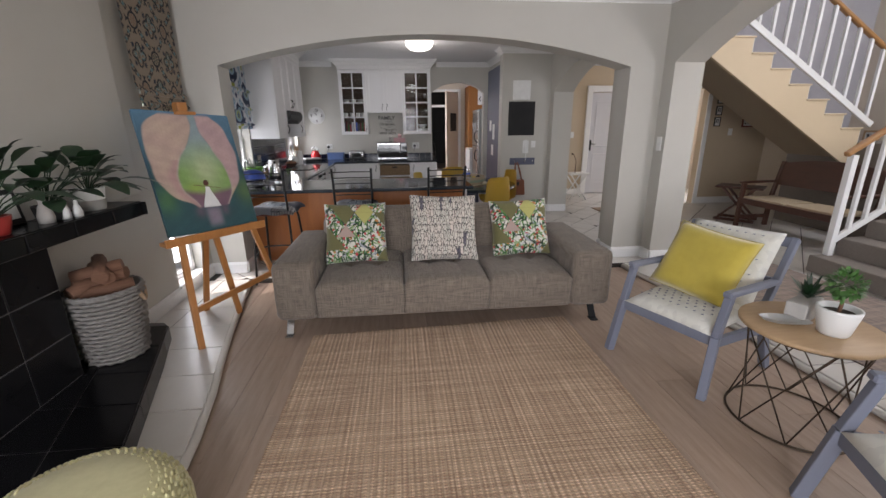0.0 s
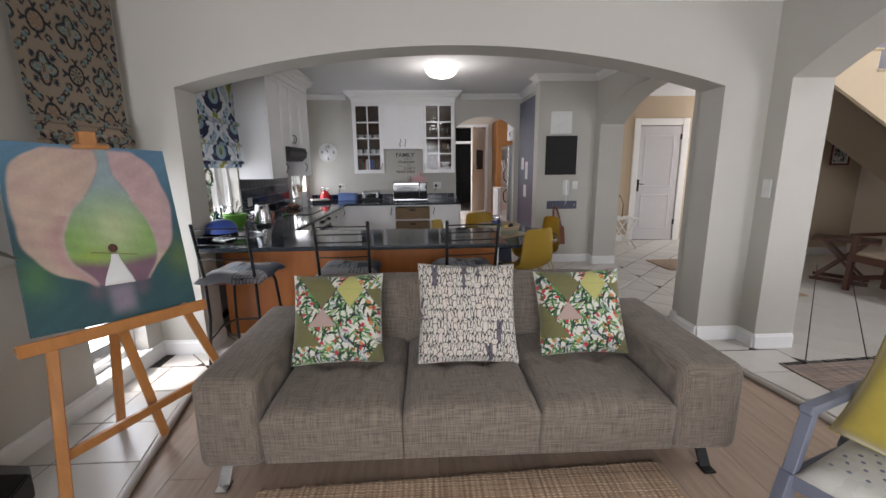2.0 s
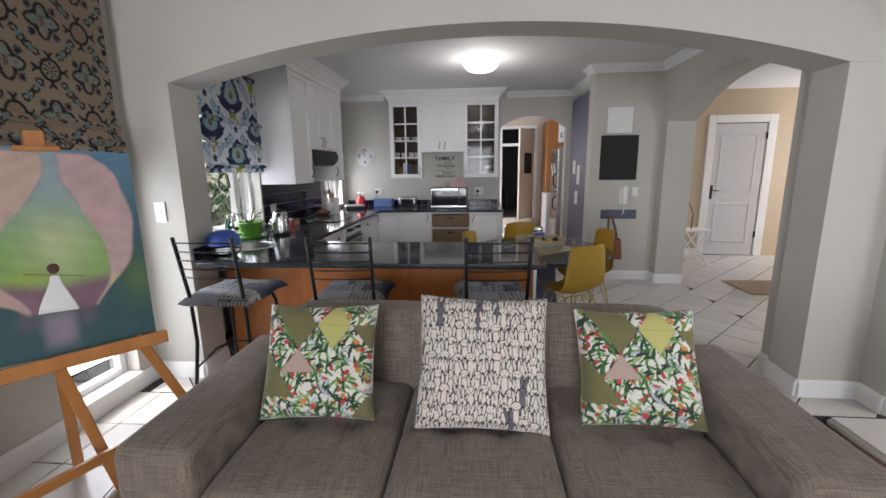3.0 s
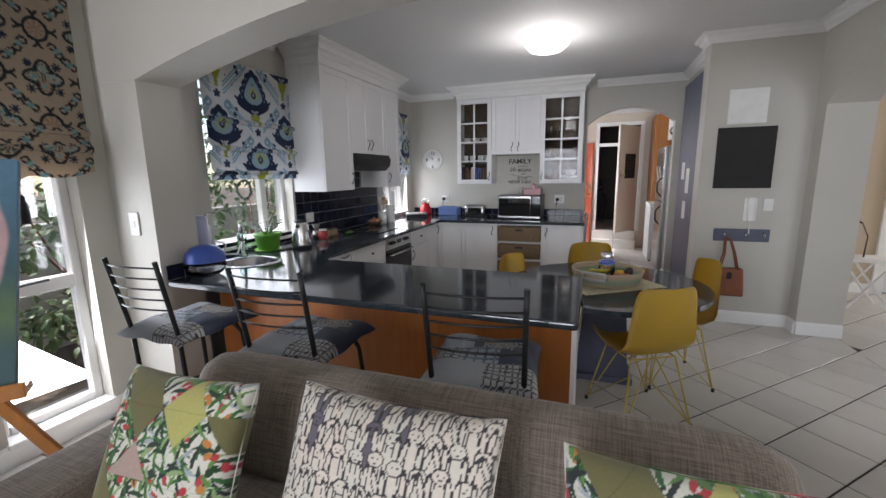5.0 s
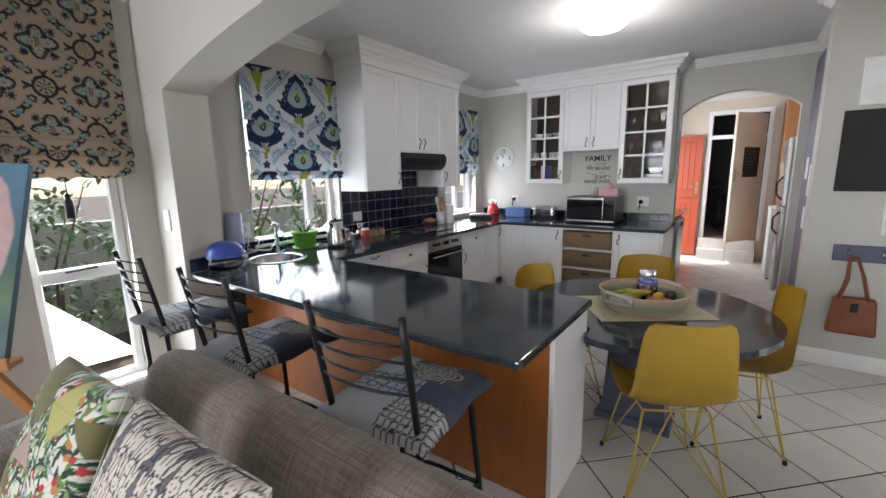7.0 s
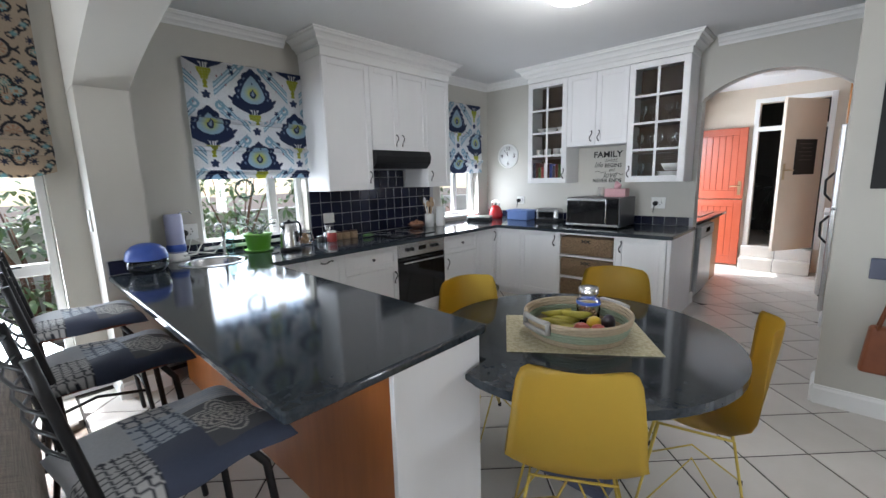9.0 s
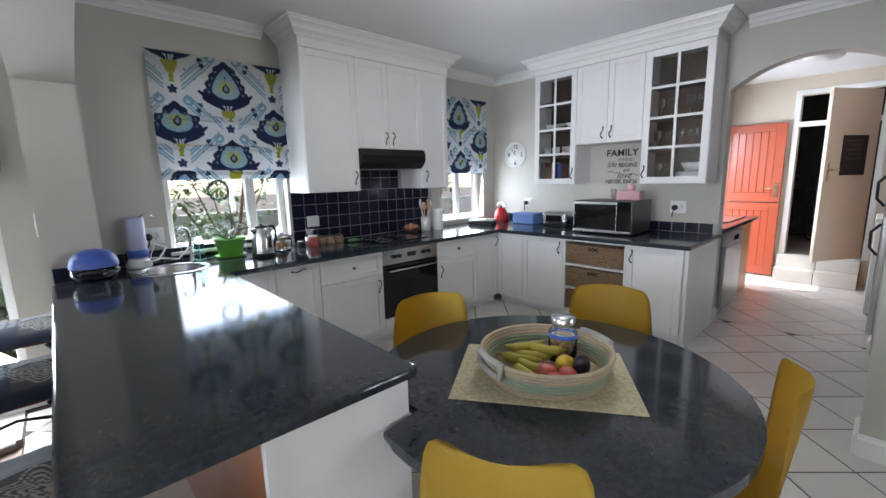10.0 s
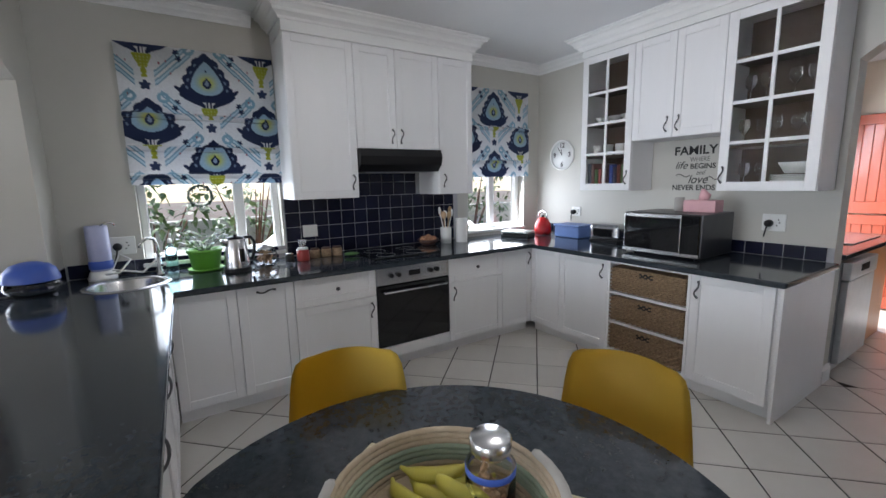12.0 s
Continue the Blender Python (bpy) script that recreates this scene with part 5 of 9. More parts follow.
# windows in the outside wall
def window(name, y0, y1, z0, z1, mullions, transoms, label):
    w = thing(name, label, "window", None, "", "structure")
    fr, x0, x1 = 0.05, X_OUT - 0.15, X_OUT - 0.09
    for a, b in ((y0, y0 + fr), (y1 - fr, y1)):
        part("window_frame", cuboid(x0, x1, a, b, z0, z1, 0.006, 1), M_WHITE, w)
    for a, b in ((z0, z0 + fr), (z1 - fr, z1)):
        part("window_frame", cuboid(x0 + 0.001, x1 - 0.001, y0 + fr, y1 - fr, a, b, 0.006, 1), M_WHITE, w)
    for m in mullions:
        part("mullion", cuboid(x0 + 0.002, x1 + 0.004, m - 0.035, m + 0.035, z0 + fr, z1 - fr, 0.006, 1), M_WHITE, w)
    for t in transoms:
        part("transom", cuboid(x0 + 0.003, x1 + 0.006, y0 + fr, y1 - fr, t - 0.04, t + 0.04, 0.006, 1), M_WHITE, w)
    ys, zs = [y0 + fr, *mullions, y1 - fr], [z0 + fr, *transoms, z1 - fr]
    for a, b in zip(ys, ys[1:]):
        for c, d in zip(zs, zs[1:]):
            p = part("pane", cuboid(x0 + 0.028, x0 + 0.032, a, b, c, d), M_GLASS, w)
            p.visible_shadow = False
    part("window_sill", cuboid(X_OUT - 0.09, X_OUT + 0.025, y0 - 0.01, y1 + 0.01, z0 - 0.025, z0 + 0.004, 0.005, 1), M_WHITE, w)
    return w


w1 = window("window_1", 6.24, 7.17, 0.95, 2.30, [6.88], [], "white-framed kitchen window over the sink")
w2 = window("window_2", 9.02, 9.80, 0.95, 2.30, [9.40], [], "white-framed window in the kitchen corner")
w3 = window("window_3", 4.88, 5.38, 0.17, 2.10, [], [0.93], "tall white-framed living room window")
g = bmesh.new()
beam(g, (X_OUT - 0.075, 5.04, 0.955), (X_OUT - 0.06, 5.20, 0.965), 0.018, 0.014)
part("window_handle", g, M_BLACK, w3)


# roman blinds
def roman_blind(name, y0, y1, z0, z1, x, folds, mat, label, pattern, scallop=False, tassel=False):
    b = thing(name, label, "blind", pose(x, y0, z0))
    prof = [(0.0, z1 - z0), (0.0, folds[0][0] - z0)]
    for z, d in folds:
        prof += [(d * 0.45, z - z0 + 0.012), (d, z - z0 - 0.008), (d * 0.9, z - z0 - 0.03), (d * 0.35, z - z0 - 0.034)]
    prof += [(0.012, 0.0)]
    fine = [prof[0]]
    for (xa, za), (xb, zb) in zip(prof, prof[1:]):
        m = max(1, int(math.hypot(xb - xa, zb - za) / 0.0055))
        fine += [(xa + (xb - xa) * q / m, za + (zb - za) * q / m) for q in range(1, m + 1)]
    g = bmesh.new()
    n = int((y1 - y0) / 0.0055)
    rows = []
    for i in range(n + 1):
        t = i / n
        hem = 0.035 * abs(math.sin(2 * math.pi * t)) - 0.02 + 0.05 * math.exp(-((t - 0.5) / 0.06) ** 2) if scallop else 0.0
        row = []
        for dx, z in fine:
            low = max(0.0, 1 - z / 0.06)
            row.append(g.verts.new((dx + 0.004 * math.sin(9 * t + 5 * z), t * (y1 - y0), z - hem * low)))
        rows.append(row)
    for a, c in zip(rows, rows[1:]):
        for k in range(len(fine) - 1):
            g.faces.new((a[k], c[k], c[k + 1], a[k + 1]))
    bmesh.ops.solidify(g, geom=g.faces[:], thickness=0.004)
    top, marks = z1 - z0, [z - z0 for z, d in folds]
    dye(part("cloth", g, mat, b), lambda co: pattern(co[:, 1], fall(co[:, 2], top, marks, 0.06)))
    part("headrail", cuboid(-0.045, -0.004, 0.005, y1 - y0 - 0.005, z1 - z0 - 0.04, z1 - z0 - 0.002), M_WHITE, b)
    if tassel:
        g = lathe([(0, 0), (0.026, -0.0), (0.02, 0.10), (0.012, 0.115), (0.016, 0.13), (0.006, 0.145), (0, 0.15)], 12)
        tube(g, [(0, 0, 0.14), (0, 0, 0.22)], 0.003, 5)
        turn(g, pose(0.03, (y1 - y0) / 2, -0.24))
        part("tassel", g, M_INK_DARK, b, "black tassel on a cord")
    return b


roman_blind("roman_blind", 6.23, 7.18, 1.49, 2.40, X_OUT + 0.035, [(1.96, 0.045), (1.745, 0.05), (1.56, 0.05)], M_IKAT, "white roman blind with navy and lime medallions",
            lambda y, s: ikat(y, s, 0.505, 0.195))
roman_blind("roman_blind", 9.00, 9.82, 1.51, 2.40, X_OUT + 0.035, [(2.02, 0.045), (1.68, 0.05)], M_IKAT, "white roman blind with navy and lime medallions",
            lambda y, s: ikat(y, s, 0.33, 0.21))
roman_blind("roman_blind", 4.72, 5.44, 1.535, 2.62, X_OUT + 0.06, [(1.78, 0.03), (1.69, 0.035)], M_SUZANI, "sand roman blind with dark floral scrolls and tassel",
            lambda y, s: suzani(y, s, 0.15, 0.12), True, True)


# handles and cabinet fronts; a front lies in local x, z and faces -y
def bow_handle(parent, x, z, upright=True, length=0.11):
    g = bmesh.new()
    pts = []
    for i in range(11):
        t = i / 10 * 2 - 1
        pts.append((x + (0.012 * math.sin(t * 3.1) if upright else t * length / 2), -0.024 * (1 - t * t) - 0.004,
                    z + (t * length / 2 if upright else 0.008 * math.sin(t * 3.1))))
    tube(g, pts, 0.0055, 6, taper=[1.5, 1.1, 0.9, 0.9, 1, 1.1, 1, 0.9, 0.9, 1.1, 1.5])
    return part("handle", g, M_HANDLE, parent, "dark pewter S-shaped handle")


def knob(parent, x, z):
    g = turn(lathe([(0, 0.028), (0.013, 0.024), (0.014, 0.016), (0.006, 0.010), (0.007, 0.0), (0, 0)], 14), pose(x, 0, z, 90))
    return part("handle", g, M_HANDLE, parent, "round dark pewter knob")


def shaker(name, parent, x0, x1, z0, z1, mat=None):
    """A framed front with a sunk panel."""
    mat = mat or M_CABINET
    gap, fw, t = 0.002, min(0.055, (z1 - z0) * 0.25), 0.02
    a, b, c, d = x0 + gap, x1 - gap, z0 + gap, z1 - gap
    door = part(name, cuboid(a + fw - 0.002, b - fw + 0.002, 0.009, t - 0.001, c + fw - 0.002, d - fw + 0.002), mat, parent)
    for u0, u1 in ((a, a + fw), (b - fw, b)):
        part("stile", cuboid(u0, u1, 0, t, c, d, 0.002, 1), mat, door)
    for v0, v1 in ((c, c + fw), (d - fw, d)):
        part("rail", cuboid(a + fw, b - fw, 0.0004, t, v0, v1, 0.002, 1), mat, door)
    return door


def base_unit(m, w, h0, h1, depth, fronts, label, group="kitchen base units", kick=True):
    c = thing("base_cabinet", label, "cabinet", m, group)
    part("body", cuboid(0.001, w - 0.001, 0.022, depth, h0, h1), M_CABINET, c)
    if kick:
        part("kickboard", cuboid(0.001, w - 0.001, 0.06, 0.075, -0.0, h0), M_CABINET, c)
    for kind, x0, x1, z0, z1, hand in fronts:
        f = shaker("door" if kind == "door" else "drawer_front", c, x0, x1, z0, z1)
        if hand == "l":
            bow_handle(f, x0 + 0.045, z1 - 0.10)
        elif hand == "r":
            bow_handle(f, x1 - 0.045, z1 - 0.10)
        elif hand == "t":
            bow_handle(f, (x0 + x1) / 2, z1 - 0.045, False)
        elif hand == "k":
            knob(f, (x0 + x1) / 2, (z0 + z1) / 2)
    return c


ZB, ZT = 0.09, 0.805   # heights above the tiles
WEST = lambda y: pose(-0.30, y, TILE_Z, 0, 0, 90)   # faces +x
NORTH = lambda x: pose(x, 9.20, TILE_Z)             # faces -y
base_unit(WEST(6.36), 0.70, ZB, ZT, 0.72, [("door", 0.0, 0.36, ZB, ZT, ""), ("door", 0.36, 0.70, ZB, ZT, "t")], "white painted double-door base cabinet below the sink")
base_unit(WEST(7.06), 0.58, ZB, ZT, 0.72, [("drawer", 0, 0.58, 0.60, ZT, "k"), ("door", 0, 0.58, ZB, 0.60, "r")], "white painted base cabinet with one drawer")
base_unit(WEST(8.28), 0.57, ZB, ZT, 0.72, [("drawer", 0, 0.57, 0.60, ZT, "k"), ("door", 0, 0.57, ZB, 0.60, "l")], "white painted base cabinet with one drawer")
base_unit(WEST(8.85), 0.35, ZB, ZT, 0.72, [("door", 0, 0.355, ZB, ZT, "r")], "narrow white painted corner base cabinet")
base_unit(NORTH(-0.30), 0.82, ZB, ZT, 0.79, [("door", 0.0, 0.34, ZB, ZT, ""), ("door", 0.34, 0.82, ZB, ZT, "r")], "white painted corner base cabinet")
base_unit(NORTH(1.13), 0.47, ZB, ZT, 0.79, [("door", 0, 0.45, ZB, ZT, "l")], "white painted end base cabinet")
c = thing("cabinet_end_panel", "white painted end panel of the kitchen units", "panel", pose(1.60, 9.20, TILE_Z))
part("panel", cuboid(0.0, 0.018, -0.004, 0.80, 0, ZT, 0.002, 1), M_CABINET, c)
# basket shelves
c = thing("basket_cabinet", "white open base cabinet with three wicker drawers", "cabinet", NORTH(0.52), "kitchen base units")
W = 0.61
part("side_panel", cuboid(0, 0.02, 0, 0.6, ZB, ZT, 0.002, 1), M_CABINET, c)
part("side_panel", cuboid(W - 0.02, W, 0, 0.6, ZB, ZT, 0.002, 1), M_CABINET, c)
part("back_panel", cuboid(0.02, W - 0.02, 0.58, 0.6, ZB, ZT), M_CABINET, c)
part("kickboard", cuboid(0.001, W - 0.001, 0.06, 0.075, 0, ZB), M_CABINET, c)
for z in (ZB, 0.315, 0.545, ZT - 0.021):
    part("shelf", cuboid(0.02, W - 0.02, 0.004, 0.58, z, z + 0.02), M_CABINET, c)
for z in (0.118, 0.343, 0.573):
    b = thing("wicker_drawer", "brown wicker drawer basket in the open cabinet", "basket", NORTH(0.52) @ pose(0, 0, z), "wicker drawers")
    h = 0.185
    part("body", cuboid(0.03, W - 0.03, 0.012, 0.5, 0, h, 0.01, 2), M_RATTAN, b)
    g = bmesh.new()
    for j in range(13):
        zz = 0.008 + (h - 0.016) * j / 12
        tube(g, [(0.03 + (W - 0.06) * i / 26, 0.006 - 0.012 * (1 if (i + j) % 2 else -1), zz) for i in range(27)], 0.0068, 5)
    part("weave", g, M_RATTAN, b)
    part("grip", cuboid(W / 2 - 0.05, W / 2 + 0.05, -0.003, 0.01, h - 0.055, h - 0.02, 0.006, 2), M_INK_DARK, b, "dark hand slot")

# oven
o = thing("oven", "built-in oven with steel fascia and black glass door", "oven", WEST(7.64))
W = 0.64
part("body", cuboid(0.0, W, 0.02, 0.6, 0.16, ZT), M_BLACK, o)
part("fascia", cuboid(0.004, W - 0.004, -0.004, 0.02, 0.665, ZT - 0.004, 0.003, 1), M_CHROME, o)
d = part("door", cuboid(0.004, W - 0.004, -0.006, 0.02, 0.185, 0.66, 0.004, 1), M_DARKGLASS, o)
g = bmesh.new()
tube(g, [(0.05, -0.006, 0.615), (0.05, -0.045, 0.615), (W - 0.05, -0.045, 0.615), (W - 0.05, -0.006, 0.615)], 0.009, 8)
part("handle", g, M_CHROME, d)
part("display", cuboid(0.27, 0.37, -0.006, -0.003, 0.715, 0.755), M_DARKGLASS, o)
for x in (0.12, 0.18, 0.46, 0.52):
    part("knob", turn(lathe([(0, 0.02), (0.017, 0.02), (0.019, 0), (0, 0)], 16), pose(x, -0.004, 0.735, 90)), M_BLACK, o)
part("lower_panel", cuboid(0.004, W - 0.004, 0.0, 0.02, ZB, 0.18, 0.002, 1), M_CABINET, o)
part("kickboard", cuboid(0, W, 0.06, 0.075, 0, ZB), M_CABINET, o)

# bar: veneer front, white end panel, doors inside
bar = thing("breakfast_bar", "breakfast bar with orange veneer front and white end", "counter")
part("front_panel", cuboid(-0.70, 1.655, 5.93, 5.95, TILE_Z, 0.855, 0.002, 1), M_BARWOOD, bar)
part("body", cuboid(-0.40, 1.65, 5.951, 6.335, TILE_Z + 0.09, 0.855), M_CABINET, bar)
part("end_panel", cuboid(1.652, 1.675, 5.926, 6.36, TILE_Z, 0.855, 0.002, 1), M_CABINET, bar)
part("kickboard", cuboid(-0.30, 1.65, 6.28, 6.295, TILE_Z, TILE_Z + 0.09), M_CABINET, bar)
for i in range(4):
    x0 = -0.28 + i * 0.48
    f = shaker("door", bar, 0, 0.48, TILE_Z + 0.09, 0.855)
    f.matrix_local = pose(x0 + 0.48, 6.357, 0, 0, 0, 180)
    bow_handle(f, 0.045, 0.72)

# granite worktop, one continuous slab in an S-shaped outline
R = 0.05
def rounded(pts, r=0.03, n=5):
    out = []
    k = len(pts)
    for i in range(k):
        p, a, b = Vector(pts[i]), Vector(pts[i - 1]), Vector(pts[(i + 1) % k])
        u, v = (a - p).normalized(), (b - p).normalized()
        if (a - p).length < 2.2 * r or (b - p).length < 2.2 * r:
            out.append(tuple(p))
            continue
        for j in range(n + 1):
            t = j / n
            q = (p + u * r) * (1 - t) ** 2 + p * 2 * t * (1 - t) + (p + v * r) * t * t
            out.append(tuple(q))
    return out


top = [(-0.695, 5.565), (1.69, 5.565), (1.69, 6.395), (-0.25, 6.395), (-0.25, 9.15), (1.635, 9.15), (1.635, 10.015), (-1.035, 10.015), (-1.035, 5.825), (-0.695, 5.825)]
wt = thing("worktop", "polished black granite worktop on the bar and units", "worktop")
slab = part("slab", prism(bmesh.new(), rounded(top, 0.02, 3), 0.857, 0.892, 0.010, 3), M_GRANITE, wt)
SX, SY = -0.64, 6.17
# the round hole for the sink
plug = finish("plug", lathe([(0, -0.1), (0.187, -0.1), (0.187, 0.1), (0, 0.1)], 48, at=(SX, SY, 0.875)), None)
hole = slab.modifiers.new("hole", "BOOLEAN")
hole.operation, hole.object, hole.solver = "DIFFERENCE", plug, "EXACT"
bpy.context.view_layer.update()
holed = bpy.data.meshes.new_from_object(slab.evaluated_get(bpy.context.evaluated_depsgraph_get()))
slab.modifiers.remove(hole)
slab.data = holed
bpy.data.objects.remove(plug)
sink = thing("sink", "round stainless steel sink set in the granite", "sink", pose(SX, SY, 0.892))
part("bowl", lathe([(0.0, -0.15), (0.10, -0.148), (0.155, -0.13), (0.176, -0.09), (0.183, -0.01), (0.19, 0.003)], 40), M_CHROME, sink)
part("rim", lathe([(0.185, 0.001), (0.19, 0.006), (0.205, 0.008), (0.222, 0.005), (0.226, 0.0005)], 48), M_CHROME, sink)
part("drain", lathe([(0, -0.145), (0.03, -0.145), (0.036, -0.148)], 20), M_HANDLE, sink)
hob = thing("hob", "black glass hob flush on the worktop", "hob", pose(-0.66, 7.98, 0.892))
part("glass_plate", cuboid(-0.25, 0.25, -0.29, 0.29, 0.0005, 0.007, 0.003, 1), M_DARKGLASS, hob)
for x, y, r in ((-0.11, -0.14, 0.09), (0.11, -0.14, 0.075), (-0.11, 0.14, 0.075), (0.11, 0.14, 0.09)):
    g = bmesh.new()
    tube(g, [(x + r * math.cos(a / 16 * math.pi), y + r * math.sin(a / 16 * math.pi), 0.007) for a in range(32)], 0.0012, 4, True)
    part("ring", g, M_SILVERPL, hob)

# wall units
def unit_crown(parent, pts, z0):
    bm = cornice(pts, CEIL, CEIL - z0, depth=0.11)
    part("cornice", bm, M_WHITE, parent)


u = thing("wall_cabinet", "tall white painted wall cabinet beside the hood", "cabinet", pose(-0.66, 7.19, 1.36, 0, 0, 90), "kitchen wall units")
part("body", cuboid(0, 0.50, 0.021, 0.375, 0, 1.15), M_CABINET, u)
f = shaker("door", u, 0.0, 0.50, 0, 1.15)
bow_handle(f, 0.455, 0.12)
u = thing("wall_cabinet", "short white painted cabinet above the extractor hood", "cabinet", pose(-0.66, 7.69, 1.74, 0, 0, 90), "kitchen wall units")
part("body", cuboid(0, 0.75, 0.021, 0.375, 0, 0.77), M_CABINET, u)
f = shaker("door", u, 0.0, 0.345, 0, 0.77)
bow_handle(f, 0.305, 0.10)
f = shaker("door", u, 0.345, 0.75, 0, 0.77)
bow_handle(f, 0.385, 0.10)
u = thing("wall_cabinet", "white painted wall cabinet next to the corner window", "cabinet", pose(-0.66, 8.44, 1.36, 0, 0, 90), "kitchen wall units")
part("body", cuboid(0, 0.36, 0.021, 0.375, 0, 1.15), M_CABINET, u)
f = shaker("door", u, 0.0, 0.36, 0, 1.15)
bow_handle(f, 0.045, 0.12)
u = thing("cornice_box", "white moulded cornice above the wall cabinets", "cornice", None, "", "structure")
part("fascia", cuboid(-1.035, -0.655, 7.185, 8.805, 2.512, 2.60, 0.002, 1), M_WHITE, u)
unit_crown(u, [(-1.03, 8.81), (-0.655, 8.81), (-0.655, 7.18), (-1.03, 7.18)][::-1][::-1], 2.585)
part("fascia", cuboid(-0.175, 1.565, 9.685, 10.015, 2.532, 2.60, 0.002, 1), M_WHITE, u)
unit_crown(u, [(1.57, 10.01), (1.57, 9.68), (-0.18, 9.68), (-0.18, 10.01)], 2.585)
hd = thing("extractor_hood", "black extractor hood below the short cabinet", "extractor hood", pose(-0.66, 7.69, 1.56, 0, 0, 90))
g = bmesh.new()
prof = [(0.37, 0.0), (0.37, 0.178), (-0.03, 0.178), (-0.055, 0.12), (-0.04, 0.055), (0.02, 0.0)]
rows = [[g.verts.new((x, a, b)) for a, b in prof] for x in (0.003, 0.747)]
for i in range(6):
    g.faces.new((rows[0][i], rows[0][(i + 1) % 6], rows[1][(i + 1) % 6], rows[1][i]))
g.faces.new(rows[0])
g.faces.new(list(reversed(rows[1])))
part("canopy", g, M_BLACK, hd)
part("filter", cuboid(0.08, 0.67, 0.05, 0.34, -0.006, 0.002), M_SILVERPL, hd)


def glass_unit(x0, x1, label):
    w, h = x1 - x0, 1.17
    u = thing("glass_cabinet", label, "cabinet", pose(x0, 9.69, 1.36), "kitchen wall units")
    for a, b, c, d in ((0, 0.018, 0, h), (w - 0.018, w, 0, h)):
        part("side_panel", cuboid(a, b, 0.021, 0.325, c, d), M_CABINET, u)
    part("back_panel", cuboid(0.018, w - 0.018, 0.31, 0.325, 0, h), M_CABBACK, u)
    for z in (0.0, 0.29, 0.575, 0.86, h - 0.018):
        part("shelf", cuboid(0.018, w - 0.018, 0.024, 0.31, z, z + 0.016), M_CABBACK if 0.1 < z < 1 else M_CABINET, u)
    g = bmesh.new()
    fw = 0.062
    box(g, 0.002, fw, 0, 0.02, 0.002, h - 0.002, 0.002, 1)
    box(g, w - fw, w - 0.002, 0, 0.02, 0.002, h - 0.002, 0.002, 1)
    box(g, fw, w - fw, 0.0004, 0.02, 0.002, fw, 0.002, 1)
    box(g, fw, w - fw, 0.0004, 0.02, h - fw, h - 0.002, 0.002, 1)
    d = part("door", g, M_CABINET, u)
    g = cuboid(w / 2 - 0.011, w / 2 + 0.011, 0.002, 0.018, fw, h - fw, 0.002, 1)
    part("glazing_bar", g, M_CABINET, d)
    hh = (h - 2 * fw) / 4
    for k in range(1, 4):
        part("glazing_bar", cuboid(fw, w - fw, 0.0025, 0.0175, fw + hh * k - 0.011, fw + hh * k + 0.011, 0.002, 1), M_CABINET, d)
    for i in range(2):
        for k in range(4):
            xa, xb = (fw, w / 2 - 0.011) if i == 0 else (w / 2 + 0.011, w - fw)
            p = part("pane", cuboid(xa, xb, 0.010, 0.013, fw + hh * k + 0.011, fw + hh * (k + 1) - 0.011), M_PANE, d)
    return d, w, h


dl, wl, hl = glass_unit(-0.17, 0.34, "white wall cabinet with glazed door and crockery")
bow_handle(dl, wl - 0.032, 0.11)
dr, wr, hr = glass_unit(1.01, 1.56, "white wall cabinet with glazed door and glasses")
bow_handle(dr, 0.032, 0.11)
u = thing("wall_cabinet", "short white double-door wall cabinet between glass units", "cabinet", pose(0.34, 9.69, 1.765), "kitchen wall units")
part("body", cuboid(0.001, 0.669, 0.021, 0.325, 0, 0.765), M_CABINET, u)
f = shaker("door", u, 0, 0.333, 0, 0.765)
bow_handle(f, 0.29, 0.10)
f = shaker("door", u, 0.333, 0.67, 0, 0.765)
bow_handle(f, 0.375, 0.10)
# crockery, books and glasses behind the panes
rng = random.Random(2)
for i in range(11):
    x = -0.13 + i * 0.038
    hh = rng.uniform(0.17, 0.23)
    mat = [M_BLUEGREY, M_FRAMERED, M_LEAF2, M_CORAL, M_PAPER, M_DARKWOOD, M_BLUEP][i % 7]
    if abs(x + 0.085 - 0.0) > 0:
        single("book", cuboid(0, 0.03, 0, 0.16, 0, hh, 0.003, 1), mat, "cookery book standing in the glazed cabinet", "book", pose(x, 9.75, 1.377), "cookery books")
for x in (-0.08, 0.03, 0.15, 0.24):
    single("mug", lathe([(0, 0), (0.036, 0), (0.042, 0.10), (0.038, 0.10), (0.033, 0.008), (0, 0.008)], 20), M_POT, "white mug in the glazed cabinet", "mug", pose(x, 9.82, 1.667), "mugs in the cabinet")
for x in (-0.07, 0.06, 0.19):
    single("bowl", lathe([(0, 0), (0.03, 0), (0.062, 0.06), (0.058, 0.06), (0.028, 0.006), (0, 0.006)], 20), M_POT, "pale crockery bowl in the glazed cabinet", "bowl", pose(x + 0.02, 9.83, 1.952), "bowls in the cabinet")
for i in range(7):
    single("plate", lathe([(0, 0), (0.07, 0), (0.125, 0.012), (0.122, 0.015), (0.07, 0.004), (0, 0.004)], 28), M_POT, "white dinner plate in a stack", "plate", pose(1.40, 9.84, 1.377 + i * 0.012), "stacked plates")
single("bowl", lathe([(0, 0), (0.05, 0), (0.09, 0.07), (0.086, 0.07), (0.045, 0.006), (0, 0.006)], 24), M_POT, "white bowl on the stacked plates", "bowl", pose(1.40, 9.84, 1.472))
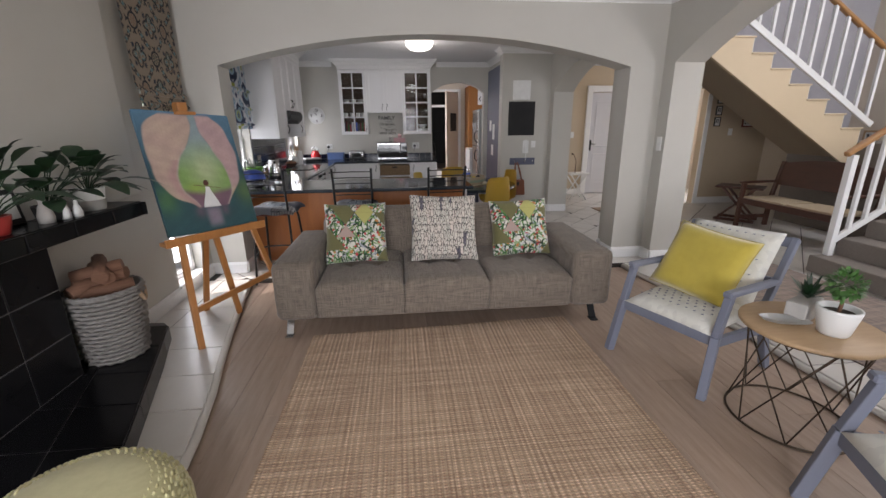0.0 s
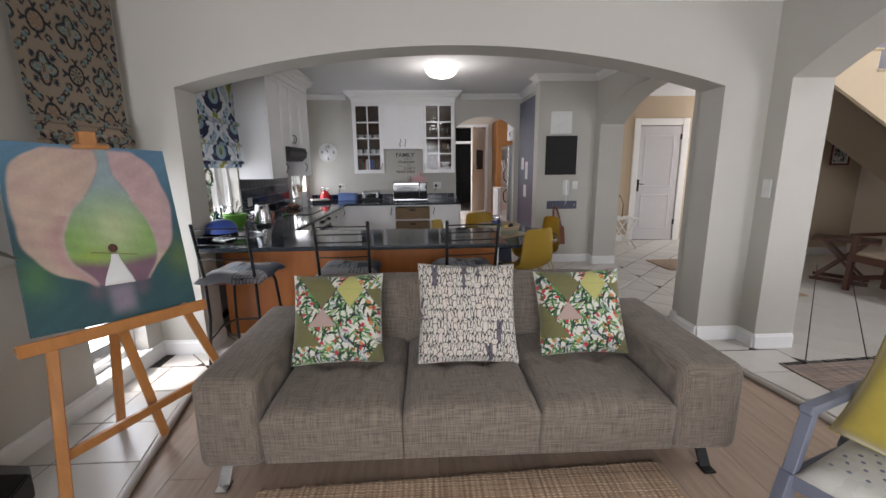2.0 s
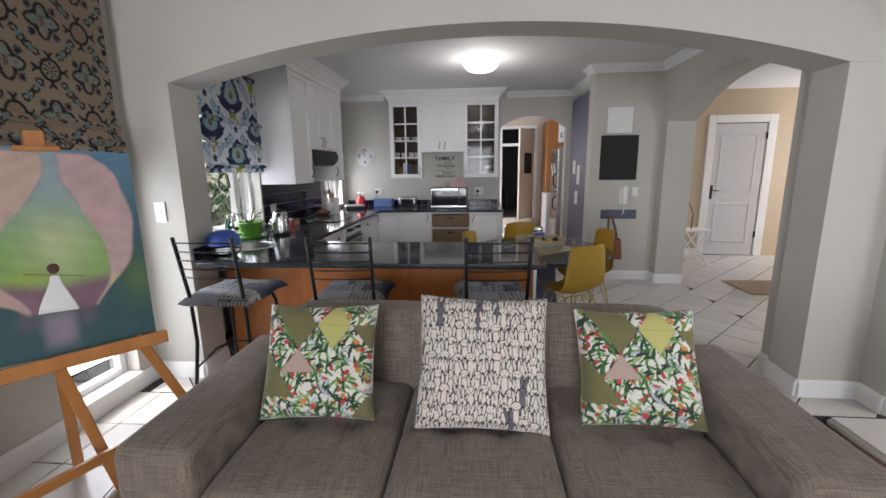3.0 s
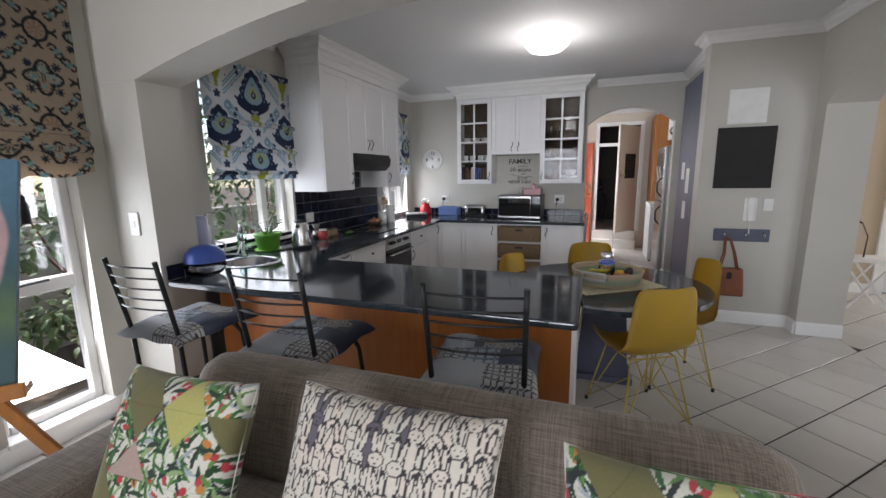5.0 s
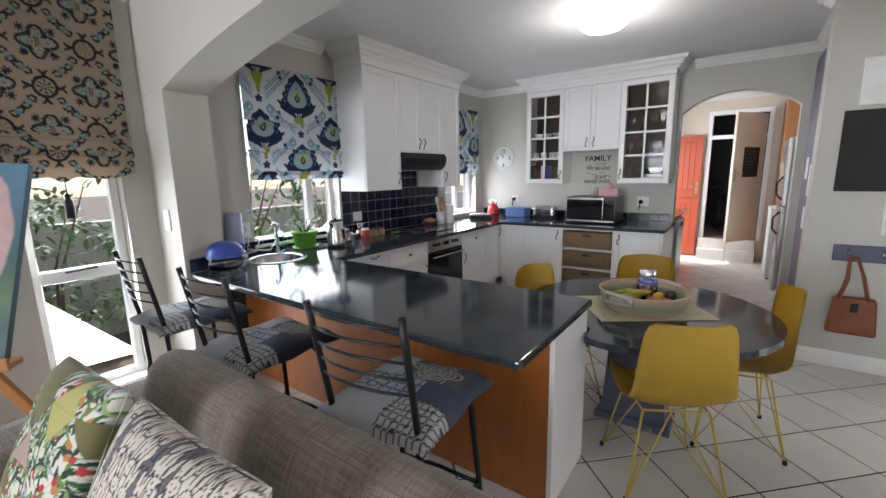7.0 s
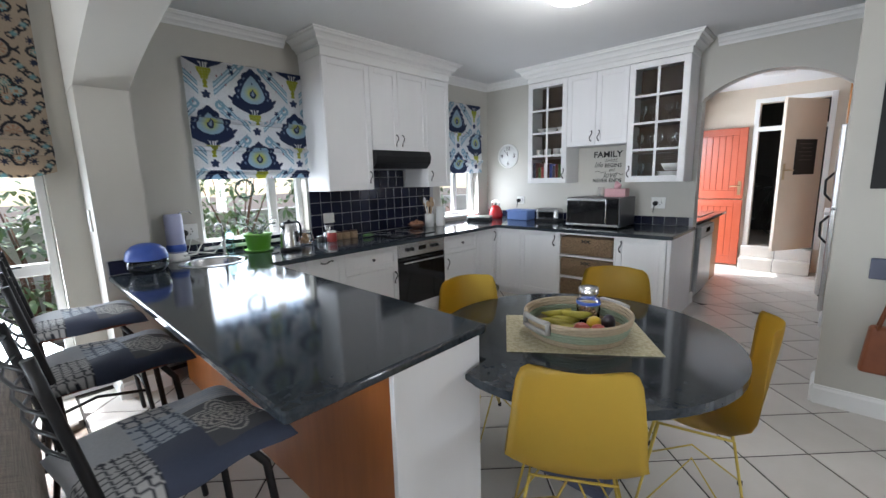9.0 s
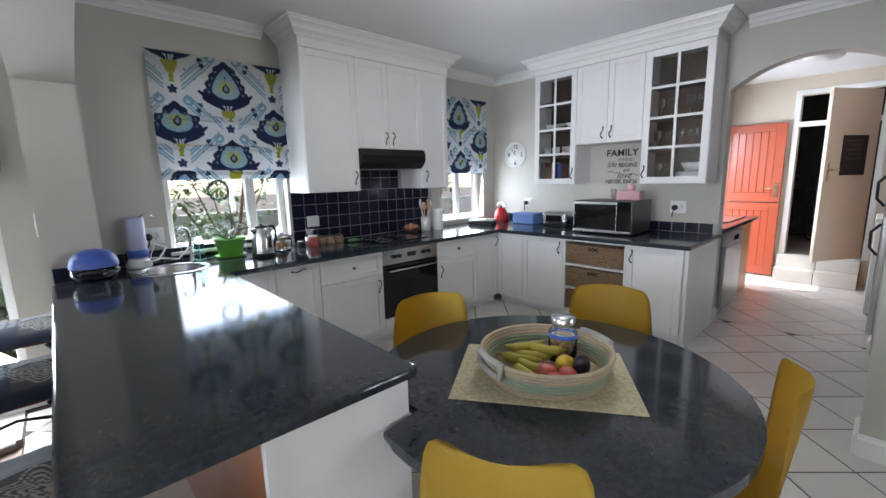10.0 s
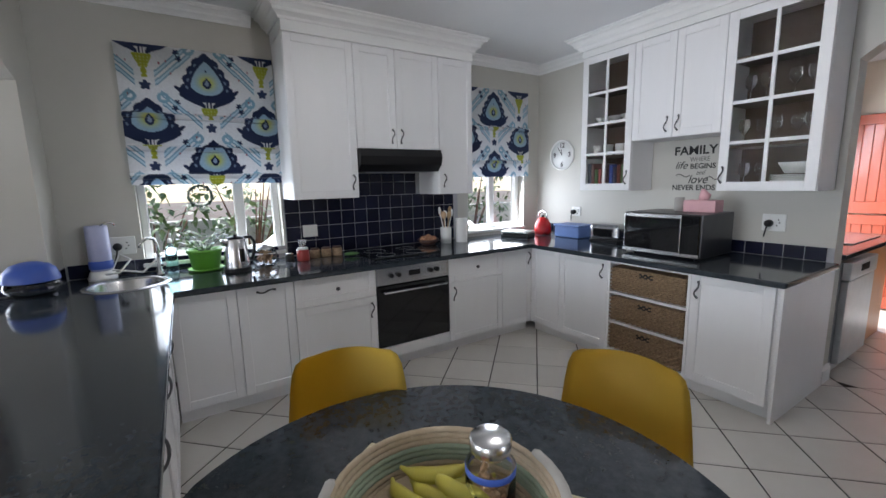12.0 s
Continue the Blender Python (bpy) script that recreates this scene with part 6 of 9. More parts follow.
GOB = lathe([(0, 0), (0.03, 0), (0.03, 0.003), (0.004, 0.008), (0.004, 0.07), (0.03, 0.10), (0.034, 0.14), (0.028, 0.17)], 14)
gm = finish("wine_glass", GOB, M_GLASS)
tagged(gm, "clear stemmed glass in the glazed cabinet", "glass", "glasses in the cabinet")
gm.matrix_world = pose(1.11, 9.80, 1.667)
for x, y, z in ((1.20, 9.84, 1.667), (1.29, 9.80, 1.667), (1.39, 9.83, 1.667), (1.47, 9.79, 1.667), (1.12, 9.82, 1.952), (1.22, 9.79, 1.952), (1.36, 9.82, 1.952), (1.46, 9.8, 1.952), (1.13, 9.8, 1.377), (1.21, 9.84, 1.377)):
    copy_thing(gm, pose(x, y, z))


# round dining table
TCX, TCY, TR_ = 1.83, 6.876, 0.643
t = thing("dining_table", "round black granite dining table on a slate-blue pedestal", "table", pose(TCX, TCY, 0))
# the round slab is notched where it butts against the end of the bar
EX, EY = 1.695 - TCX, 6.40 - TCY
a0, a1 = math.atan2(-math.sqrt(TR_ ** 2 - EX ** 2), EX), math.atan2(EY, -math.sqrt(TR_ ** 2 - EY ** 2)) + 2 * math.pi
cut = [(TR_ * math.cos(a0 + (a1 - a0) * i / 64), TR_ * math.sin(a0 + (a1 - a0) * i / 64)) for i in range(65)] + [(EX, EY)]
part("tabletop", prism(bmesh.new(), cut, 0.712, 0.745, 0.010, 3), M_GRANITE, t)
g = prism(bmesh.new(), [(-0.20, -0.12), (0.20, -0.12), (0.20, 0.12), (-0.20, 0.12)], TILE_Z, TILE_Z + 0.05, 0.006, 1)
part("base", g, M_BLUEGREY, t)
g = bmesh.new()
lo, hi = [(-0.17, -0.09), (0.17, -0.09), (0.17, 0.09), (-0.17, 0.09)], [(-0.13, -0.09), (0.13, -0.09), (0.13, 0.09), (-0.13, 0.09)]
a = [g.verts.new((x, y, TILE_Z + 0.05)) for x, y in lo]
b = [g.verts.new((x, y, 0.712)) for x, y in hi]
for i in range(4):
    g.faces.new((a[i], a[(i + 1) % 4], b[(i + 1) % 4], b[i]))
g.faces.new(b)
part("pedestal", g, M_BLUEGREY, t)


# moulded chair on wire legs: local front is -y, seat centre at 0, 0
def shell_chair(m):
    c = thing("dining_chair", "mustard yellow moulded shell chair on thin wire legs", "chair", m, "chairs round the dining table")
    g = bmesh.new()
    prof = [(-0.22, 0.425, 0.17), (-0.20, 0.448, 0.20), (-0.12, 0.437, 0.222), (0.0, 0.423, 0.228), (0.10, 0.430, 0.226), (0.165, 0.466, 0.220), (0.20, 0.545, 0.212), (0.222, 0.645, 0.202), (0.238, 0.745, 0.192), (0.248, 0.81, 0.182), (0.252, 0.845, 0.168), (0.2535, 0.862, 0.145), (0.254, 0.868, 0.11)]
    n = 14
    rows = []
    for k, (y, z, w) in enumerate(prof):
        row = []
        t = k / (len(prof) - 1)
        for i in range(n + 1):
            u = 2 * i / n - 1
            rise = (0.075 * (1 - t) if t < 0.5 else 0.0) * abs(u) ** 2.6
            fwd = (0.0 if t < 0.4 else -0.055 * math.sin((t - 0.4) / 0.6 * math.pi * 0.75)) * abs(u) ** 2
            drop = -0.004 * abs(u) ** 4 if k == len(prof) - 1 else 0
            row.append(g.verts.new((u * w, y + fwd, z + rise + drop)))
        rows.append(row)
    for a, b in zip(rows, rows[1:]):
        for i in range(n):
            g.faces.new((a[i], a[i + 1], b[i + 1], b[i])).smooth = True
    bmesh.ops.solidify(g, geom=g.faces[:], thickness=0.007)
    part("shell", g, M_YELLOW, c)
    g = bmesh.new()
    tube(g, [(-0.14, -0.13, 0.415), (0.14, -0.13, 0.415), (0.14, 0.12, 0.415), (-0.14, 0.12, 0.415)], 0.006, 6, True)
    part("seat_frame", g, M_YWIRE, c)
    for sx in (-1, 1):
        for sy in (-1, 1):
            g = bmesh.new()
            foot = (sx * 0.215, sy * 0.20 + 0.0, 0.006)
            tube(g, [(sx * 0.14, sy * 0.125, 0.415), foot], 0.0052, 6)
            tube(g, [(sx * 0.02, sy * 0.125, 0.412), foot], 0.0042, 6)
            l = part("leg", g, M_YWIRE, c)
            part("foot_cap", lathe([(0, 0), (0.011, 0), (0.010, 0.022), (0, 0.024)], 10, at=(foot[0], foot[1], 0)), M_BLACK, l, "black rubber foot cap")
    for sx in (-1, 1):
        g = bmesh.new()
        tube(g, [(sx * 0.205, -0.19, 0.03), (sx * 0.05, 0.0, 0.24), (sx * 0.205, 0.19, 0.03)], 0.0042, 6)
        part("brace", g, M_YWIRE, c)
    return c


ch = shell_chair(pose(2.025, 6.435, TILE_Z, 0, 0, -151) @ Matrix.Diagonal((1, 1, 0.98, 1)))
copy_thing(ch, pose(2.29, 7.02, TILE_Z, 0, 0, -78))
copy_thing(ch, pose(1.78, 7.43, TILE_Z, 0, 0, 18))
copy_thing(ch, pose(1.35, 6.84, TILE_Z, 0, 0, 70))


# bar stool: faces +y, seat centre at 0, 0
def bar_stool(m):
    s = thing("bar_stool", "black metal bar stool with a blue patchwork seat pad", "stool", m, "stools at the breakfast bar")
    part("seat", cuboid(-0.195, 0.195, -0.18, 0.215, 0.622, 0.647, 0.012, 2), M_SEATWOOD, s)
    g = bmesh.new()
    n = 84
    rows = []
    for i in range(n + 1):
        row = []
        for j in range(n + 1):
            u, v = 2 * i / n - 1, 2 * j / n - 1
            e = ((1 - u ** 6) * (1 - v ** 6)) ** 0.5
            row.append(g.verts.new((u * 0.245 * (1 - 0.05 * (1 - v * v)), 0.018 + v * 0.245 * (1 - 0.05 * (1 - u * u)), 0.650 + 0.048 * e + 0.006 * math.sin(4 * u + 5 * v) * e - (0.010 + 0.006 * math.sin(7 * u - 6 * v)) * (1 - e))))
        rows.append(row)
    for a, b in zip(rows, rows[1:]):
        for j in range(n):
            g.faces.new((a[j], b[j], b[j + 1], a[j + 1])).smooth = True
    bmesh.ops.solidify(g, geom=g.faces[:], thickness=0.02)
    dye(part("seat_pad", g, M_SEATCLOTH, s, "blue and white printed patchwork pad"), patches)
    for sx in (-1, 1):
        g = bmesh.new()
        tube(g, [(sx * 0.20, -0.235, 0.0), (sx * 0.185, -0.17, 0.40), (sx * 0.185, -0.18, 0.66), (sx * 0.19, -0.235, 0.95), (sx * 0.192, -0.25, 1.03)], 0.0118, 8)
        part("back_post", g, M_BLACK, s)
        g = bmesh.new()
        tube(g, [(sx * 0.17, 0.15, 0.62), (sx * 0.175, 0.19, 0.56), (sx * 0.20, 0.215, 0.25), (sx * 0.205, 0.235, 0.0)], 0.0125, 8)
        part("front_leg", g, M_BLACK, s)
        g = bmesh.new()
        tube(g, [(sx * 0.19, -0.19, 0.25), (sx * 0.185, 0.0, 0.29), (sx * 0.20, 0.21, 0.25)], 0.008, 6)
        part("stretcher", g, M_BLACK, s)
    for k in range(5):
        z = 0.80 + k * 0.05
        y = -0.18 - 0.07 * (z - 0.64) / 0.39
        g = bmesh.new()
        tube(g, [(-0.188, y, z), (-0.09, y - 0.03, z + 0.004), (0.0, y - 0.04, z + 0.006), (0.09, y - 0.03, z + 0.004), (0.188, y, z)], 0.0046, 6)
        part("back_rail", g, M_BLACK, s)
    g = bmesh.new()
    tube(g, [(-0.20, 0.21, 0.25), (0, 0.22, 0.25), (0.20, 0.21, 0.25)], 0.008, 6)
    part("foot_rest", g, M_BLACK, s)
    return s


st = bar_stool(pose(-0.296, 5.375, TILE_Z, 0, 0, -1) @ Matrix.Diagonal((0.92, 1, 1.055, 1)))
copy_thing(st, pose(0.475, 5.38, TILE_Z, 0, 0, 2))
copy_thing(st, pose(1.335, 5.39, TILE_Z, 0, 0, 6))

# placemat, fruit basket and jar on the table
single("placemat", cuboid(-0.305, 0.305, -0.225, 0.225, 0, 0.005, 0.002, 1), M_PLACEMAT, "cream woven placemat on the granite table", "placemat", pose(1.83, 6.855, 0.7455, 0, 0, 34.7))
FB = pose(1.835, 6.865, 0.752) @ Matrix.Scale(1.07, 4)
b = thing("fruit_basket", "round coiled seagrass tray basket holding fruit", "basket", FB)
part("base", lathe([(0, 0.002), (0.19, 0.002), (0.19, 0.010), (0, 0.010)], 40), M_SEAGRASS, b)
for j in range(8):
    g = bmesh.new()
    z, r = 0.008 + j * 0.0115, 0.188 + 0.0035 * j
    tube(g, [((r + 0.0012 * (i % 2)) * math.cos(2 * math.pi * i / 96), (r + 0.0012 * (i % 2)) * math.sin(2 * math.pi * i / 96), z) for i in range(96)], 0.0072, 6, True)
    part("coil", g, M_SEAGREEN if j in (2, 3, 4) else M_SEAGRASS, b)
for a in (math.radians(-112), math.radians(68)):
    g = bmesh.new()
    r = 0.222
    for z in (0.055, 0.095):
        tube(g, [(r * math.cos(a + d), r * math.sin(a + d), z) for d in (-0.32, -0.16, 0, 0.16, 0.32)], 0.011, 6)
    for d in (-0.32, 0.32):
        tube(g, [(r * math.cos(a + d), r * math.sin(a + d), z) for z in (0.05, 0.10)], 0.011, 6)
    part("handle", g, M_STONE, b, "pale bound leather handle")


def banana(m):
    g = bmesh.new()
    pts, tp = [], []
    for i in range(11):
        t = i / 10
        a = -0.75 + 1.5 * t
        pts.append((0.11 * math.sin(a), 0.11 * (1 - math.cos(a)), 0))
        tp.append([0.25, 0.35, 0.75, 0.95, 1, 1, 1, 0.95, 0.8, 0.45, 0.25][i])
    tube(g, pts, 0.018, 7, taper=tp)
    single("banana", g, M_BANANA, "ripe yellow banana in the seagrass basket", "banana", m, "bananas in the basket")


rng = random.Random(5)
for x, y, z, rz in ((-0.09, -0.03, 0.03, 20), (-0.06, 0.02, 0.035, 35), (-0.02, -0.05, 0.03, 5), (-0.07, 0.08, 0.03, 50), (-0.03, 0.05, 0.055, 25), (-0.10, 0.04, 0.05, 60), (-0.02, -0.10, 0.03, -15)):
    banana(FB @ pose(x, y, z, rng.uniform(-30, 10), 0, rz))


def fruit(name, label, r, mat, m, zs=1.0):
    g = bmesh.new()
    bmesh.ops.create_uvsphere(g, u_segments=20, v_segments=12, radius=r)
    for v in g.verts:
        v.co.z *= zs
        v.co.z -= 0.25 * r * math.exp(-(v.co.x ** 2 + v.co.y ** 2) / (0.25 * r) ** 2) * (1 if v.co.z > 0 else -1) * (zs <= 1)
    for f in g.faces:
        f.smooth = True
    single(name, g, mat, label, "fruit", m, "fruit in the basket")


fruit("lemon", "yellow lemon in the seagrass basket", 0.032, M_LEMON, FB @ pose(0.075, 0.0, 0.052, 60, 0, 20), 1.25)
fruit("tomato", "ripe red tomato in the seagrass basket", 0.034, M_TOMATO, FB @ pose(0.06, -0.085, 0.048), 0.9)
fruit("tomato", "ripe red tomato in the seagrass basket", 0.032, M_TOMATO, FB @ pose(0.115, -0.055, 0.046), 0.9)
fruit("tomato", "ripe red tomato in the seagrass basket", 0.030, M_TOMATO, FB @ pose(0.10, -0.105, 0.042), 0.9)
fruit("aubergine", "small black aubergine in the seagrass basket", 0.028, M_FRUITBLACK, FB @ pose(0.125, 0.01, 0.06, 20, 20, 0), 1.7)
j = thing("nut_jar", "glass jar of walnuts with a tin lid", "jar", FB @ pose(0.0, 0.108, 0.012))
p = part("jar", lathe([(0, 0), (0.046, 0), (0.05, 0.006), (0.05, 0.105), (0.036, 0.125), (0.036, 0.142), (0.034, 0.142), (0.034, 0.124), (0.047, 0.104), (0.047, 0.006), (0, 0.004)], 28), M_GLASS, j)
p.visible_shadow = False
part("lid", lathe([(0.041, 0.135), (0.042, 0.158), (0.038, 0.162), (0, 0.162)], 28), M_CHROME, j, "silver tin lid")
g = bmesh.new()
for i in range(60):
    a, r = rng.uniform(0, 6.28), 0.036 * math.sqrt(rng.random())
    bmesh.ops.create_icosphere(g, subdivisions=1, radius=rng.uniform(0.007, 0.011), matrix=pose(r * math.cos(a), r * math.sin(a), 0.014 + 0.052 * rng.random()))
tagged(part("nuts", g, M_WALNUT, j), kind="stuff")
part("label", lathe([(0.0495, 0.088), (0.0508, 0.089), (0.0508, 0.102), (0.0495, 0.103)], 28), M_BLUEP, j, "blue printed paper band")

# ceiling lamp
lamp = thing("ceiling_light", "round opal glass ceiling light switched on", "ceiling light", pose(1.27, 7.87, CEIL))
part("backplate", lathe([(0, -0.001), (0.15, -0.001), (0.15, -0.02), (0, -0.02)], 36), M_WHITE, lamp)
part("diffuser", lathe([(0.20, -0.022), (0.205, -0.032), (0.192, -0.078), (0.14, -0.124), (0.06, -0.146), (0, -0.15)], 40), glow("opal_glass_lit", (1.0, 0.95, 0.86), 2.0), lamp)
# added point light in the air below the diffuser, boosts the ceiling light
bulb = new("lamp_fill", bpy.data.lights.new("lamp_fill", "POINT"))
bulb.data.energy, bulb.data.color, bulb.data.shadow_soft_size = 8.5, (1.0, 0.95, 0.88), 0.12
bulb.location = (1.27, 7.87, CEIL - 0.36)


# writing
def lettering(name, body, size, m, mat, parent, bold=0.0, width=None, shear=0.0):
    cu = bpy.data.curves.new(name, "FONT")
    cu.body, cu.size, cu.extrude, cu.offset, cu.shear = body, size, 0.0008, bold, shear
    cu.align_x, cu.align_y = "CENTER", "CENTER"
    cu.resolution_u = 3
    tmp = new(name, cu)
    dg = bpy.context.evaluated_depsgraph_get()
    me = bpy.data.meshes.new_from_object(tmp.evaluated_get(dg))
    bpy.data.objects.remove(tmp)
    if width:
        xs = [v.co.x for v in me.vertices]
        k = width / (max(xs) - min(xs))
        for v in me.vertices:
            v.co.x *= k
    me.materials.clear()
    me.materials.append(mat)
    ob = new(name, me)
    ob.matrix_world = m
    ob.parent = parent
    return ob


UP = lambda x, z, y=10.018: pose(x, y, z, 90)
decal = thing("wall_decal", "dark lettered decal on the kitchen wall", "decal")
lettering("lettering", "FAMILY", 0.095, UP(0.69, 1.67), M_INK_DARK, decal, 0.002, 0.33)
lettering("lettering", "WHERE", 0.05, UP(0.73, 1.60), M_TILEJOINT, decal, 0.0, 0.15)
lettering("lettering", "life", 0.085, UP(0.585, 1.555), M_INK_DARK, decal, 0.0, 0.10, 0.35)
lettering("lettering", "BEGINS", 0.058, UP(0.755, 1.545), M_INK_DARK, decal, 0.001, 0.19)
lettering("lettering", "and", 0.05, UP(0.74, 1.495), M_INK_DARK, decal, 0.0, 0.07, 0.35)
lettering("lettering", "love", 0.10, UP(0.72, 1.44), M_INK_DARK, decal, 0.0, 0.15, 0.35)
lettering("lettering", "NEVER ENDS", 0.06, UP(0.69, 1.375), M_INK_DARK, decal, 0.001, 0.33)
g = bmesh.new()
tube(g, [(0.55 + 0.012 * i, 10.017, 1.475 + 0.012 * math.sin(i * 0.7)) for i in range(10)], 0.003, 5)
tube(g, [(0.79 + 0.012 * i, 10.017, 1.45 + 0.012 * math.sin(i * 0.9)) for i in range(8)], 0.003, 5)
part("flourish", g, M_INK_DARK, decal)

# clock
ck = thing("wall_clock", "round white wall clock with grey numerals", "clock", pose(-0.675, 10.019, 1.725, 90))
part("rim", lathe([(0.150, 0), (0.160, 0.005), (0.160, 0.022), (0.150, 0.028), (0.144, 0.022), (0.144, 0.0)], 48), M_SWITCH, ck)
part("face", lathe([(0, 0.012), (0.146, 0.012), (0.146, 0.002), (0, 0.002)], 48), M_PAPER, ck)
for body, x, y in (("12", 0, 0.10), ("3", 0.10, 0), ("6", 0, -0.10), ("9", -0.10, 0)):
    lettering("numeral", body, 0.07, pose(x, y, 0.0135), M_TILEJOINT, ck, 0.002)
for a, l, w in ((100, 0.06, 0.008), (125, 0.10, 0.005)):
    g = bmesh.new()
    beam(g, (0, 0, 0.016), (l * math.cos(radians(a)), l * math.sin(radians(a)), 0.016), w, 0.002, 0)
    part("clock_hand", g, M_INK_DARK, ck)


# things on the worktops
Z0 = 0.8925
k = thing("kettle", "brushed steel electric kettle with a black handle", "kettle", pose(-0.66, 6.78, Z0, 0, 0, 20))
part("base", lathe([(0, 0), (0.085, 0), (0.085, 0.018), (0.075, 0.022), (0, 0.022)], 32), M_BLACK, k)
part("body", lathe([(0, 0.022), (0.082, 0.022), (0.083, 0.03), (0.076, 0.12), (0.062, 0.215), (0.058, 0.225), (0, 0.228)], 36), M_CHROME, k)
part("lid", lathe([(0.056, 0.226), (0.05, 0.236), (0.012, 0.24), (0.012, 0.252), (0, 0.254)], 28), M_BLACK, k)
g = bmesh.new()
tube(g, [(-0.005, 0.062, 0.225), (0, 0.105, 0.225), (0, 0.13, 0.19), (0, 0.125, 0.12), (0, 0.10, 0.06)], 0.011, 8)
part("handle", g, M_BLACK, k)
g = bmesh.new()
tube(g, [(0, -0.055, 0.19), (0, -0.085, 0.215), (0, -0.098, 0.222)], 0.02, 8, taper=[1, 0.7, 0.45])
part("spout", g, M_CHROME, k)
part("gauge", cuboid(0.068, 0.083, -0.016, 0.016, 0.07, 0.16, 0.006, 2), M_DARKGLASS, k, "dark water gauge")
# green pot plant
p = thing("house_plant", "sparse potted plant in a lime green pot by the window", "plant", pose(-0.86, 6.60, Z0))
part("pot", lathe(pot_profile(0.085, 0.105, 0.145), 32), M_GREENPOT, p)
part("rim", lathe([(0.104, 0.125), (0.115, 0.128), (0.115, 0.15), (0.103, 0.15)], 32), M_GREENPOT, p)
part("saucer", lathe([(0, -0.0), (0.10, 0.0), (0.115, 0.015), (0.11, 0.016), (0, 0.006)], 28), M_GREENPOT, p)
rng = random.Random(21)
for i in range(14):
    a = i * 2.4
    tip = Vector((math.cos(a) * 0.10, math.sin(a) * 0.16, 0.15 + rng.uniform(0.03, 0.13)))
    g = bmesh.new()
    tube(g, [(0, 0, 0.11), tip * 0.6 + Vector((0, 0, 0.08)), tip], 0.003, 5)
    for q in range(3):
        leaf_mesh(g, tip * (0.75 + 0.12 * q) + Vector((0, 0, 0.02)), (math.cos(a + q), math.sin(a + q), 0.3), 0.05, 0.022, 0.3)
    part("stem", g, M_LEAF, p)
# water filter, tap, bottle, bowl with blue lid
w = thing("water_filter", "lilac countertop water filter on a white foot", "water filter", pose(-0.93, 6.02, Z0) @ Matrix.Diagonal((1, 1, 1.22, 1)))
part("foot", lathe([(0, 0), (0.075, 0), (0.078, 0.012), (0.062, 0.045), (0, 0.05)], 28), M_SWITCH, w)
part("cartridge", lathe([(0, 0.05), (0.055, 0.05), (0.06, 0.06), (0.06, 0.27), (0.057, 0.285), (0, 0.288)], 28), M_LILACP, w)
part("collar", lathe([(0.061, 0.06), (0.064, 0.062), (0.064, 0.10), (0.061, 0.102)], 28), M_BLUEP, w)
g = bmesh.new()
tube(g, [(0.03, 0.02, 0.28), (0.05, 0.05, 0.30), (0.07, 0.09, 0.30), (0.075, 0.105, 0.285)], 0.005, 6)
part("spout", g, M_CHROME, w)
g = bmesh.new()
tube(g, [(0.06, 0.02, 0.03), (0.10, 0.10, 0.04), (0.06, 0.16, 0.10), (0.02, 0.10, 0.13), (0.05, 0.06, 0.05), (0.10, 0.22, 0.03), (0.06, 0.34, 0.12)], 0.006, 6)
part("hose", g, M_SWITCH, w)
t = thing("tap", "chrome swan-neck tap behind the sink", "tap", pose(-0.86, 6.33, Z0))
g = lathe([(0, 0), (0.025, 0), (0.025, 0.01), (0.014, 0.02), (0.014, 0.12), (0, 0.12)], 16)
tube(g, [(0, 0, 0.10), (0, 0, 0.20), (0.01, -0.015, 0.245), (0.04, -0.05, 0.255), (0.075, -0.085, 0.23), (0.08, -0.09, 0.20)], 0.010, 8)
part("spout", g, M_CHROME, t)
g = bmesh.new()
tube(g, [(0.0, 0.0, 0.06), (0.05, 0.03, 0.075)], 0.006, 6)
tube(g, [(0.035, 0.02, 0.068), (0.06, 0.035, 0.078)], 0.011, 8)
part("lever", g, M_CHROME, t)
b = thing("soap_bottle", "teal liquid soap bottle beside the tap", "bottle", pose(-0.94, 6.40, Z0))
part("bottle", lathe([(0, 0), (0.035, 0), (0.037, 0.005), (0.037, 0.15), (0.02, 0.18), (0.012, 0.185), (0.012, 0.20), (0, 0.20)], 20), M_TEAL, b)
part("cap", lathe([(0, 0.20), (0.014, 0.20), (0.013, 0.23), (0, 0.232)], 14), M_SWITCH, b)
b = thing("lidded_bowl", "clear round bowl under a domed blue lid", "bowl", pose(-0.595, 5.765, Z0))
p = part("bowl", lathe([(0, 0), (0.07, 0), (0.10, 0.02), (0.122, 0.06), (0.112, 0.10), (0.108, 0.10), (0.117, 0.06), (0.095, 0.024), (0, 0.006)], 36), M_GLASS, b)
p.visible_shadow = False
part("lid", lathe([(0.120, 0.094), (0.119, 0.112), (0.108, 0.15), (0.08, 0.18), (0.04, 0.194), (0, 0.198)], 36), M_BLUEP, b, "domed blue plastic lid")
# wreath hung in the window
g = bmesh.new()
rng = random.Random(6)
for i in range(170):
    a = rng.uniform(0, 6.283)
    q = Vector((rng.uniform(-0.012, 0.012), 0.075 * math.cos(a), 0.075 * math.sin(a)))
    leaf_mesh(g, q, (rng.uniform(-1, 1), rng.uniform(-1, 1), rng.uniform(-1, 1)), 0.026, 0.012, 0.1)
tube(g, [(0, 0.075 * math.cos(i / 16 * math.pi), 0.075 * math.sin(i / 16 * math.pi)) for i in range(32)], 0.008, 6, True)
tube(g, [(0, 0, 0.075), (-0.03, 0, 0.13)], 0.002, 4)
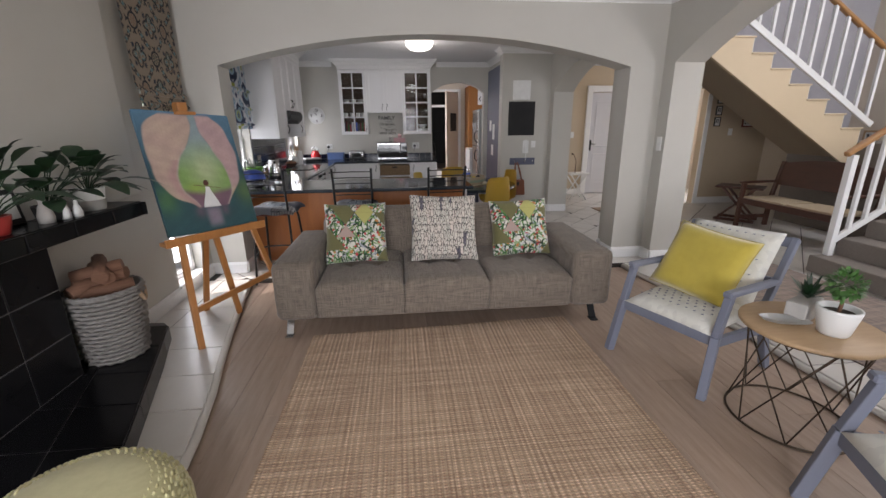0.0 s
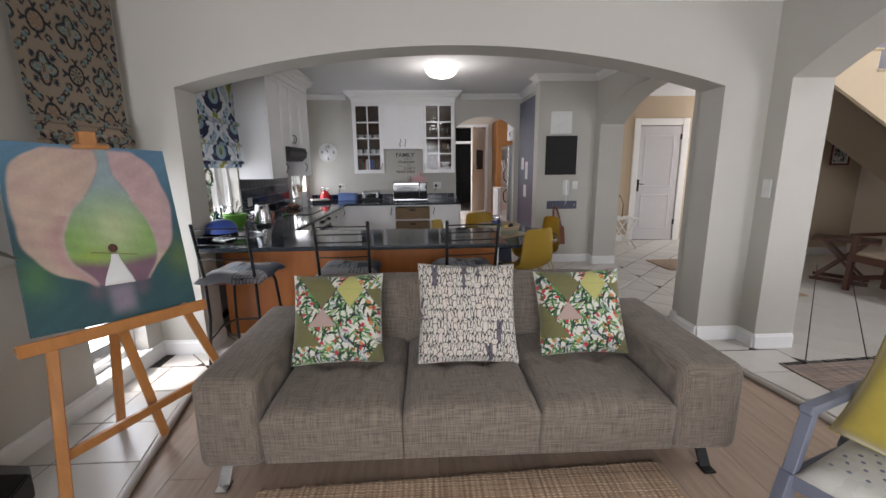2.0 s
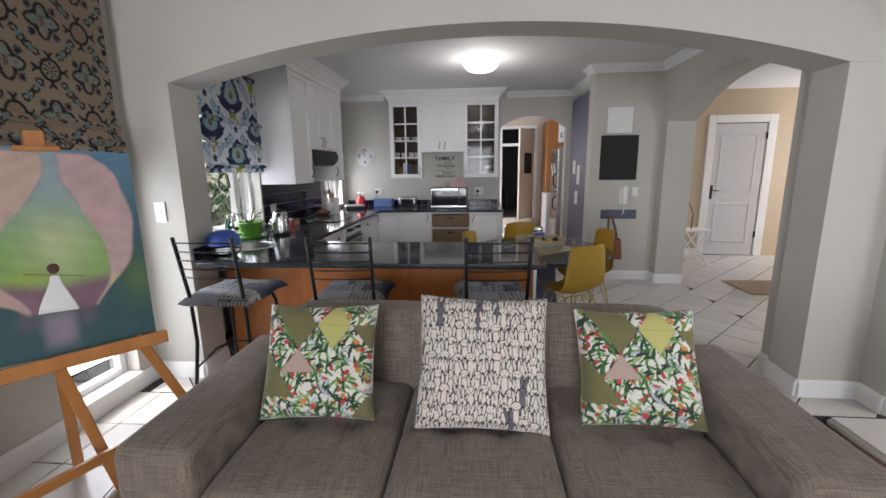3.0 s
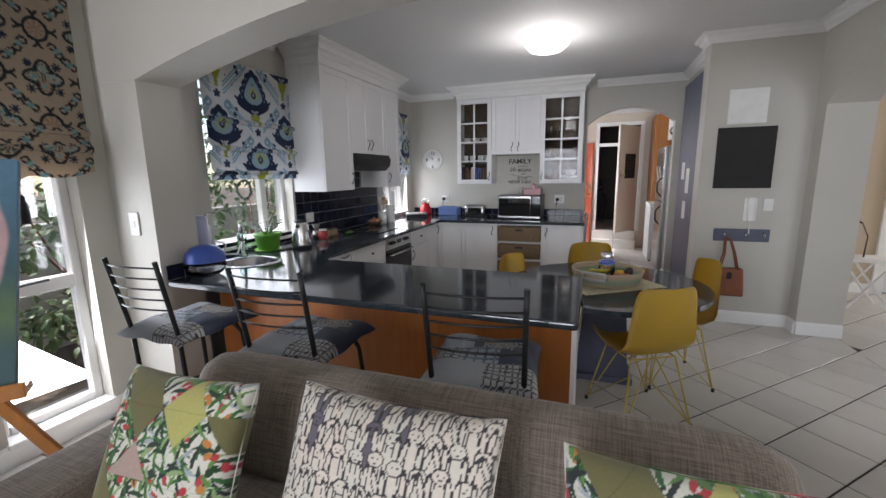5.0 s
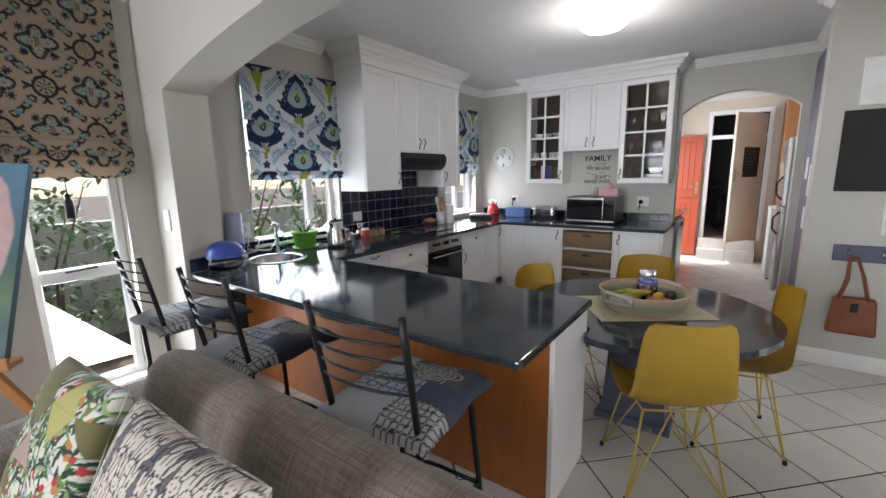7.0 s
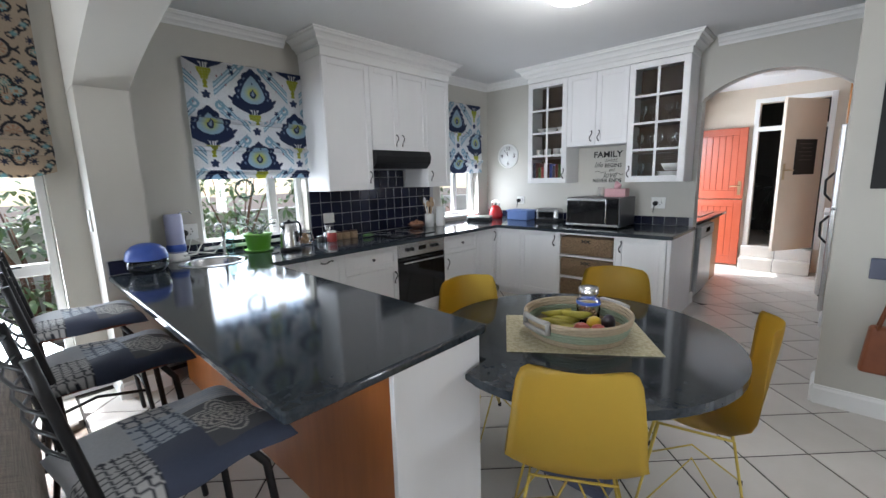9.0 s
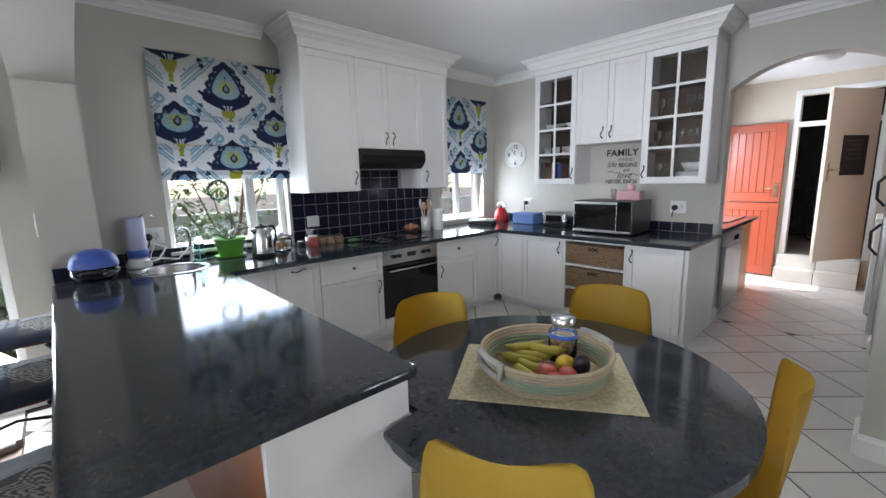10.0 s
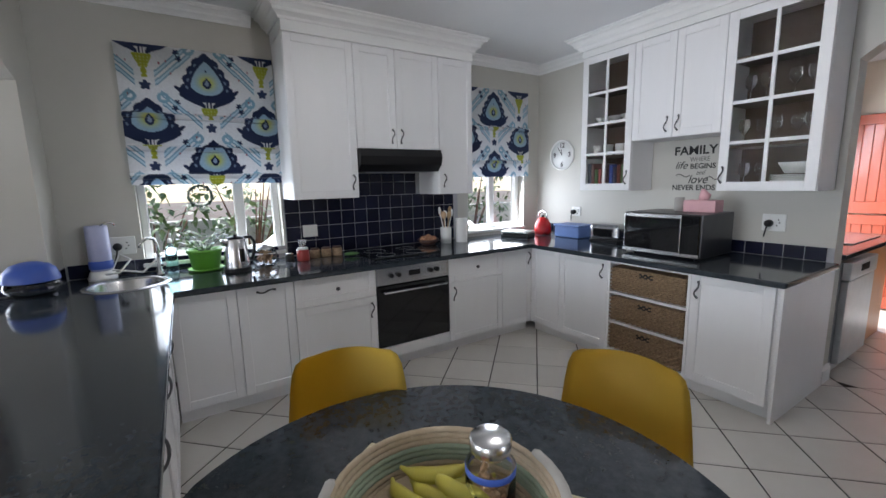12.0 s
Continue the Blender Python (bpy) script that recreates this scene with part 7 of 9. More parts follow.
single("wreath", g, M_LEAF, "small green leaf wreath hung in the window", "wreath", pose(X_OUT - 0.045, 6.62, 1.405))


def jar(x, y, r, h, mat, lid, label, name="jar"):
    j = thing(name, label, "jar", pose(x, y, Z0))
    p = part("jar", lathe([(0, 0), (r, 0), (r * 1.03, 0.006), (r * 1.03, h * 0.75), (r * 0.85, h * 0.85), (0, h * 0.85)], 22), mat, j)
    part("lid", lathe([(0, h * 1.0), (r * 0.8, h), (r * 0.88, h * 0.97), (r * 0.88, h * 0.84), (0, h * 0.84)], 22), lid, j)
    return j


j = thing("rusk_jar", "glass jar of rusks with a steel lid", "jar", pose(-0.80, 6.98, Z0))
p = part("jar", lathe([(0, 0), (0.07, 0), (0.085, 0.03), (0.082, 0.09), (0.06, 0.115), (0.056, 0.115), (0.078, 0.088), (0.08, 0.032), (0.066, 0.006), (0, 0.005)], 28), M_GLASS, j)
p.visible_shadow = False
part("lid", lathe([(0.062, 0.114), (0.06, 0.128), (0.02, 0.138), (0.018, 0.15), (0, 0.152)], 28), M_CHROME, j)
g = bmesh.new()
for i in range(26):
    a, r = rng.uniform(0, 6.28), 0.055 * math.sqrt(rng.random())
    bmesh.ops.create_icosphere(g, subdivisions=1, radius=rng.uniform(0.012, 0.018), matrix=pose(r * math.cos(a), r * math.sin(a), 0.02 + 0.055 * rng.random()))
tagged(part("rusks", g, M_WALNUT, j), kind="stuff")
jar(-0.83, 7.16, 0.032, 0.06, M_INK_DARK, M_CHROME, "small dark spice jar by the window")
jar(-0.78, 7.25, 0.045, 0.10, M_CORAL, M_POT, "pink and white sugar jar on the worktop")
for y in (7.36, 7.45, 7.54):
    jar(-0.85, y, 0.04, 0.075, M_RATTAN, M_DARKWOOD, "small brown spice jar on the worktop")
g = bmesh.new()
for i in range(5):
    tube(g, [(0, 0.006 * i, 0.06), (0.01 * (i - 2), 0.012 * i, 0.15)], 0.004, 5)
lathe([(0, 0), (0.028, 0), (0.03, 0.08), (0.026, 0.08), (0, 0.01)], 16, g)
single("spoon_cup", g, M_CHROME, "small cup of teaspoons on the worktop", "cup", pose(-0.87, 7.25, Z0))
g = bmesh.new()
tube(g, [(0, 0, 0.02), (0.03, 0.05, 0.025), (0.02, 0.11, 0.02)], 0.016, 7, taper=[0.6, 1, 0.4])
single("avocado", g, M_LEAF2, "green fruit lying on the worktop", "fruit", pose(-0.72, 7.56, Z0))
e = thing("egg_bowl", "dark bowl of brown eggs on the worktop", "bowl", pose(-0.86, 8.42, Z0))
part("bowl", lathe([(0, 0), (0.06, 0), (0.105, 0.05), (0.10, 0.05), (0.055, 0.008), (0, 0.008)], 28), M_DARKWOOD, e)
for i in range(9):
    a = i * 0.785
    r = 0.055 if i < 8 else 0
    g = bmesh.new()
    bmesh.ops.create_uvsphere(g, u_segments=12, v_segments=8, radius=0.022, matrix=pose(r * math.cos(a), r * math.sin(a), 0.055 + (0.02 if i == 8 else 0)) @ Matrix.Diagonal((1, 1.25, 1, 1)))
    for f in g.faces:
        f.smooth = True
    part("egg", g, M_EGGS, e)
u = thing("utensil_jar", "white jar of wooden and plastic cooking utensils", "jar", pose(-0.83, 8.60, Z0))
part("jar", lathe([(0, 0), (0.05, 0), (0.052, 0.15), (0.046, 0.15), (0.044, 0.01), (0, 0.01)], 24), M_POT, u)
for i in range(7):
    a = i * 0.9
    d = Vector((math.cos(a) * 0.06, math.sin(a) * 0.06, 0.27 + 0.02 * (i % 3)))
    g = bmesh.new()
    tube(g, [(0, 0, 0.02), d], 0.005, 6)
    bmesh.ops.create_uvsphere(g, u_segments=10, v_segments=6, radius=0.026, matrix=Matrix.Translation(d) @ Matrix.Rotation(a, 4, "Z") @ Matrix.Diagonal((0.35, 1, 1.4, 1)))
    part("utensil", g, M_POT if i % 2 else M_OAK, u)
single("paper_roll", lathe([(0, 0), (0.055, 0), (0.056, 0.003), (0.056, 0.225), (0.02, 0.228), (0.018, 0.20), (0, 0.20)], 28), M_PAPER, "upright white paper towel roll", "paper roll", pose(-0.80, 8.76, Z0))
w = thing("waffle_iron", "flat black waffle iron on the corner worktop", "appliance", pose(-0.72, 9.42, Z0, 0, 0, 25))
part("base", cuboid(-0.15, 0.15, -0.11, 0.11, 0.0, 0.035, 0.012, 2), M_BLACK, w)
part("lid", cuboid(-0.15, 0.15, -0.11, 0.11, 0.04, 0.062, 0.012, 2), M_SILVERPL, w)
r = thing("red_kettle", "red enamelled kettle in the kitchen corner", "kettle", pose(-0.72, 9.78, Z0))
part("body", lathe([(0, 0), (0.085, 0), (0.092, 0.03), (0.085, 0.10), (0.055, 0.16), (0.03, 0.175), (0, 0.18)], 28), M_RED, r)
part("knob", lathe([(0, 0.178), (0.014, 0.18), (0.016, 0.20), (0, 0.205)], 14), M_BLACK, r)
g = bmesh.new()
tube(g, [(0.05, 0, 0.15), (0.06, 0, 0.22), (0.0, 0, 0.25), (-0.06, 0, 0.22), (-0.05, 0, 0.15)], 0.009, 8)
part("handle", g, M_CHROME, r)
b = thing("storage_box", "pale blue lidded plastic box on the worktop", "box", pose(-0.33, 9.80, Z0))
part("box", cuboid(-0.15, 0.15, -0.10, 0.10, 0.0, 0.11, 0.012, 2), M_BLUEBOX, b)
part("lid", cuboid(-0.16, 0.16, -0.11, 0.11, 0.108, 0.13, 0.008, 2), M_BLUEBOX, b)
t = thing("toaster", "rounded steel toaster beside the microwave", "toaster", pose(0.08, 9.80, Z0))
part("body", cuboid(-0.155, 0.155, -0.085, 0.085, 0.01, 0.165, 0.04, 4), M_CHROME, t)
part("base", cuboid(-0.15, 0.15, -0.08, 0.08, 0.0, 0.02, 0.004, 1), M_BLACK, t)
part("window", cuboid(-0.10, 0.10, -0.088, -0.083, 0.05, 0.12, 0.002, 1), M_DARKGLASS, t)
mw = thing("microwave", "steel microwave oven with a black glass door", "microwave", pose(0.80, 9.62, Z0))
part("body", cuboid(-0.30, 0.27, -0.20, 0.25, 0.012, 0.315, 0.008, 2), M_HANDLE, mw)
f = part("door", cuboid(-0.295, 0.14, -0.222, -0.199, 0.02, 0.31, 0.006, 2), M_CHROME, mw)
part("door_glass", cuboid(-0.285, 0.135, -0.226, -0.221, 0.045, 0.285, 0.004, 1), M_DARKGLASS, f)
part("control_panel", cuboid(0.142, 0.265, -0.222, -0.199, 0.02, 0.31, 0.006, 2), M_DARKGLASS, mw)
part("lower_trim", cuboid(-0.297, 0.267, -0.226, -0.223, 0.02, 0.042, 0.001, 1), M_CHROME, mw)
for sx in (-0.24, 0.22):
    for sy in (-0.15, 0.2):
        part("foot", lathe([(0, 0), (0.015, 0), (0.015, 0.013), (0, 0.013)], 10, at=(sx, sy, 0)), M_BLACK, mw)
b = thing("tissue_box", "pink tissue box with a tissue, on the microwave", "tissue box", pose(0.93, 9.70, Z0 + 0.316))
part("box", cuboid(-0.11, 0.11, -0.06, 0.06, 0.0, 0.085, 0.002, 1), M_PINK, b)
g = bmesh.new()
tube(g, [(0, 0, 0.08), (0.01, 0.005, 0.12), (-0.01, 0, 0.165)], 0.04, 7, taper=[0.8, 1, 0.25])
part("tissue", g, M_PINK, b)
single("candle", lathe([(0, 0), (0.034, 0), (0.034, 0.10), (0.028, 0.102), (0, 0.098)], 20), M_STONE, "short grey candle on the microwave", "candle", pose(0.76, 9.70, Z0 + 0.316))


# sockets and switches
def plate(m, w, h, label, plug=False, name="socket"):
    s = thing(name, label, "socket" if name == "socket" else "switch", m)
    part("plate", cuboid(-w / 2, w / 2, -0.010, 0.0, -h / 2, h / 2, 0.004, 2), M_SWITCH, s)
    if name == "socket":
        for x, z in ((-0.025, -0.01), (0.02, -0.02), (0.035, 0.0), (0.028, 0.02)):
            part("pin_hole", turn(lathe([(0, 0), (0.005, 0), (0.005, 0.003), (0, 0.003)], 10), pose(x, -0.0095, z, 90)), M_TILEJOINT, s)
        if plug:
            g = lathe([(0, 0), (0.026, 0), (0.024, 0.03), (0.012, 0.04), (0, 0.042)], 16)
            turn(g, pose(-0.025, -0.01, -0.005, 90))
            tube(g, [(-0.025, -0.045, -0.01), (-0.03, -0.05, -0.05), (-0.045, -0.03, -0.10)], 0.005, 6)
            part("plug", g, M_BLACK, s, "black three-pin plug")
    else:
        part("rocker", cuboid(-0.012, 0.012, -0.014, -0.009, -0.02, 0.02, 0.002, 1), M_SWITCH, s)
    return s


plate(pose(X_OUT + 0.001, 6.13, 1.09, 0, 0, 90), 0.15, 0.12, "white double wall socket with a black plug", True)
plate(pose(X_OUT + 0.012, 7.38, 1.09, 0, 0, 90), 0.12, 0.10, "white wall switch plate on the navy tiles", False, "light_switch")
plate(pose(-0.47, 10.019, 1.13), 0.11, 0.10, "white wall socket with a black plug", True)
plate(pose(1.26, 10.019, 1.13), 0.14, 0.12, "white wall socket with a black plug", True)
plate(pose(-0.865, 5.549, 1.24), 0.08, 0.14, "white wall switch beside the wide arch", False, "light_switch")
plate(pose(3.619, 5.45, 1.30, 0, 0, -90), 0.08, 0.14, "white wall switch beside the stair arch", False, "light_switch")

# navy wall tiles
sp = thing("splashback", "navy glazed wall tiles above the worktop", "tiles", None, "", "structure")
part("joint_bed", cuboid(X_OUT, X_OUT + 0.006, 7.185, 8.88, 0.893, 1.362), M_JOINTW, sp)
part("joint_bed", cuboid(X_OUT, X_OUT + 0.006, 7.69, 8.44, 1.362, 1.74), M_JOINTW, sp)
part("joint_bed", cuboid(X_OUT + 0.001, X_OUT + 0.006, 5.83, 7.18, 0.893, 0.985), M_JOINTW, sp)
part("joint_bed", cuboid(-1.03, 1.60, 10.014, 10.0195, 0.893, 0.985), M_JOINTW, sp)
part("joint_bed", cuboid(-1.03, -0.70, 5.8205, 5.826, 0.893, 0.985), M_JOINTW, sp)
NT = 0.117         # pitch of the wall tiles


def navy_tile(half_width, half_height):
    me = bpy.data.meshes.new("tile")
    g = cuboid(-0.003, 0.003, -half_width, half_width, -half_height, half_height, 0.002, 1)
    g.to_mesh(me)
    g.free()
    me.materials.append(M_NAVY)
    return me


square, strip = navy_tile(NT / 2 - 0.0025, NT / 2 - 0.0025), navy_tile(NT / 2 - 0.0025, 0.045)
for i in range(14):
    for j in range(4):
        piece("tile", square, sp, (X_OUT + 0.008, 7.248 + i * NT, 0.952 + j * NT))
for i in range(6):
    for j in range(3):
        piece("tile", square, sp, (X_OUT + 0.008, 7.756 + i * NT, 1.42 + j * NT))
for i in range(11):
    piece("tile", strip, sp, (X_OUT + 0.008, 5.892 + i * NT, 0.939))
for i in range(22):
    piece("tile", strip, sp, (-0.95 + i * NT, 10.011, 0.939), radians(90))
for i in range(2):
    piece("tile", strip, sp, (-0.93 + i * NT, 5.829, 0.939), radians(90))
part("joint_bed", cuboid(-0.699, -0.694, 5.57, 5.818, 0.893, 0.985), M_JOINTW, sp)
for i in range(2):
    piece("tile", strip, sp, (-0.692, 5.633 + i * NT, 0.939))

# wall with the blackboard
bb = thing("blackboard", "plain black chalkboard on the greige wall", "blackboard", pose(2.99, 8.389, 1.61))
part("board", cuboid(-0.225, 0.225, -0.012, 0.0, -0.272, 0.272, 0.002, 1), M_BOARD, bb)
bb = thing("fuse_box", "flat white fuse box cover on the wall", "fuse box", pose(2.975, 8.389, 2.055))
part("cover", cuboid(-0.148, 0.148, -0.018, 0.0, -0.145, 0.155, 0.004, 1), M_SWITCH, bb)
ip = thing("intercom", "white intercom handset on the wall", "intercom", pose(3.08, 8.389, 1.14))
part("cradle", cuboid(-0.05, 0.05, -0.02, 0, -0.10, 0.11, 0.008, 2), M_SWITCH, ip)
part("handset", cuboid(-0.028, 0.028, -0.055, -0.022, -0.10, 0.12, 0.012, 3), M_POT, ip)
g = bmesh.new()
tube(g, [(0.006 * math.cos(i * 1.6), -0.035 + 0.006 * math.sin(i * 1.6), -0.10 - i * 0.0035) for i in range(34)], 0.0028, 5)
part("cord", g, M_SWITCH, ip)
plate(pose(3.215, 8.389, 1.19), 0.075, 0.11, "white wall switch beside the intercom", False, "light_switch")
cr = thing("coat_rack", "slate-blue board with metal hooks on the wall", "coat rack", pose(3.03, 8.389, 0.905))
part("board", cuboid(-0.22, 0.22, -0.018, 0, -0.058, 0.058, 0.004, 1), M_BLUEGREY, cr)
for x in (-0.14, 0.03, 0.17):
    g = bmesh.new()
    tube(g, [(x, -0.016, 0.03), (x, -0.03, 0.0), (x, -0.055, -0.01), (x, -0.06, 0.02)], 0.006, 6)
    part("hook", g, M_CHROME, cr)
hb = thing("handbag", "tan leather handbag hanging from the coat rack", "handbag", pose(2.95, 8.33, 0.33))
g = cuboid(-0.135, 0.135, -0.035, 0.035, 0.0, 0.27, 0.02, 3)
for v in g.verts:
    v.co.x *= 1.0 - 0.18 * (v.co.z / 0.27)
part("body", g, M_LEATHER, hb)
part("clasp", cuboid(-0.02, 0.02, -0.045, -0.033, 0.17, 0.235, 0.005, 1), M_INK_DARK, hb, "dark clasp")
for y in (-0.03, 0.03):
    g = bmesh.new()
    tube(g, [(-0.08, y, 0.25), (-0.05, y, 0.40), (-0.055, y * 0.6 - 0.01, 0.55), (-0.02, y * 0.6 - 0.01, 0.56), (0.03, y, 0.42), (0.07, y, 0.25)], 0.007, 6)
    part("strap", g, M_LEATHER, hb)
# slate-blue cupboard door in the recess
setting("wall_recess", cuboid(2.78, 2.95, 8.60, 10.02, -0.1, 2.9), M_WALL, "greige plastered wall beside the recess", "wall")
cd = thing("cupboard_door", "slate-blue tall cupboard door with pinned papers", "cupboard door", pose(2.725, 8.62, 0))
part("leaf", cuboid(0, 0.04, 0, 1.30, TILE_Z + 0.02, 2.52, 0.004, 1), M_BLUEGREY, cd)
part("return", cuboid(0.04, 0.053, 0.0, 0.03, TILE_Z + 0.02, 2.52, 0.003, 1), M_BLUEGREY, cd)
for y, z, h in ((0.62, 1.25, 0.28), (0.90, 1.40, 0.2), (0.70, 0.95, 0.2)):
    part("paper", cuboid(-0.003, -0.0005, y, y + 0.17, z, z + h), M_PAPER, cd)

# cornices and skirtings
cor = setting("trim_cornice_kitchen", cornice([(X_OUT, 5.82), (3.31, 5.82), (3.31, 5.96), (3.47, 5.96), (3.47, 8.39), (2.65, 8.39), (2.65, 8.60), (2.78, 8.60), (2.78, 10.02), (1.70, 10.02)], CEIL, 0.085), M_WHITE, "white moulded kitchen cornice", "cornice")
setting("trim_cornice_back", cornice([(-0.31, 10.02), (X_OUT, 10.02), (X_OUT, 8.93)], CEIL, 0.085), M_WHITE, "white moulded kitchen cornice", "cornice")
setting("trim_cornice_window", cornice([(X_OUT, 7.06), (X_OUT, 5.82)], CEIL, 0.085), M_WHITE, "white moulded kitchen cornice", "cornice")
setting("trim_cornice_living", cornice([(X_OUT, 4.31), (X_OUT, -1.7), (3.62, -1.7), (3.62, 5.55), (X_OUT, 5.55), (X_OUT, 4.31)], CEIL, 0.085), M_WHITE, "white moulded living room cornice", "cornice")
for p0, q0 in (((3.62, 5.55), (3.27, 5.55)), ((3.62, 5.37), (3.62, 5.55)), ((3.93, 5.37), (3.62, 5.37)), ((3.27, 5.55), (3.27, 5.82)), ((3.31, 5.82), (3.31, 5.96)), ((3.31, 5.96), (3.47, 5.96)),
               ((3.47, 8.39), (2.65, 8.39)), ((3.47, 8.22), (3.47, 8.39)), ((3.80, 8.22), (3.47, 8.22)), ((X_OUT, 5.55), (X_OUT, 4.18)), ((-0.70, 5.55), (X_OUT, 5.55)),
               ((-0.70, 5.82), (-0.70, 5.55)), ((1.60, 10.17), (1.60, 10.02)), ((2.65, 8.39), (2.65, 8.60)), ((2.66, 10.02), (2.66, 10.17))):
    # the board stands on the room side of its line
    setting("baseboard", skirting(p0, q0, TILE_Z, 0.115), M_WHITE, "white painted skirting board", "skirting")
for x0, x1 in ((X_OUT + 0.01, -0.70), (3.27, 3.61)):
    setting("trim", cuboid(x0, x1, 5.5465, 5.551, 2.046, 2.054), M_WALL, "shallow plaster line at the arch spring", "trim")

# hall: walls, door, small table, mat
setting("wall_hall_west", cuboid(3.62, 3.80, 8.60, 10.1, -0.1, 2.9), M_WARM, "sand-coloured hall wall", "wall")
setting("wall_hall_north", wall("x", 3.62, 6.30, 9.97, 10.15, -0.1, 2.9, [(4.93, 5.70, -0.1, 2.15, 0)]), M_WARM, "sand-coloured hall wall with a white door", "wall")
setting("wall_hall_turn", wall("x", 5.75, 7.68, 8.54, 8.68, -0.1, 2.9, [(5.80, 6.42, -0.1, 2.10, 0)]), M_WARM, "sand-coloured wall with a doorway", "wall")
setting("wall_stair_east", cuboid(7.68, 7.85, -1.7, 10.1, -0.1, 5.4), M_WALLS, "cream stairwell wall", "wall")
g = bmesh.new()
side = [[g.verts.new((x, y, z)) for x, z in ((3.93, 2.88), (6.75, 1.15), (7.68, 1.15), (7.68, 5.4), (3.93, 5.4))] for y in (7.108, 7.20)]
g.faces.new(side[0])
g.faces.new(list(reversed(side[1])))
for i in range(5):
    g.faces.new((side[0][(i + 1) % 5], side[0][i], side[1][i], side[1][(i + 1) % 5]))
setting("wall_stair_north", g, M_LILAC, "grey-lilac stairwell wall above the flight", "wall")
setting("wall_hall_far", cuboid(5.0, 7.68, 10.3, 10.4, -0.1, 2.9), M_WALLS, "cream wall of the room beyond the doorway", "wall")
setting("ceiling_hall", cuboid(3.80, 7.7, 7.205, 10.4, CEIL - 0.05, CEIL + 0.1), M_CEIL, "white hall ceiling", "ceiling")
setting("ceiling_stairwell", cuboid(3.62, 7.85, -1.9, 7.2, 5.30, 5.42), M_CEIL, "white stairwell ceiling", "ceiling")
setting("wall_stair_west", cuboid(3.70, 3.93, -1.9, 7.2, 2.9, 5.4), M_LILAC, "grey-lilac upper stairwell wall", "wall")
setting("wall_stair_south", cuboid(3.9, 7.85, -1.92, -1.72, 2.9, 5.4), M_LILAC, "grey-lilac upper stairwell wall", "wall")
dr = thing("door_1", "white two-panel hall door standing ajar, in a white frame", "door", pose(4.93, 9.965, TILE_Z), "", "structure")
for x0, x1, z0, z1 in ((-0.11, 0.0, 0, 2.22), (0.77, 0.90, 0, 2.22), (0.0, 0.77, 2.10, 2.22)):
    part("door_frame", cuboid(x0, x1, -0.022, 0.02, z0, z1, 0.006, 1), M_WHITE, dr)
g = cuboid(0.012, 0.758, -0.012, 0.028, 0.01, 2.09, 0.003, 1)
lf = part("leaf", g, M_DOORW, dr)
lf.matrix_local = pose(0.758, 0, 0) @ pose(0, 0, 0, 0, 0, -4) @ pose(-0.758, 0, 0)
for z0, z1 in ((0.22, 0.86), (1.0, 1.92)):
    g = bmesh.new()
    for a, b, c, d in ((0.12, 0.145, z0, z1), (0.625, 0.65, z0, z1), (0.145, 0.625, z0, z0 + 0.025), (0.145, 0.625, z1 - 0.025, z1)):
        box(g, a, b, -0.019, -0.011, c, d, 0.004, 1)
    part("panel_moulding", g, M_DOORW, lf)
for z in (0.30, 1.85):
    part("hinge", cuboid(0.745, 0.775, -0.03, -0.013, z, z + 0.10, 0.004, 1), M_BLACK, dr)
g = bmesh.new()
box(g, 0.035, 0.075, -0.018, -0.011, 0.92, 1.14, 0.004, 1)
tube(g, [(0.055, -0.015, 1.06), (0.055, -0.055, 1.06), (0.15, -0.055, 1.055)], 0.009, 7)
part("door_handle", g, M_BLACK, lf)
plate(pose(4.55, 9.969, 1.30), 0.08, 0.12, "white wall switch in the hall", False, "light_switch")
ft = thing("folding_table", "small white folding tray table in the hall", "table", pose(4.45, 9.35, TILE_Z))
part("tray", cuboid(-0.20, 0.20, -0.17, 0.17, 0.50, 0.53, 0.006, 1), M_WHITE, ft)
for y in (-0.14, 0.14):
    for s in (-1, 1):
        g = bmesh.new()
        beam(g, (s * 0.18, y, 0), (-s * 0.16, y, 0.50), 0.022, 0.022)
        part("leg", g, M_WHITE, ft)
single("orchid_stem", tube(bmesh.new(), [(0, 0, 0), (0.01, 0.0, 0.22), (-0.05, 0, 0.36), (-0.09, 0, 0.37)], 0.008, 6, taper=[1, 0.8, 0.8, 2.6]), M_DARKWOOD, "dark twig ornament on the folding table", "ornament", pose(4.42, 9.36, TILE_Z + 0.53))
single("mat", cuboid(4.35, 5.6, 7.75, 8.35, TILE_Z, TILE_Z + 0.012, 0.004, 1), M_MAT, "sand-coloured coir mat on the hall tiles", "mat")
single("mat", cuboid(4.2, 5.2, 6.55, 7.15, TILE_Z, TILE_Z + 0.012, 0.004, 1), M_MAT, "sand-coloured coir mat on the hall tiles", "mat")
dh = thing("door_2", "open doorway with a white frame", "doorway", None, "", "structure")
for x0, x1, z0, z1 in ((6.42, 6.50, TILE_Z, 2.18), (5.80, 6.42, 2.10, 2.18)):
    part("door_frame", cuboid(x0, x1, 8.52, 8.545, z0, z1, 0.005, 1), M_WHITE, dh)


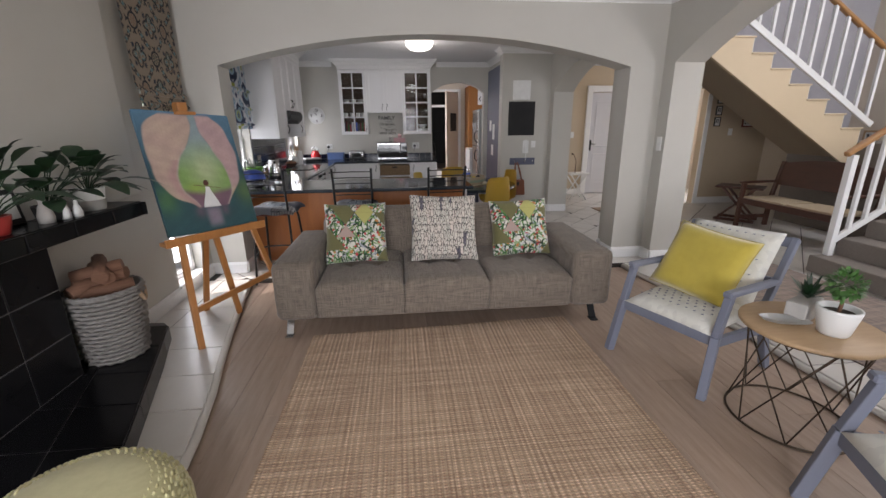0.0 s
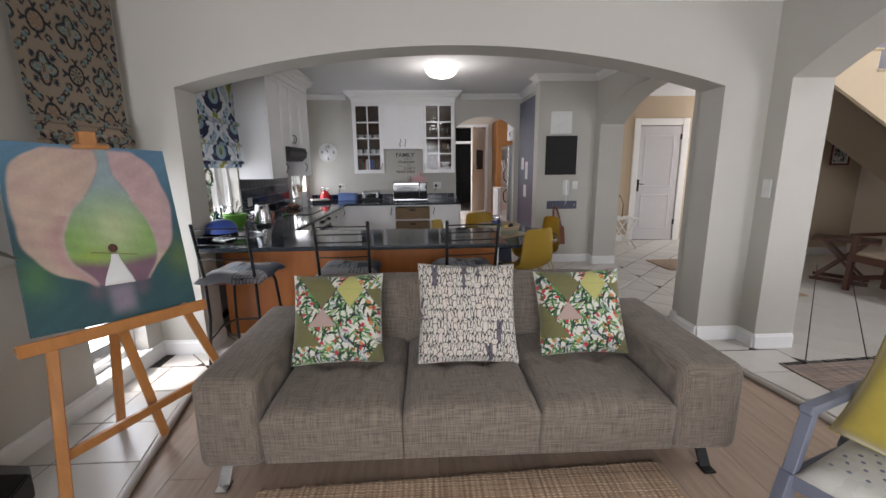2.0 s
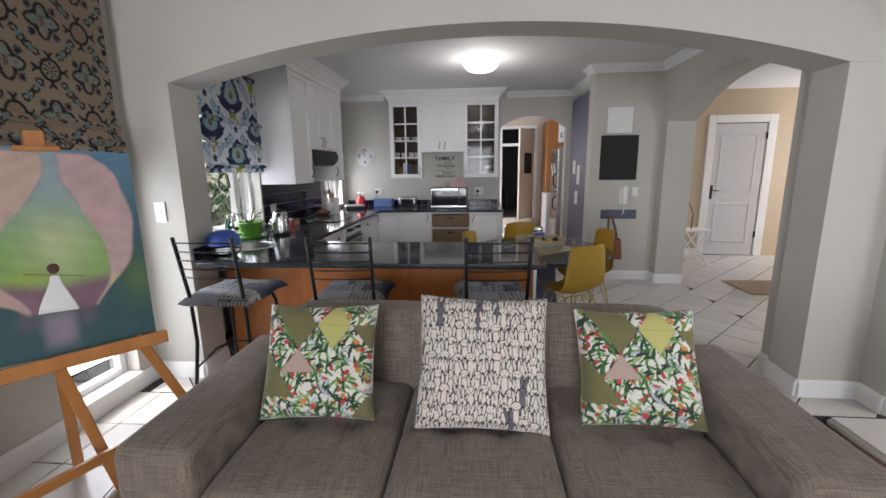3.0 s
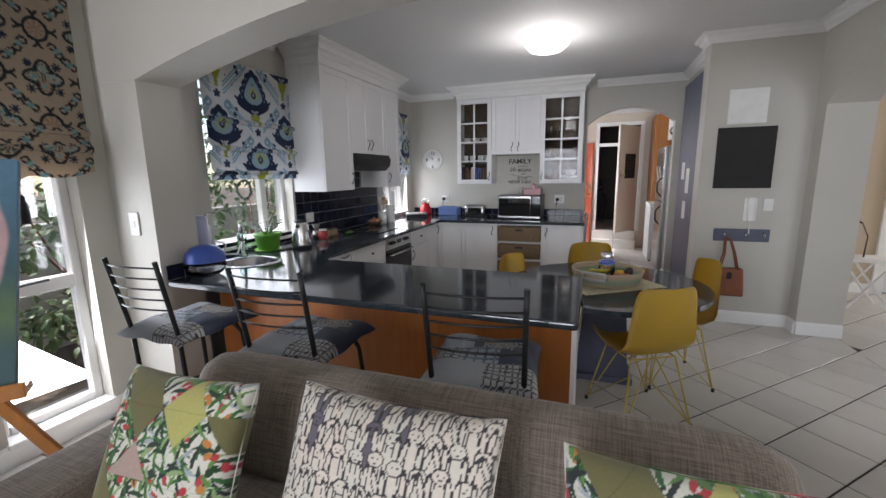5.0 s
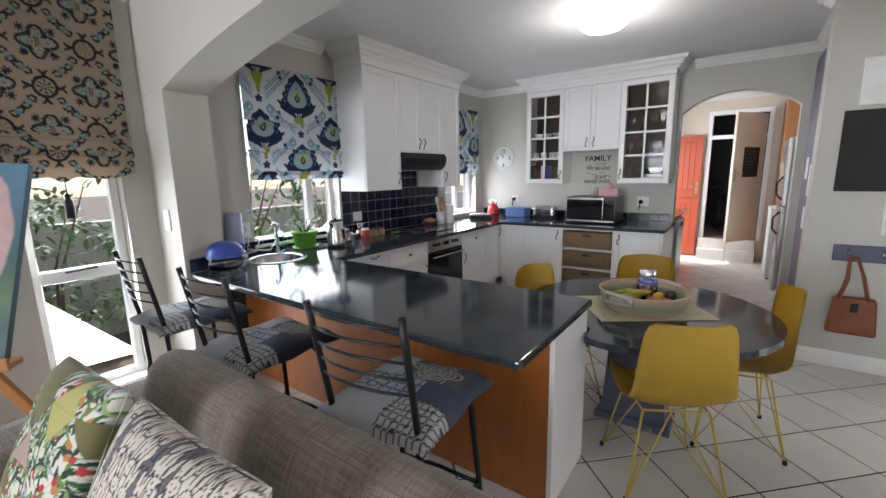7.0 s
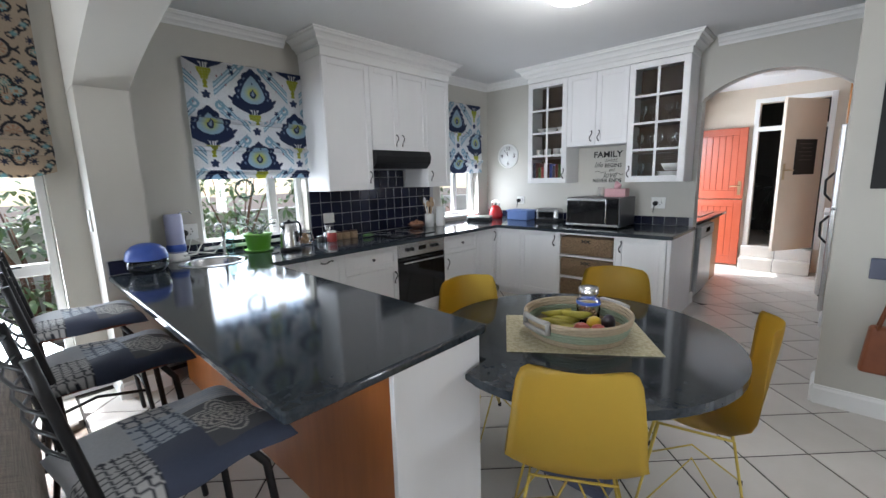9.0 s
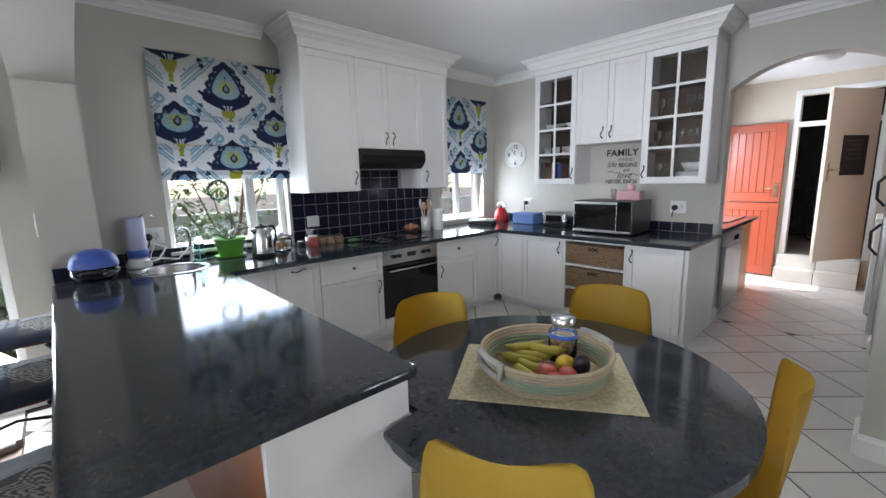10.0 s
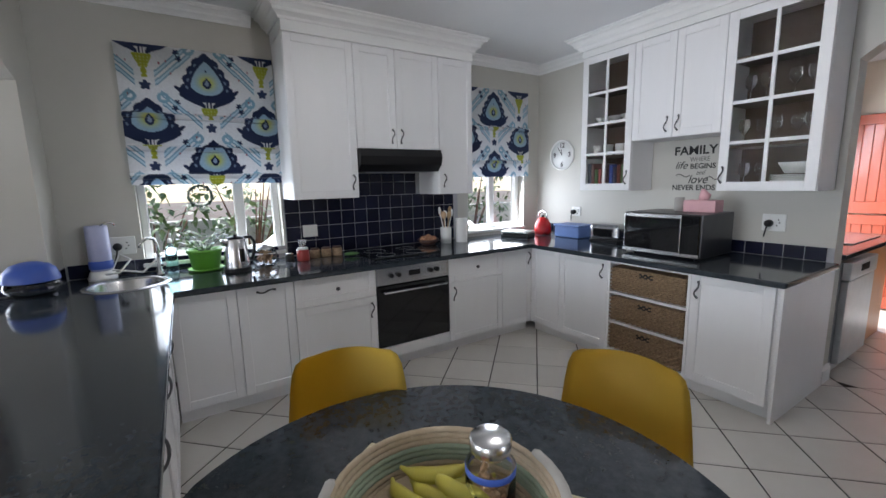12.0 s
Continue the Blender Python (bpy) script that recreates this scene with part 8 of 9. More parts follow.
def framed(m, w, h, frame_mat, label, print_mat=None, b=0.025):
    f = thing("framed_picture", label, "picture", m)
    g = bmesh.new()
    box(g, -w / 2, -w / 2 + b, -0.02, 0, -h / 2, h / 2, 0.003, 1)
    box(g, w / 2 - b, w / 2, -0.02, 0, -h / 2, h / 2, 0.003, 1)
    box(g, -w / 2 + b, w / 2 - b, -0.0195, 0, -h / 2, -h / 2 + b, 0.003, 1)
    box(g, -w / 2 + b, w / 2 - b, -0.0195, 0, h / 2 - b, h / 2, 0.003, 1)
    part("frame", g, frame_mat, f)
    part("mount", cuboid(-w / 2 + b, w / 2 - b, -0.010, -0.001, -h / 2 + b, h / 2 - b), M_PAPER, f)
    part("print", cuboid(-w / 2 + 2 * b, w / 2 - 2 * b, -0.0125, -0.0105, -h / 2 + 2 * b, h / 2 - 2 * b), print_mat or M_PRINT, f)
    return f


for z in (1.92, 1.72, 1.53):
    framed(pose(6.66, 8.538, z), 0.12, 0.16, M_INK_DARK, "small dark framed photo print on the wall", b=0.015)
framed(pose(7.30, 8.538, 1.58), 0.30, 0.30, M_FRAMERED, "small red-framed picture on the wall")
framed(pose(7.678, 7.55, 1.70, 0, 0, -90), 0.55, 0.60, M_WHITE, "white-framed black and white print on the wall")
framed(pose(7.678, 6.75, 1.25, 0, 0, -90), 0.22, 0.26, M_OAK, "small picture in a wooden frame")
framed(pose(5.95, 10.298, 1.65), 0.45, 0.6, M_WHITE, "white-framed red and dark print on the far wall")
plate(pose(6.95, 8.538, 1.35), 0.08, 0.12, "white wall switch in the hall", False, "light_switch")
setting("baseboard", skirting((7.67, 8.54), (6.50, 8.54), TILE_Z, 0.115), M_WHITE, "white painted skirting board", "skirting")
setting("baseboard", skirting((4.82, 9.97), (3.80, 9.97), TILE_Z, 0.115), M_WHITE, "white painted skirting board", "skirting")


# bench and folding table
def bench(m):
    b = thing("bench", "dark wooden bench with woven cream seats", "bench", m)
    L = 1.45
    for x in (0.04, L - 0.04):
        g = bmesh.new()
        beam(g, (x, 0.04, 0), (x, 0.06, 0.62), 0.05, 0.05)
        part("front_leg", g, M_DARKWOOD, b)
        g = bmesh.new()
        beam(g, (x, 0.50, 0), (x, 0.52, 0.45), 0.05, 0.05)
        beam(g, (x, 0.52, 0.43), (x, 0.62, 0.92), 0.05, 0.045)
        part("back_leg", g, M_DARKWOOD, b)
        g = bmesh.new()
        beam(g, (x, 0.0, 0.635), (x, 0.56, 0.645), 0.06, 0.03, 0.008)
        part("armrest", g, M_DARKWOOD, b)
        g = bmesh.new()
        beam(g, (x, 0.05, 0.14), (x, 0.50, 0.14), 0.04, 0.05)
        part("stretcher", g, M_DARKWOOD, b)
    g = bmesh.new()
    box(g, 0, L, 0.03, 0.07, 0.34, 0.42, 0.005, 1)
    part("front_rail", g, M_DARKWOOD, b)
    part("back_rail", cuboid(0, L, 0.50, 0.54, 0.34, 0.42, 0.005, 1), M_DARKWOOD, b)
    g = bmesh.new()
    n = 20
    rows = []
    for i in range(n + 1):
        t = i / n
        zt = 0.90 + 0.07 * math.sin(math.pi * t)
        rows.append([g.verts.new((0.04 + (L - 0.08) * t, y0, z)) for y0, z in ((0.55, 0.60), (0.61, zt), (0.635, zt), (0.575, 0.60))])
    for p, q in zip(rows, rows[1:]):
        for k in range(4):
            g.faces.new((p[k], p[(k + 1) % 4], q[(k + 1) % 4], q[k]))
    g.faces.new(rows[0])
    g.faces.new(list(reversed(rows[-1])))
    part("backrest", g, M_DARKWOOD, b)
    for x in (0.06, L / 2 + 0.02):
        part("seat", cuboid(x, x + L / 2 - 0.09, 0.06, 0.52, 0.40, 0.445, 0.015, 2), M_SEAGRASS, b, "cream woven seat panel")
    return b


bench(pose(5.77, 6.78, TILE_Z, 0, 0, -90))
ct = thing("side_table", "dark wooden cross-legged side table", "table", pose(6.12, 7.12, TILE_Z, 0, 0, -50))
part("top", cuboid(-0.30, 0.30, -0.20, 0.20, 0.50, 0.53, 0.005, 1), M_DARKWOOD, ct)
for y in (-0.15, 0.15):
    for s in (-1, 1):
        g = bmesh.new()
        beam(g, (s * 0.22, y, 0.03), (-s * 0.20, y, 0.50), 0.045, 0.03)
        part("leg", g, M_DARKWOOD, ct)
    part("foot", cuboid(-0.26, 0.26, y - 0.02, y + 0.02, 0.0, 0.04, 0.004, 1), M_DARKWOOD, ct)

# stairs: lower flight rises along +x, upper flight returns along -x
stairs = thing("stairs", "carpeted staircase with cream stringer and white balusters", "staircase", None, "", "structure")
for i in range(7):
    x0, z = 5.00 + 0.28 * i, TILE_Z + 0.17 * (i + 1)
    part("step", cuboid(x0, x0 + (0.28 if i < 6 else 0.99), 3.55, 4.86, TILE_Z, z, 0.012, 2), M_CARPET, stairs)
part("landing", cuboid(6.76, 7.68, 4.86, 7.10, TILE_Z, TILE_Z + 1.19), M_CARPET, stairs)
XS, ZS, TR, RI, NS, YS = 6.75, 1.241, 0.281, 0.172, 10, 6.15
for i in range(NS):
    x1, z = XS - TR * i, ZS + RI * (i + 1)
    part("step", cuboid(x1 - TR - 0.01, x1, YS + 0.04, 7.10, z - RI, z, 0.006, 1), M_CARPET, stairs)
    part("riser_edge", cuboid(x1 - 0.012, x1 + 0.012, YS + 0.005, YS + 0.04, z - RI, z, 0.003, 1), M_WHITE, stairs)
g = bmesh.new()
foot, rise = 0.83, RI / TR
for i in range(-1, NS):
    xa, xb = (XS + 0.12, XS) if i < 0 else (XS - TR * i, XS - TR * (i + 1))
    ta = tb = ZS + RI * (i + 1)
    if i < 0:
        ta = foot + 0.02
    col = [(xa, foot + rise * (XS + 0.12 - xa)), (xb, foot + rise * (XS + 0.12 - xb)), (xb, tb), (xa, ta)]
    fa = [g.verts.new((x, YS, z)) for x, z in col]
    fb = [g.verts.new((x, YS + 0.038, z)) for x, z in col]
    g.faces.new(list(reversed(fa)))
    g.faces.new(fb)
    for k in range(4):
        g.faces.new((fa[k], fa[(k + 1) % 4], fb[(k + 1) % 4], fb[k]))
bmesh.ops.recalc_face_normals(g, faces=g.faces[:])
part("stringer", g, M_CREAM, stairs)
g = bmesh.new()
g.faces.new([g.verts.new(v) for v in ((XS, YS + 0.04, ZS - 0.19), (XS, 7.10, ZS - 0.19), (XS - TR * NS, 7.10, ZS + RI * NS - 0.19), (XS - TR * NS, YS + 0.04, ZS + RI * NS - 0.19))])
bmesh.ops.solidify(g, geom=g.faces[:], thickness=0.02)
part("soffit", g, M_WARM, stairs)
for i in range(NS):
    x1, z = XS - TR * i, ZS + RI * (i + 1)
    part("tread_edge", cuboid(x1 - TR - 0.004, x1 + 0.018, YS - 0.015, YS + 0.08, z - 0.002, z + 0.018, 0.004, 1), M_CREAM, stairs)
g = bmesh.new()
beam(g, (XS + 0.1, YS - 0.02, ZS + 0.22), (XS - TR * NS, YS - 0.02, ZS + RI * NS + 0.27), 0.035, 0.07)
part("bottom_rail", g, M_WHITE, stairs)
for i in range(16):
    t = i / 15
    x, z = XS - TR * NS * t, ZS + 0.28 + (RI * NS + 0.0) * t
    g = bmesh.new()
    beam(g, (x, YS - 0.02, z), (x, YS - 0.02, z + 0.82), 0.036, 0.036, 0.003)
    part("baluster", g, M_WHITE, stairs)
g = bmesh.new()
beam(g, (XS + 0.15, YS - 0.02, ZS + 1.02), (XS - TR * NS, YS - 0.02, ZS + RI * NS + 1.10), 0.06, 0.05, 0.012)
part("handrail", g, M_RAIL, stairs)
# lower balustrade
g = bmesh.new()
beam(g, (5.16, 4.82, 0.22), (5.16, 4.82, 1.20), 0.06, 0.06)
part("newel_post", g, M_WHITE, stairs)
g = bmesh.new()
beam(g, (5.16, 4.82, 0.36), (6.2, 4.82, 1.03), 0.035, 0.06)
part("bottom_rail", g, M_WHITE, stairs)
for i in range(1, 7):
    g = bmesh.new()
    x, z = 5.16 + 0.15 * i, 0.39 + 0.097 * i
    beam(g, (x, 4.82, z), (x, 4.82, z + 0.84), 0.036, 0.036, 0.003)
    part("baluster", g, M_WHITE, stairs)
g = bmesh.new()
beam(g, (5.08, 4.82, 1.20), (6.2, 4.82, 1.92), 0.06, 0.05, 0.012)
part("handrail", g, M_RAIL, stairs)

hr = thing("rug", "grey-brown striped flatweave rug with fringed ends", "rug", pose(4.28, 4.15, TILE_Z, 0, 0, 4))
part("mat", cuboid(-0.62, 0.62, -0.95, 0.95, 0.0, 0.010, 0.003, 1), M_HALLRUG, hr)
g = bmesh.new()
for i in range(70):
    x = -0.61 + 1.22 * i / 69
    for s in (-1, 1):
        tube(g, [(x, s * 0.945, 0.006), (x + random.uniform(-0.012, 0.012), s * 1.0, 0.003)], 0.003, 4)
part("fringe", g, M_INK_DARK, hr)

# scullery
setting("wall_scullery_west", wall("y", 10.17, 12.75, 0.70, 0.85, -0.1, 2.9, [(11.72, 12.54, -0.1, 2.10, 0)]), M_WALLS, "cream scullery wall with an outside doorway", "wall")
setting("wall_scullery_north", wall("x", 0.70, 3.5, 12.58, 12.72, -0.1, 2.9, [(1.78, 2.50, -0.1, 2.36, 0)]), M_WALLS, "cream scullery wall with a store doorway", "wall")
setting("wall_scullery_east", cuboid(3.30, 3.45, 10.17, 12.6, -0.1, 2.9), M_WALLS, "cream scullery wall", "wall")
setting("wall_scullery_south", cuboid(2.78, 3.45, 10.02, 10.17, -0.1, 2.9), M_WALLS, "cream scullery wall", "wall")
setting("ceiling_scullery", cuboid(0.70, 3.45, 10.1, 12.75, 2.58, 2.75), M_CEIL, "white scullery ceiling", "ceiling")
# near-black colour here stands in for the shade deep in the store room
setting("wall_store", wall("x", 0.9, 3.4, 14.6, 14.7, -0.1, 2.9), M_INK_DARK, "back wall of the store room, near-black for its unlit depth", "wall")
setting("wall_store_west", cuboid(0.9, 1.0, 12.72, 14.6, -0.1, 2.9), M_LILAC, "grey wall of the store room", "wall")
setting("wall_store_east", cuboid(3.2, 3.3, 12.72, 14.6, -0.1, 2.9), M_LILAC, "grey wall of the store room", "wall")
setting("ceiling_store", cuboid(0.9, 3.4, 12.7, 14.7, 2.6, 2.75), M_CEIL, "white store ceiling", "ceiling")
setting("floor_store", cuboid(1.0, 3.3, 12.60, 14.6, -0.02, 0.37), M_CARPET, "grey raised floor of the store room", "floor")
s = thing("tiled_steps", "two cream tiled steps below the store door", "steps", None, "", "structure")
for z0, z1, y0 in ((TILE_Z, 0.215, 12.30), (0.215, 0.37, 12.47)):
    part("step", cuboid(1.72, 2.50, y0, 12.60, z0, z1 - 0.006), M_GROUT, s)
    for i in range(2):
        part("tile", cuboid(1.722 + i * 0.39, 2.106 + i * 0.39, y0 - 0.005, 12.598, z0 + 0.002, z1, 0.004, 1), M_TILE, s)
d = thing("door_3", "red varnished timber stable door standing open", "door", pose(0.92, 12.50, TILE_Z), "", "structure")
for z0, z1 in ((0.02, 0.98), (0.995, 2.0)):
    g = bmesh.new()
    for a, b, c, e in ((0, 0.10, z0, z1), (0.66, 0.76, z0, z1), (0.10, 0.66, z0, z0 + 0.12), (0.10, 0.66, z1 - 0.10, z1)):
        box(g, a, b, 0, 0.042, c, e, 0.003, 1)
    lf = part("leaf", g, M_DOORRED, d)
    for i in range(7):
        part("board", cuboid(0.10 + i * 0.08, 0.178 + i * 0.08, 0.010, 0.034, z0 + 0.12, z1 - 0.10, 0.004, 1), M_DOORRED, lf)
g = bmesh.new()
box(g, 0.69, 0.73, -0.008, 0.0, 1.05, 1.25, 0.004, 1)
tube(g, [(0.71, -0.004, 1.18), (0.71, -0.05, 1.18), (0.60, -0.05, 1.175)], 0.009, 7)
part("door_handle", g, M_BRASS, d)
d = thing("door_4", "white painted store door standing half open", "door", pose(2.47, 12.545, 0.40, 0, 0, 58.5), "", "structure")
lf = part("leaf", cuboid(-0.71, 0, -0.02, 0.02, 0, 1.92, 0.003, 1), M_WALLS, d)
part("chalkboard", cuboid(-0.50, -0.14, -0.028, -0.021, 0.98, 1.42, 0.003, 1), M_BOARD, lf)
for i in range(5):
    part("chalk_line", cuboid(-0.44 + 0.03 * (i % 2), -0.22, -0.030, -0.0285, 1.36 - 0.05 * i, 1.366 - 0.05 * i), M_TILEJOINT, lf)
g = bmesh.new()
box(g, -0.68, -0.64, -0.028, -0.02, 0.92, 1.12, 0.004, 1)
tube(g, [(-0.66, -0.024, 1.04), (-0.66, -0.07, 1.04), (-0.56, -0.07, 1.035)], 0.009, 7)
part("door_handle", g, M_BRASS, lf)
for x0, x1, z0, z1 in ((1.72, 1.78, 0.37, 2.42), (2.50, 2.56, 0.37, 2.42), (1.78, 2.50, 2.36, 2.42), (1.78, 2.50, 1.98, 2.04)):
    part("door_frame", cuboid(x0 - 2.47, x1 - 2.47, 0, 0.03, z0 - 0.40, z1 - 0.40, 0.004, 1), M_WHITE, d).matrix_local = pose(0, 0, 0, 0, 0, -58.5) @ pose(0, 0.02, 0)
# bicycle in the store
bk = thing("bicycle", "dark bicycle standing in the store room", "bicycle", pose(1.75, 13.55, 0.37, 0, 0, 70))
for x in (-0.5, 0.5):
    w = part("wheel", turn(lathe([(0.33, -0.018), (0.345, 0), (0.33, 0.018), (0.315, 0.0), (0.33, -0.018)], 36), pose(x, 0, 0.345, 90)), M_BLACK, bk)
    g = bmesh.new()
    tube(g, [(x + 0.312 * math.cos(i / 18 * math.pi), 0, 0.345 + 0.312 * math.sin(i / 18 * math.pi)) for i in range(36)], 0.007, 6, True)
    part("rim", g, M_CHROME, w)
    g = bmesh.new()
    for i in range(16):
        a = i / 16 * 2 * math.pi
        tube(g, [(x, 0.012 * (1 if i % 2 else -1), 0.345), (x + 0.31 * math.cos(a), 0, 0.345 + 0.31 * math.sin(a))], 0.0015, 4)
    tagged(part("spokes", g, M_CHROME, w), kind="stuff")
g = bmesh.new()
for p0, q0 in (((-0.5, 0, 0.345), (-0.06, 0, 0.30)), ((-0.06, 0, 0.30), (-0.18, 0, 0.80)), ((-0.16, 0, 0.74), (0.36, 0, 0.80)), ((-0.06, 0, 0.30), (0.38, 0, 0.72)), ((-0.5, 0, 0.345), (-0.16, 0, 0.74)), ((0.5, 0, 0.345), (0.34, 0, 0.95))):
    tube(g, [p0, q0], 0.016, 8)
part("frame", g, M_BLACK, bk)
g = bmesh.new()
tube(g, [(0.36, -0.28, 0.99), (0.36, -0.1, 0.97), (0.34, 0, 0.95), (0.36, 0.1, 0.97), (0.36, 0.28, 0.99)], 0.012, 7)
part("handlebar", g, M_BLACK, bk)
part("saddle", cuboid(-0.30, -0.06, -0.06, 0.06, 0.82, 0.87, 0.025, 3), M_BLACK, bk)
# scullery counter, dishwasher, fridge, freezer, cupboard
c = thing("scullery_counter", "honey wood scullery counter with a steel sink", "counter", pose(0, 0, 0))
part("body", cuboid(0.86, 1.55, 10.86, 11.68, TILE_Z, 0.885), M_ORANGEWOOD, c)
part("worktop", cuboid(0.86, 1.62, 10.18, 11.72, 0.89, 0.925, 0.006, 2), M_GRANITE, c)
part("sink_top", cuboid(0.98, 1.52, 10.75, 11.5, 0.9255, 0.934, 0.004, 1), M_CHROME, c)
part("back_support", cuboid(0.86, 1.0, 10.19, 10.86, TILE_Z, 0.885), M_CABINET, c)
dw = thing("dishwasher", "silver freestanding dishwasher under the scullery counter", "dishwasher", pose(1.02, 10.20, TILE_Z))
part("body", cuboid(0, 0.58, 0, 0.62, 0.03, 0.82, 0.004, 1), M_SILVERPL, dw)
part("door", cuboid(0.582, 0.622, 0.004, 0.616, 0.10, 0.69, 0.006, 2), M_SILVERPL, dw)
part("control_panel", cuboid(0.582, 0.63, 0.004, 0.616, 0.70, 0.82, 0.006, 2), M_SILVERPL, dw)
part("handle", cuboid(0.63, 0.634, 0.22, 0.40, 0.74, 0.79, 0.002, 1), M_DARKGLASS, dw)
part("plinth", cuboid(0.02, 0.56, 0.01, 0.61, 0.0, 0.03), M_BLACK, dw)
fr = thing("fridge", "tall silver fridge freezer with dark bow handles", "fridge", pose(2.62, 10.42, TILE_Z))
part("body", cuboid(0.05, 0.66, 0, 0.68, 0.0, 1.80, 0.006, 1), M_SILVERPL, fr)
for z0, z1, hz in ((0.04, 1.02, 0.70), (1.03, 1.79, 1.10)):
    l = part("door", cuboid(0.0, 0.048, 0.002, 0.678, z0, z1, 0.012, 3), M_CHROME, fr)
    g = bmesh.new()
    tube(g, [(0.0, 0.06, hz), (-0.05, 0.065, hz + 0.06), (-0.055, 0.065, hz + 0.19), (0.0, 0.06, hz + 0.26)], 0.011, 7)
    part("handle", g, M_BLACK, l)
for i in range(6):
    part("magnet", cuboid(-0.006, -0.0005, 0.12 + 0.09 * i, 0.18 + 0.09 * i, 1.30 + 0.07 * (i % 3), 1.38 + 0.07 * (i % 3)), M_PAPER, fr)
uc = thing("wall_cabinet", "white cupboard above the scullery fridge", "cabinet", pose(2.74, 10.42, 1.96))
part("body", cuboid(0.02, 0.56, 0, 0.68, 0, 0.58), M_CABINET, uc)
for y in (0, 0.34):
    l = part("door", cuboid(0, 0.019, y + 0.002, y + 0.338, 0.002, 0.578, 0.002, 1), M_CABINET, uc)
    g = bmesh.new()
    tube(g, [(0, y + (0.30 if y == 0 else 0.04), 0.06), (-0.025, y + (0.30 if y == 0 else 0.04), 0.11), (0, y + (0.30 if y == 0 else 0.04), 0.16)], 0.006, 6)
    part("handle", g, M_HANDLE, l)
fz = thing("chest_freezer", "white upright appliance beside the fridge", "freezer", pose(2.58, 11.20, TILE_Z))
part("body", cuboid(0, 0.62, 0, 0.62, 0.02, 0.90, 0.012, 3), M_SWITCH, fz)
part("lid", cuboid(-0.006, 0.62, -0.003, 0.623, 0.902, 0.94, 0.010, 2), M_SWITCH, fz)
part("plinth", cuboid(0.03, 0.6, 0.02, 0.6, 0, 0.02), M_BLACK, fz)
tc = thing("tall_cupboard", "tall honey pine cupboard in the scullery", "cupboard", pose(2.66, 11.90, TILE_Z))
part("body", cuboid(0.02, 0.60, 0, 0.64, 0, 2.40), M_ORANGEWOOD, tc)
part("door", cuboid(0, 0.019, 0.003, 0.637, 0.06, 2.39, 0.003, 1), M_ORANGEWOOD, tc)
cl = thing("ceiling_light", "round white scullery ceiling light", "ceiling light", pose(2.05, 11.4, 2.58))
part("diffuser", lathe([(0.16, -0.001), (0.165, -0.02), (0.14, -0.05), (0.07, -0.07), (0, -0.075)], 32), M_POT, cl)

# garden outside the windows
M_FENCE = material("pale_garden_wall", (0.62, 0.58, 0.50), 0.85, scale=4, bump=0.2)
M_SLAB = material("pale_paving_slab", (0.42, 0.39, 0.35), 0.85, color2=(0.32, 0.29, 0.25), scale=5, bump=0.2, vary=0.1)
M_SHRUB = material("garden_leaf", (0.13, 0.22, 0.07), 0.5, color2=(0.24, 0.31, 0.15), scale=3, vary=0.3)
setting("wall_garden", cuboid(-3.9, -3.7, -8, 16, -0.3, 1.05), M_FENCE, "pale rendered garden wall", "wall")
pv = thing("pavement", "pale concrete slabs on the garden path", "paving", None, "", "structure")
rng = random.Random(17)
for i in range(9):
    for j in range(2):
        part("slab", cuboid(-2.30 + 0.62 * j + rng.uniform(-.02, .02), -1.74 + 0.62 * j, 2.9 + i * 0.62, 3.46 + i * 0.62, -0.30, -0.255, 0.01, 1), M_SLAB, pv)


def shrub(x, y, r, h, n, seed):
    s = thing("shrub", "green leafy garden shrub outside the window", "shrub", pose(x, y, -0.30), "garden shrubs")
    rng = random.Random(seed)
    g = bmesh.new()
    for i in range(7):
        a = rng.uniform(0, 6.28)
        tube(g, [(0, 0, 0), (0.2 * r * math.cos(a), 0.2 * r * math.sin(a), 0.5 * h), (0.7 * r * math.cos(a), 0.7 * r * math.sin(a), h * rng.uniform(0.7, 0.95))], 0.02, 6, taper=[1, 0.7, 0.3])
    part("trunk", g, M_LOGS, s)
    g = bmesh.new()
    for c in range(n // 14):
        a, e = rng.uniform(0, 6.28), rng.random()
        cx, cy, cz = r * math.sqrt(e) * math.cos(a), r * math.sqrt(e) * math.sin(a), h * rng.uniform(0.12, 1.0)
        for i in range(14):
            d = Vector((rng.gauss(0, 1), rng.gauss(0, 1), rng.gauss(0.2, 0.8)))
            leaf_mesh(g, Vector((cx, cy, cz)) + d.normalized() * rng.uniform(0.02, 0.14), d, rng.uniform(0.06, 0.12), 0.05, 0.3)
    part("crown", g, M_SHRUB, s)


for i, (x, y, r, h) in enumerate(((-3.0, 4.3, 0.5, 1.5), (-3.1, 5.3, 0.55, 1.9), (-2.7, 6.2, 0.5, 1.9), (-2.9, 7.2, 0.6, 2.1), (-2.8, 8.4, 0.6, 1.9), (-2.9, 9.6, 0.6, 1.7), (-2.75, 3.4, 0.4, 0.9), (-2.7, 4.9, 0.3, 0.5), (-3.1, 10.6, 0.6, 2.2))):
    shrub(x, y, r, h, 900, 40 + i)
tr = thing("tree", "leafy garden tree beyond the wall", "tree", pose(-6.5, 12.5, -0.3))
g = bmesh.new()
tube(g, [(0, 0, 0), (0.05, 0, 1.2), (0, 0.1, 2.4), (0.1, 0.2, 3.6)], 0.16, 9, taper=[1, 0.8, 0.6, 0.35])
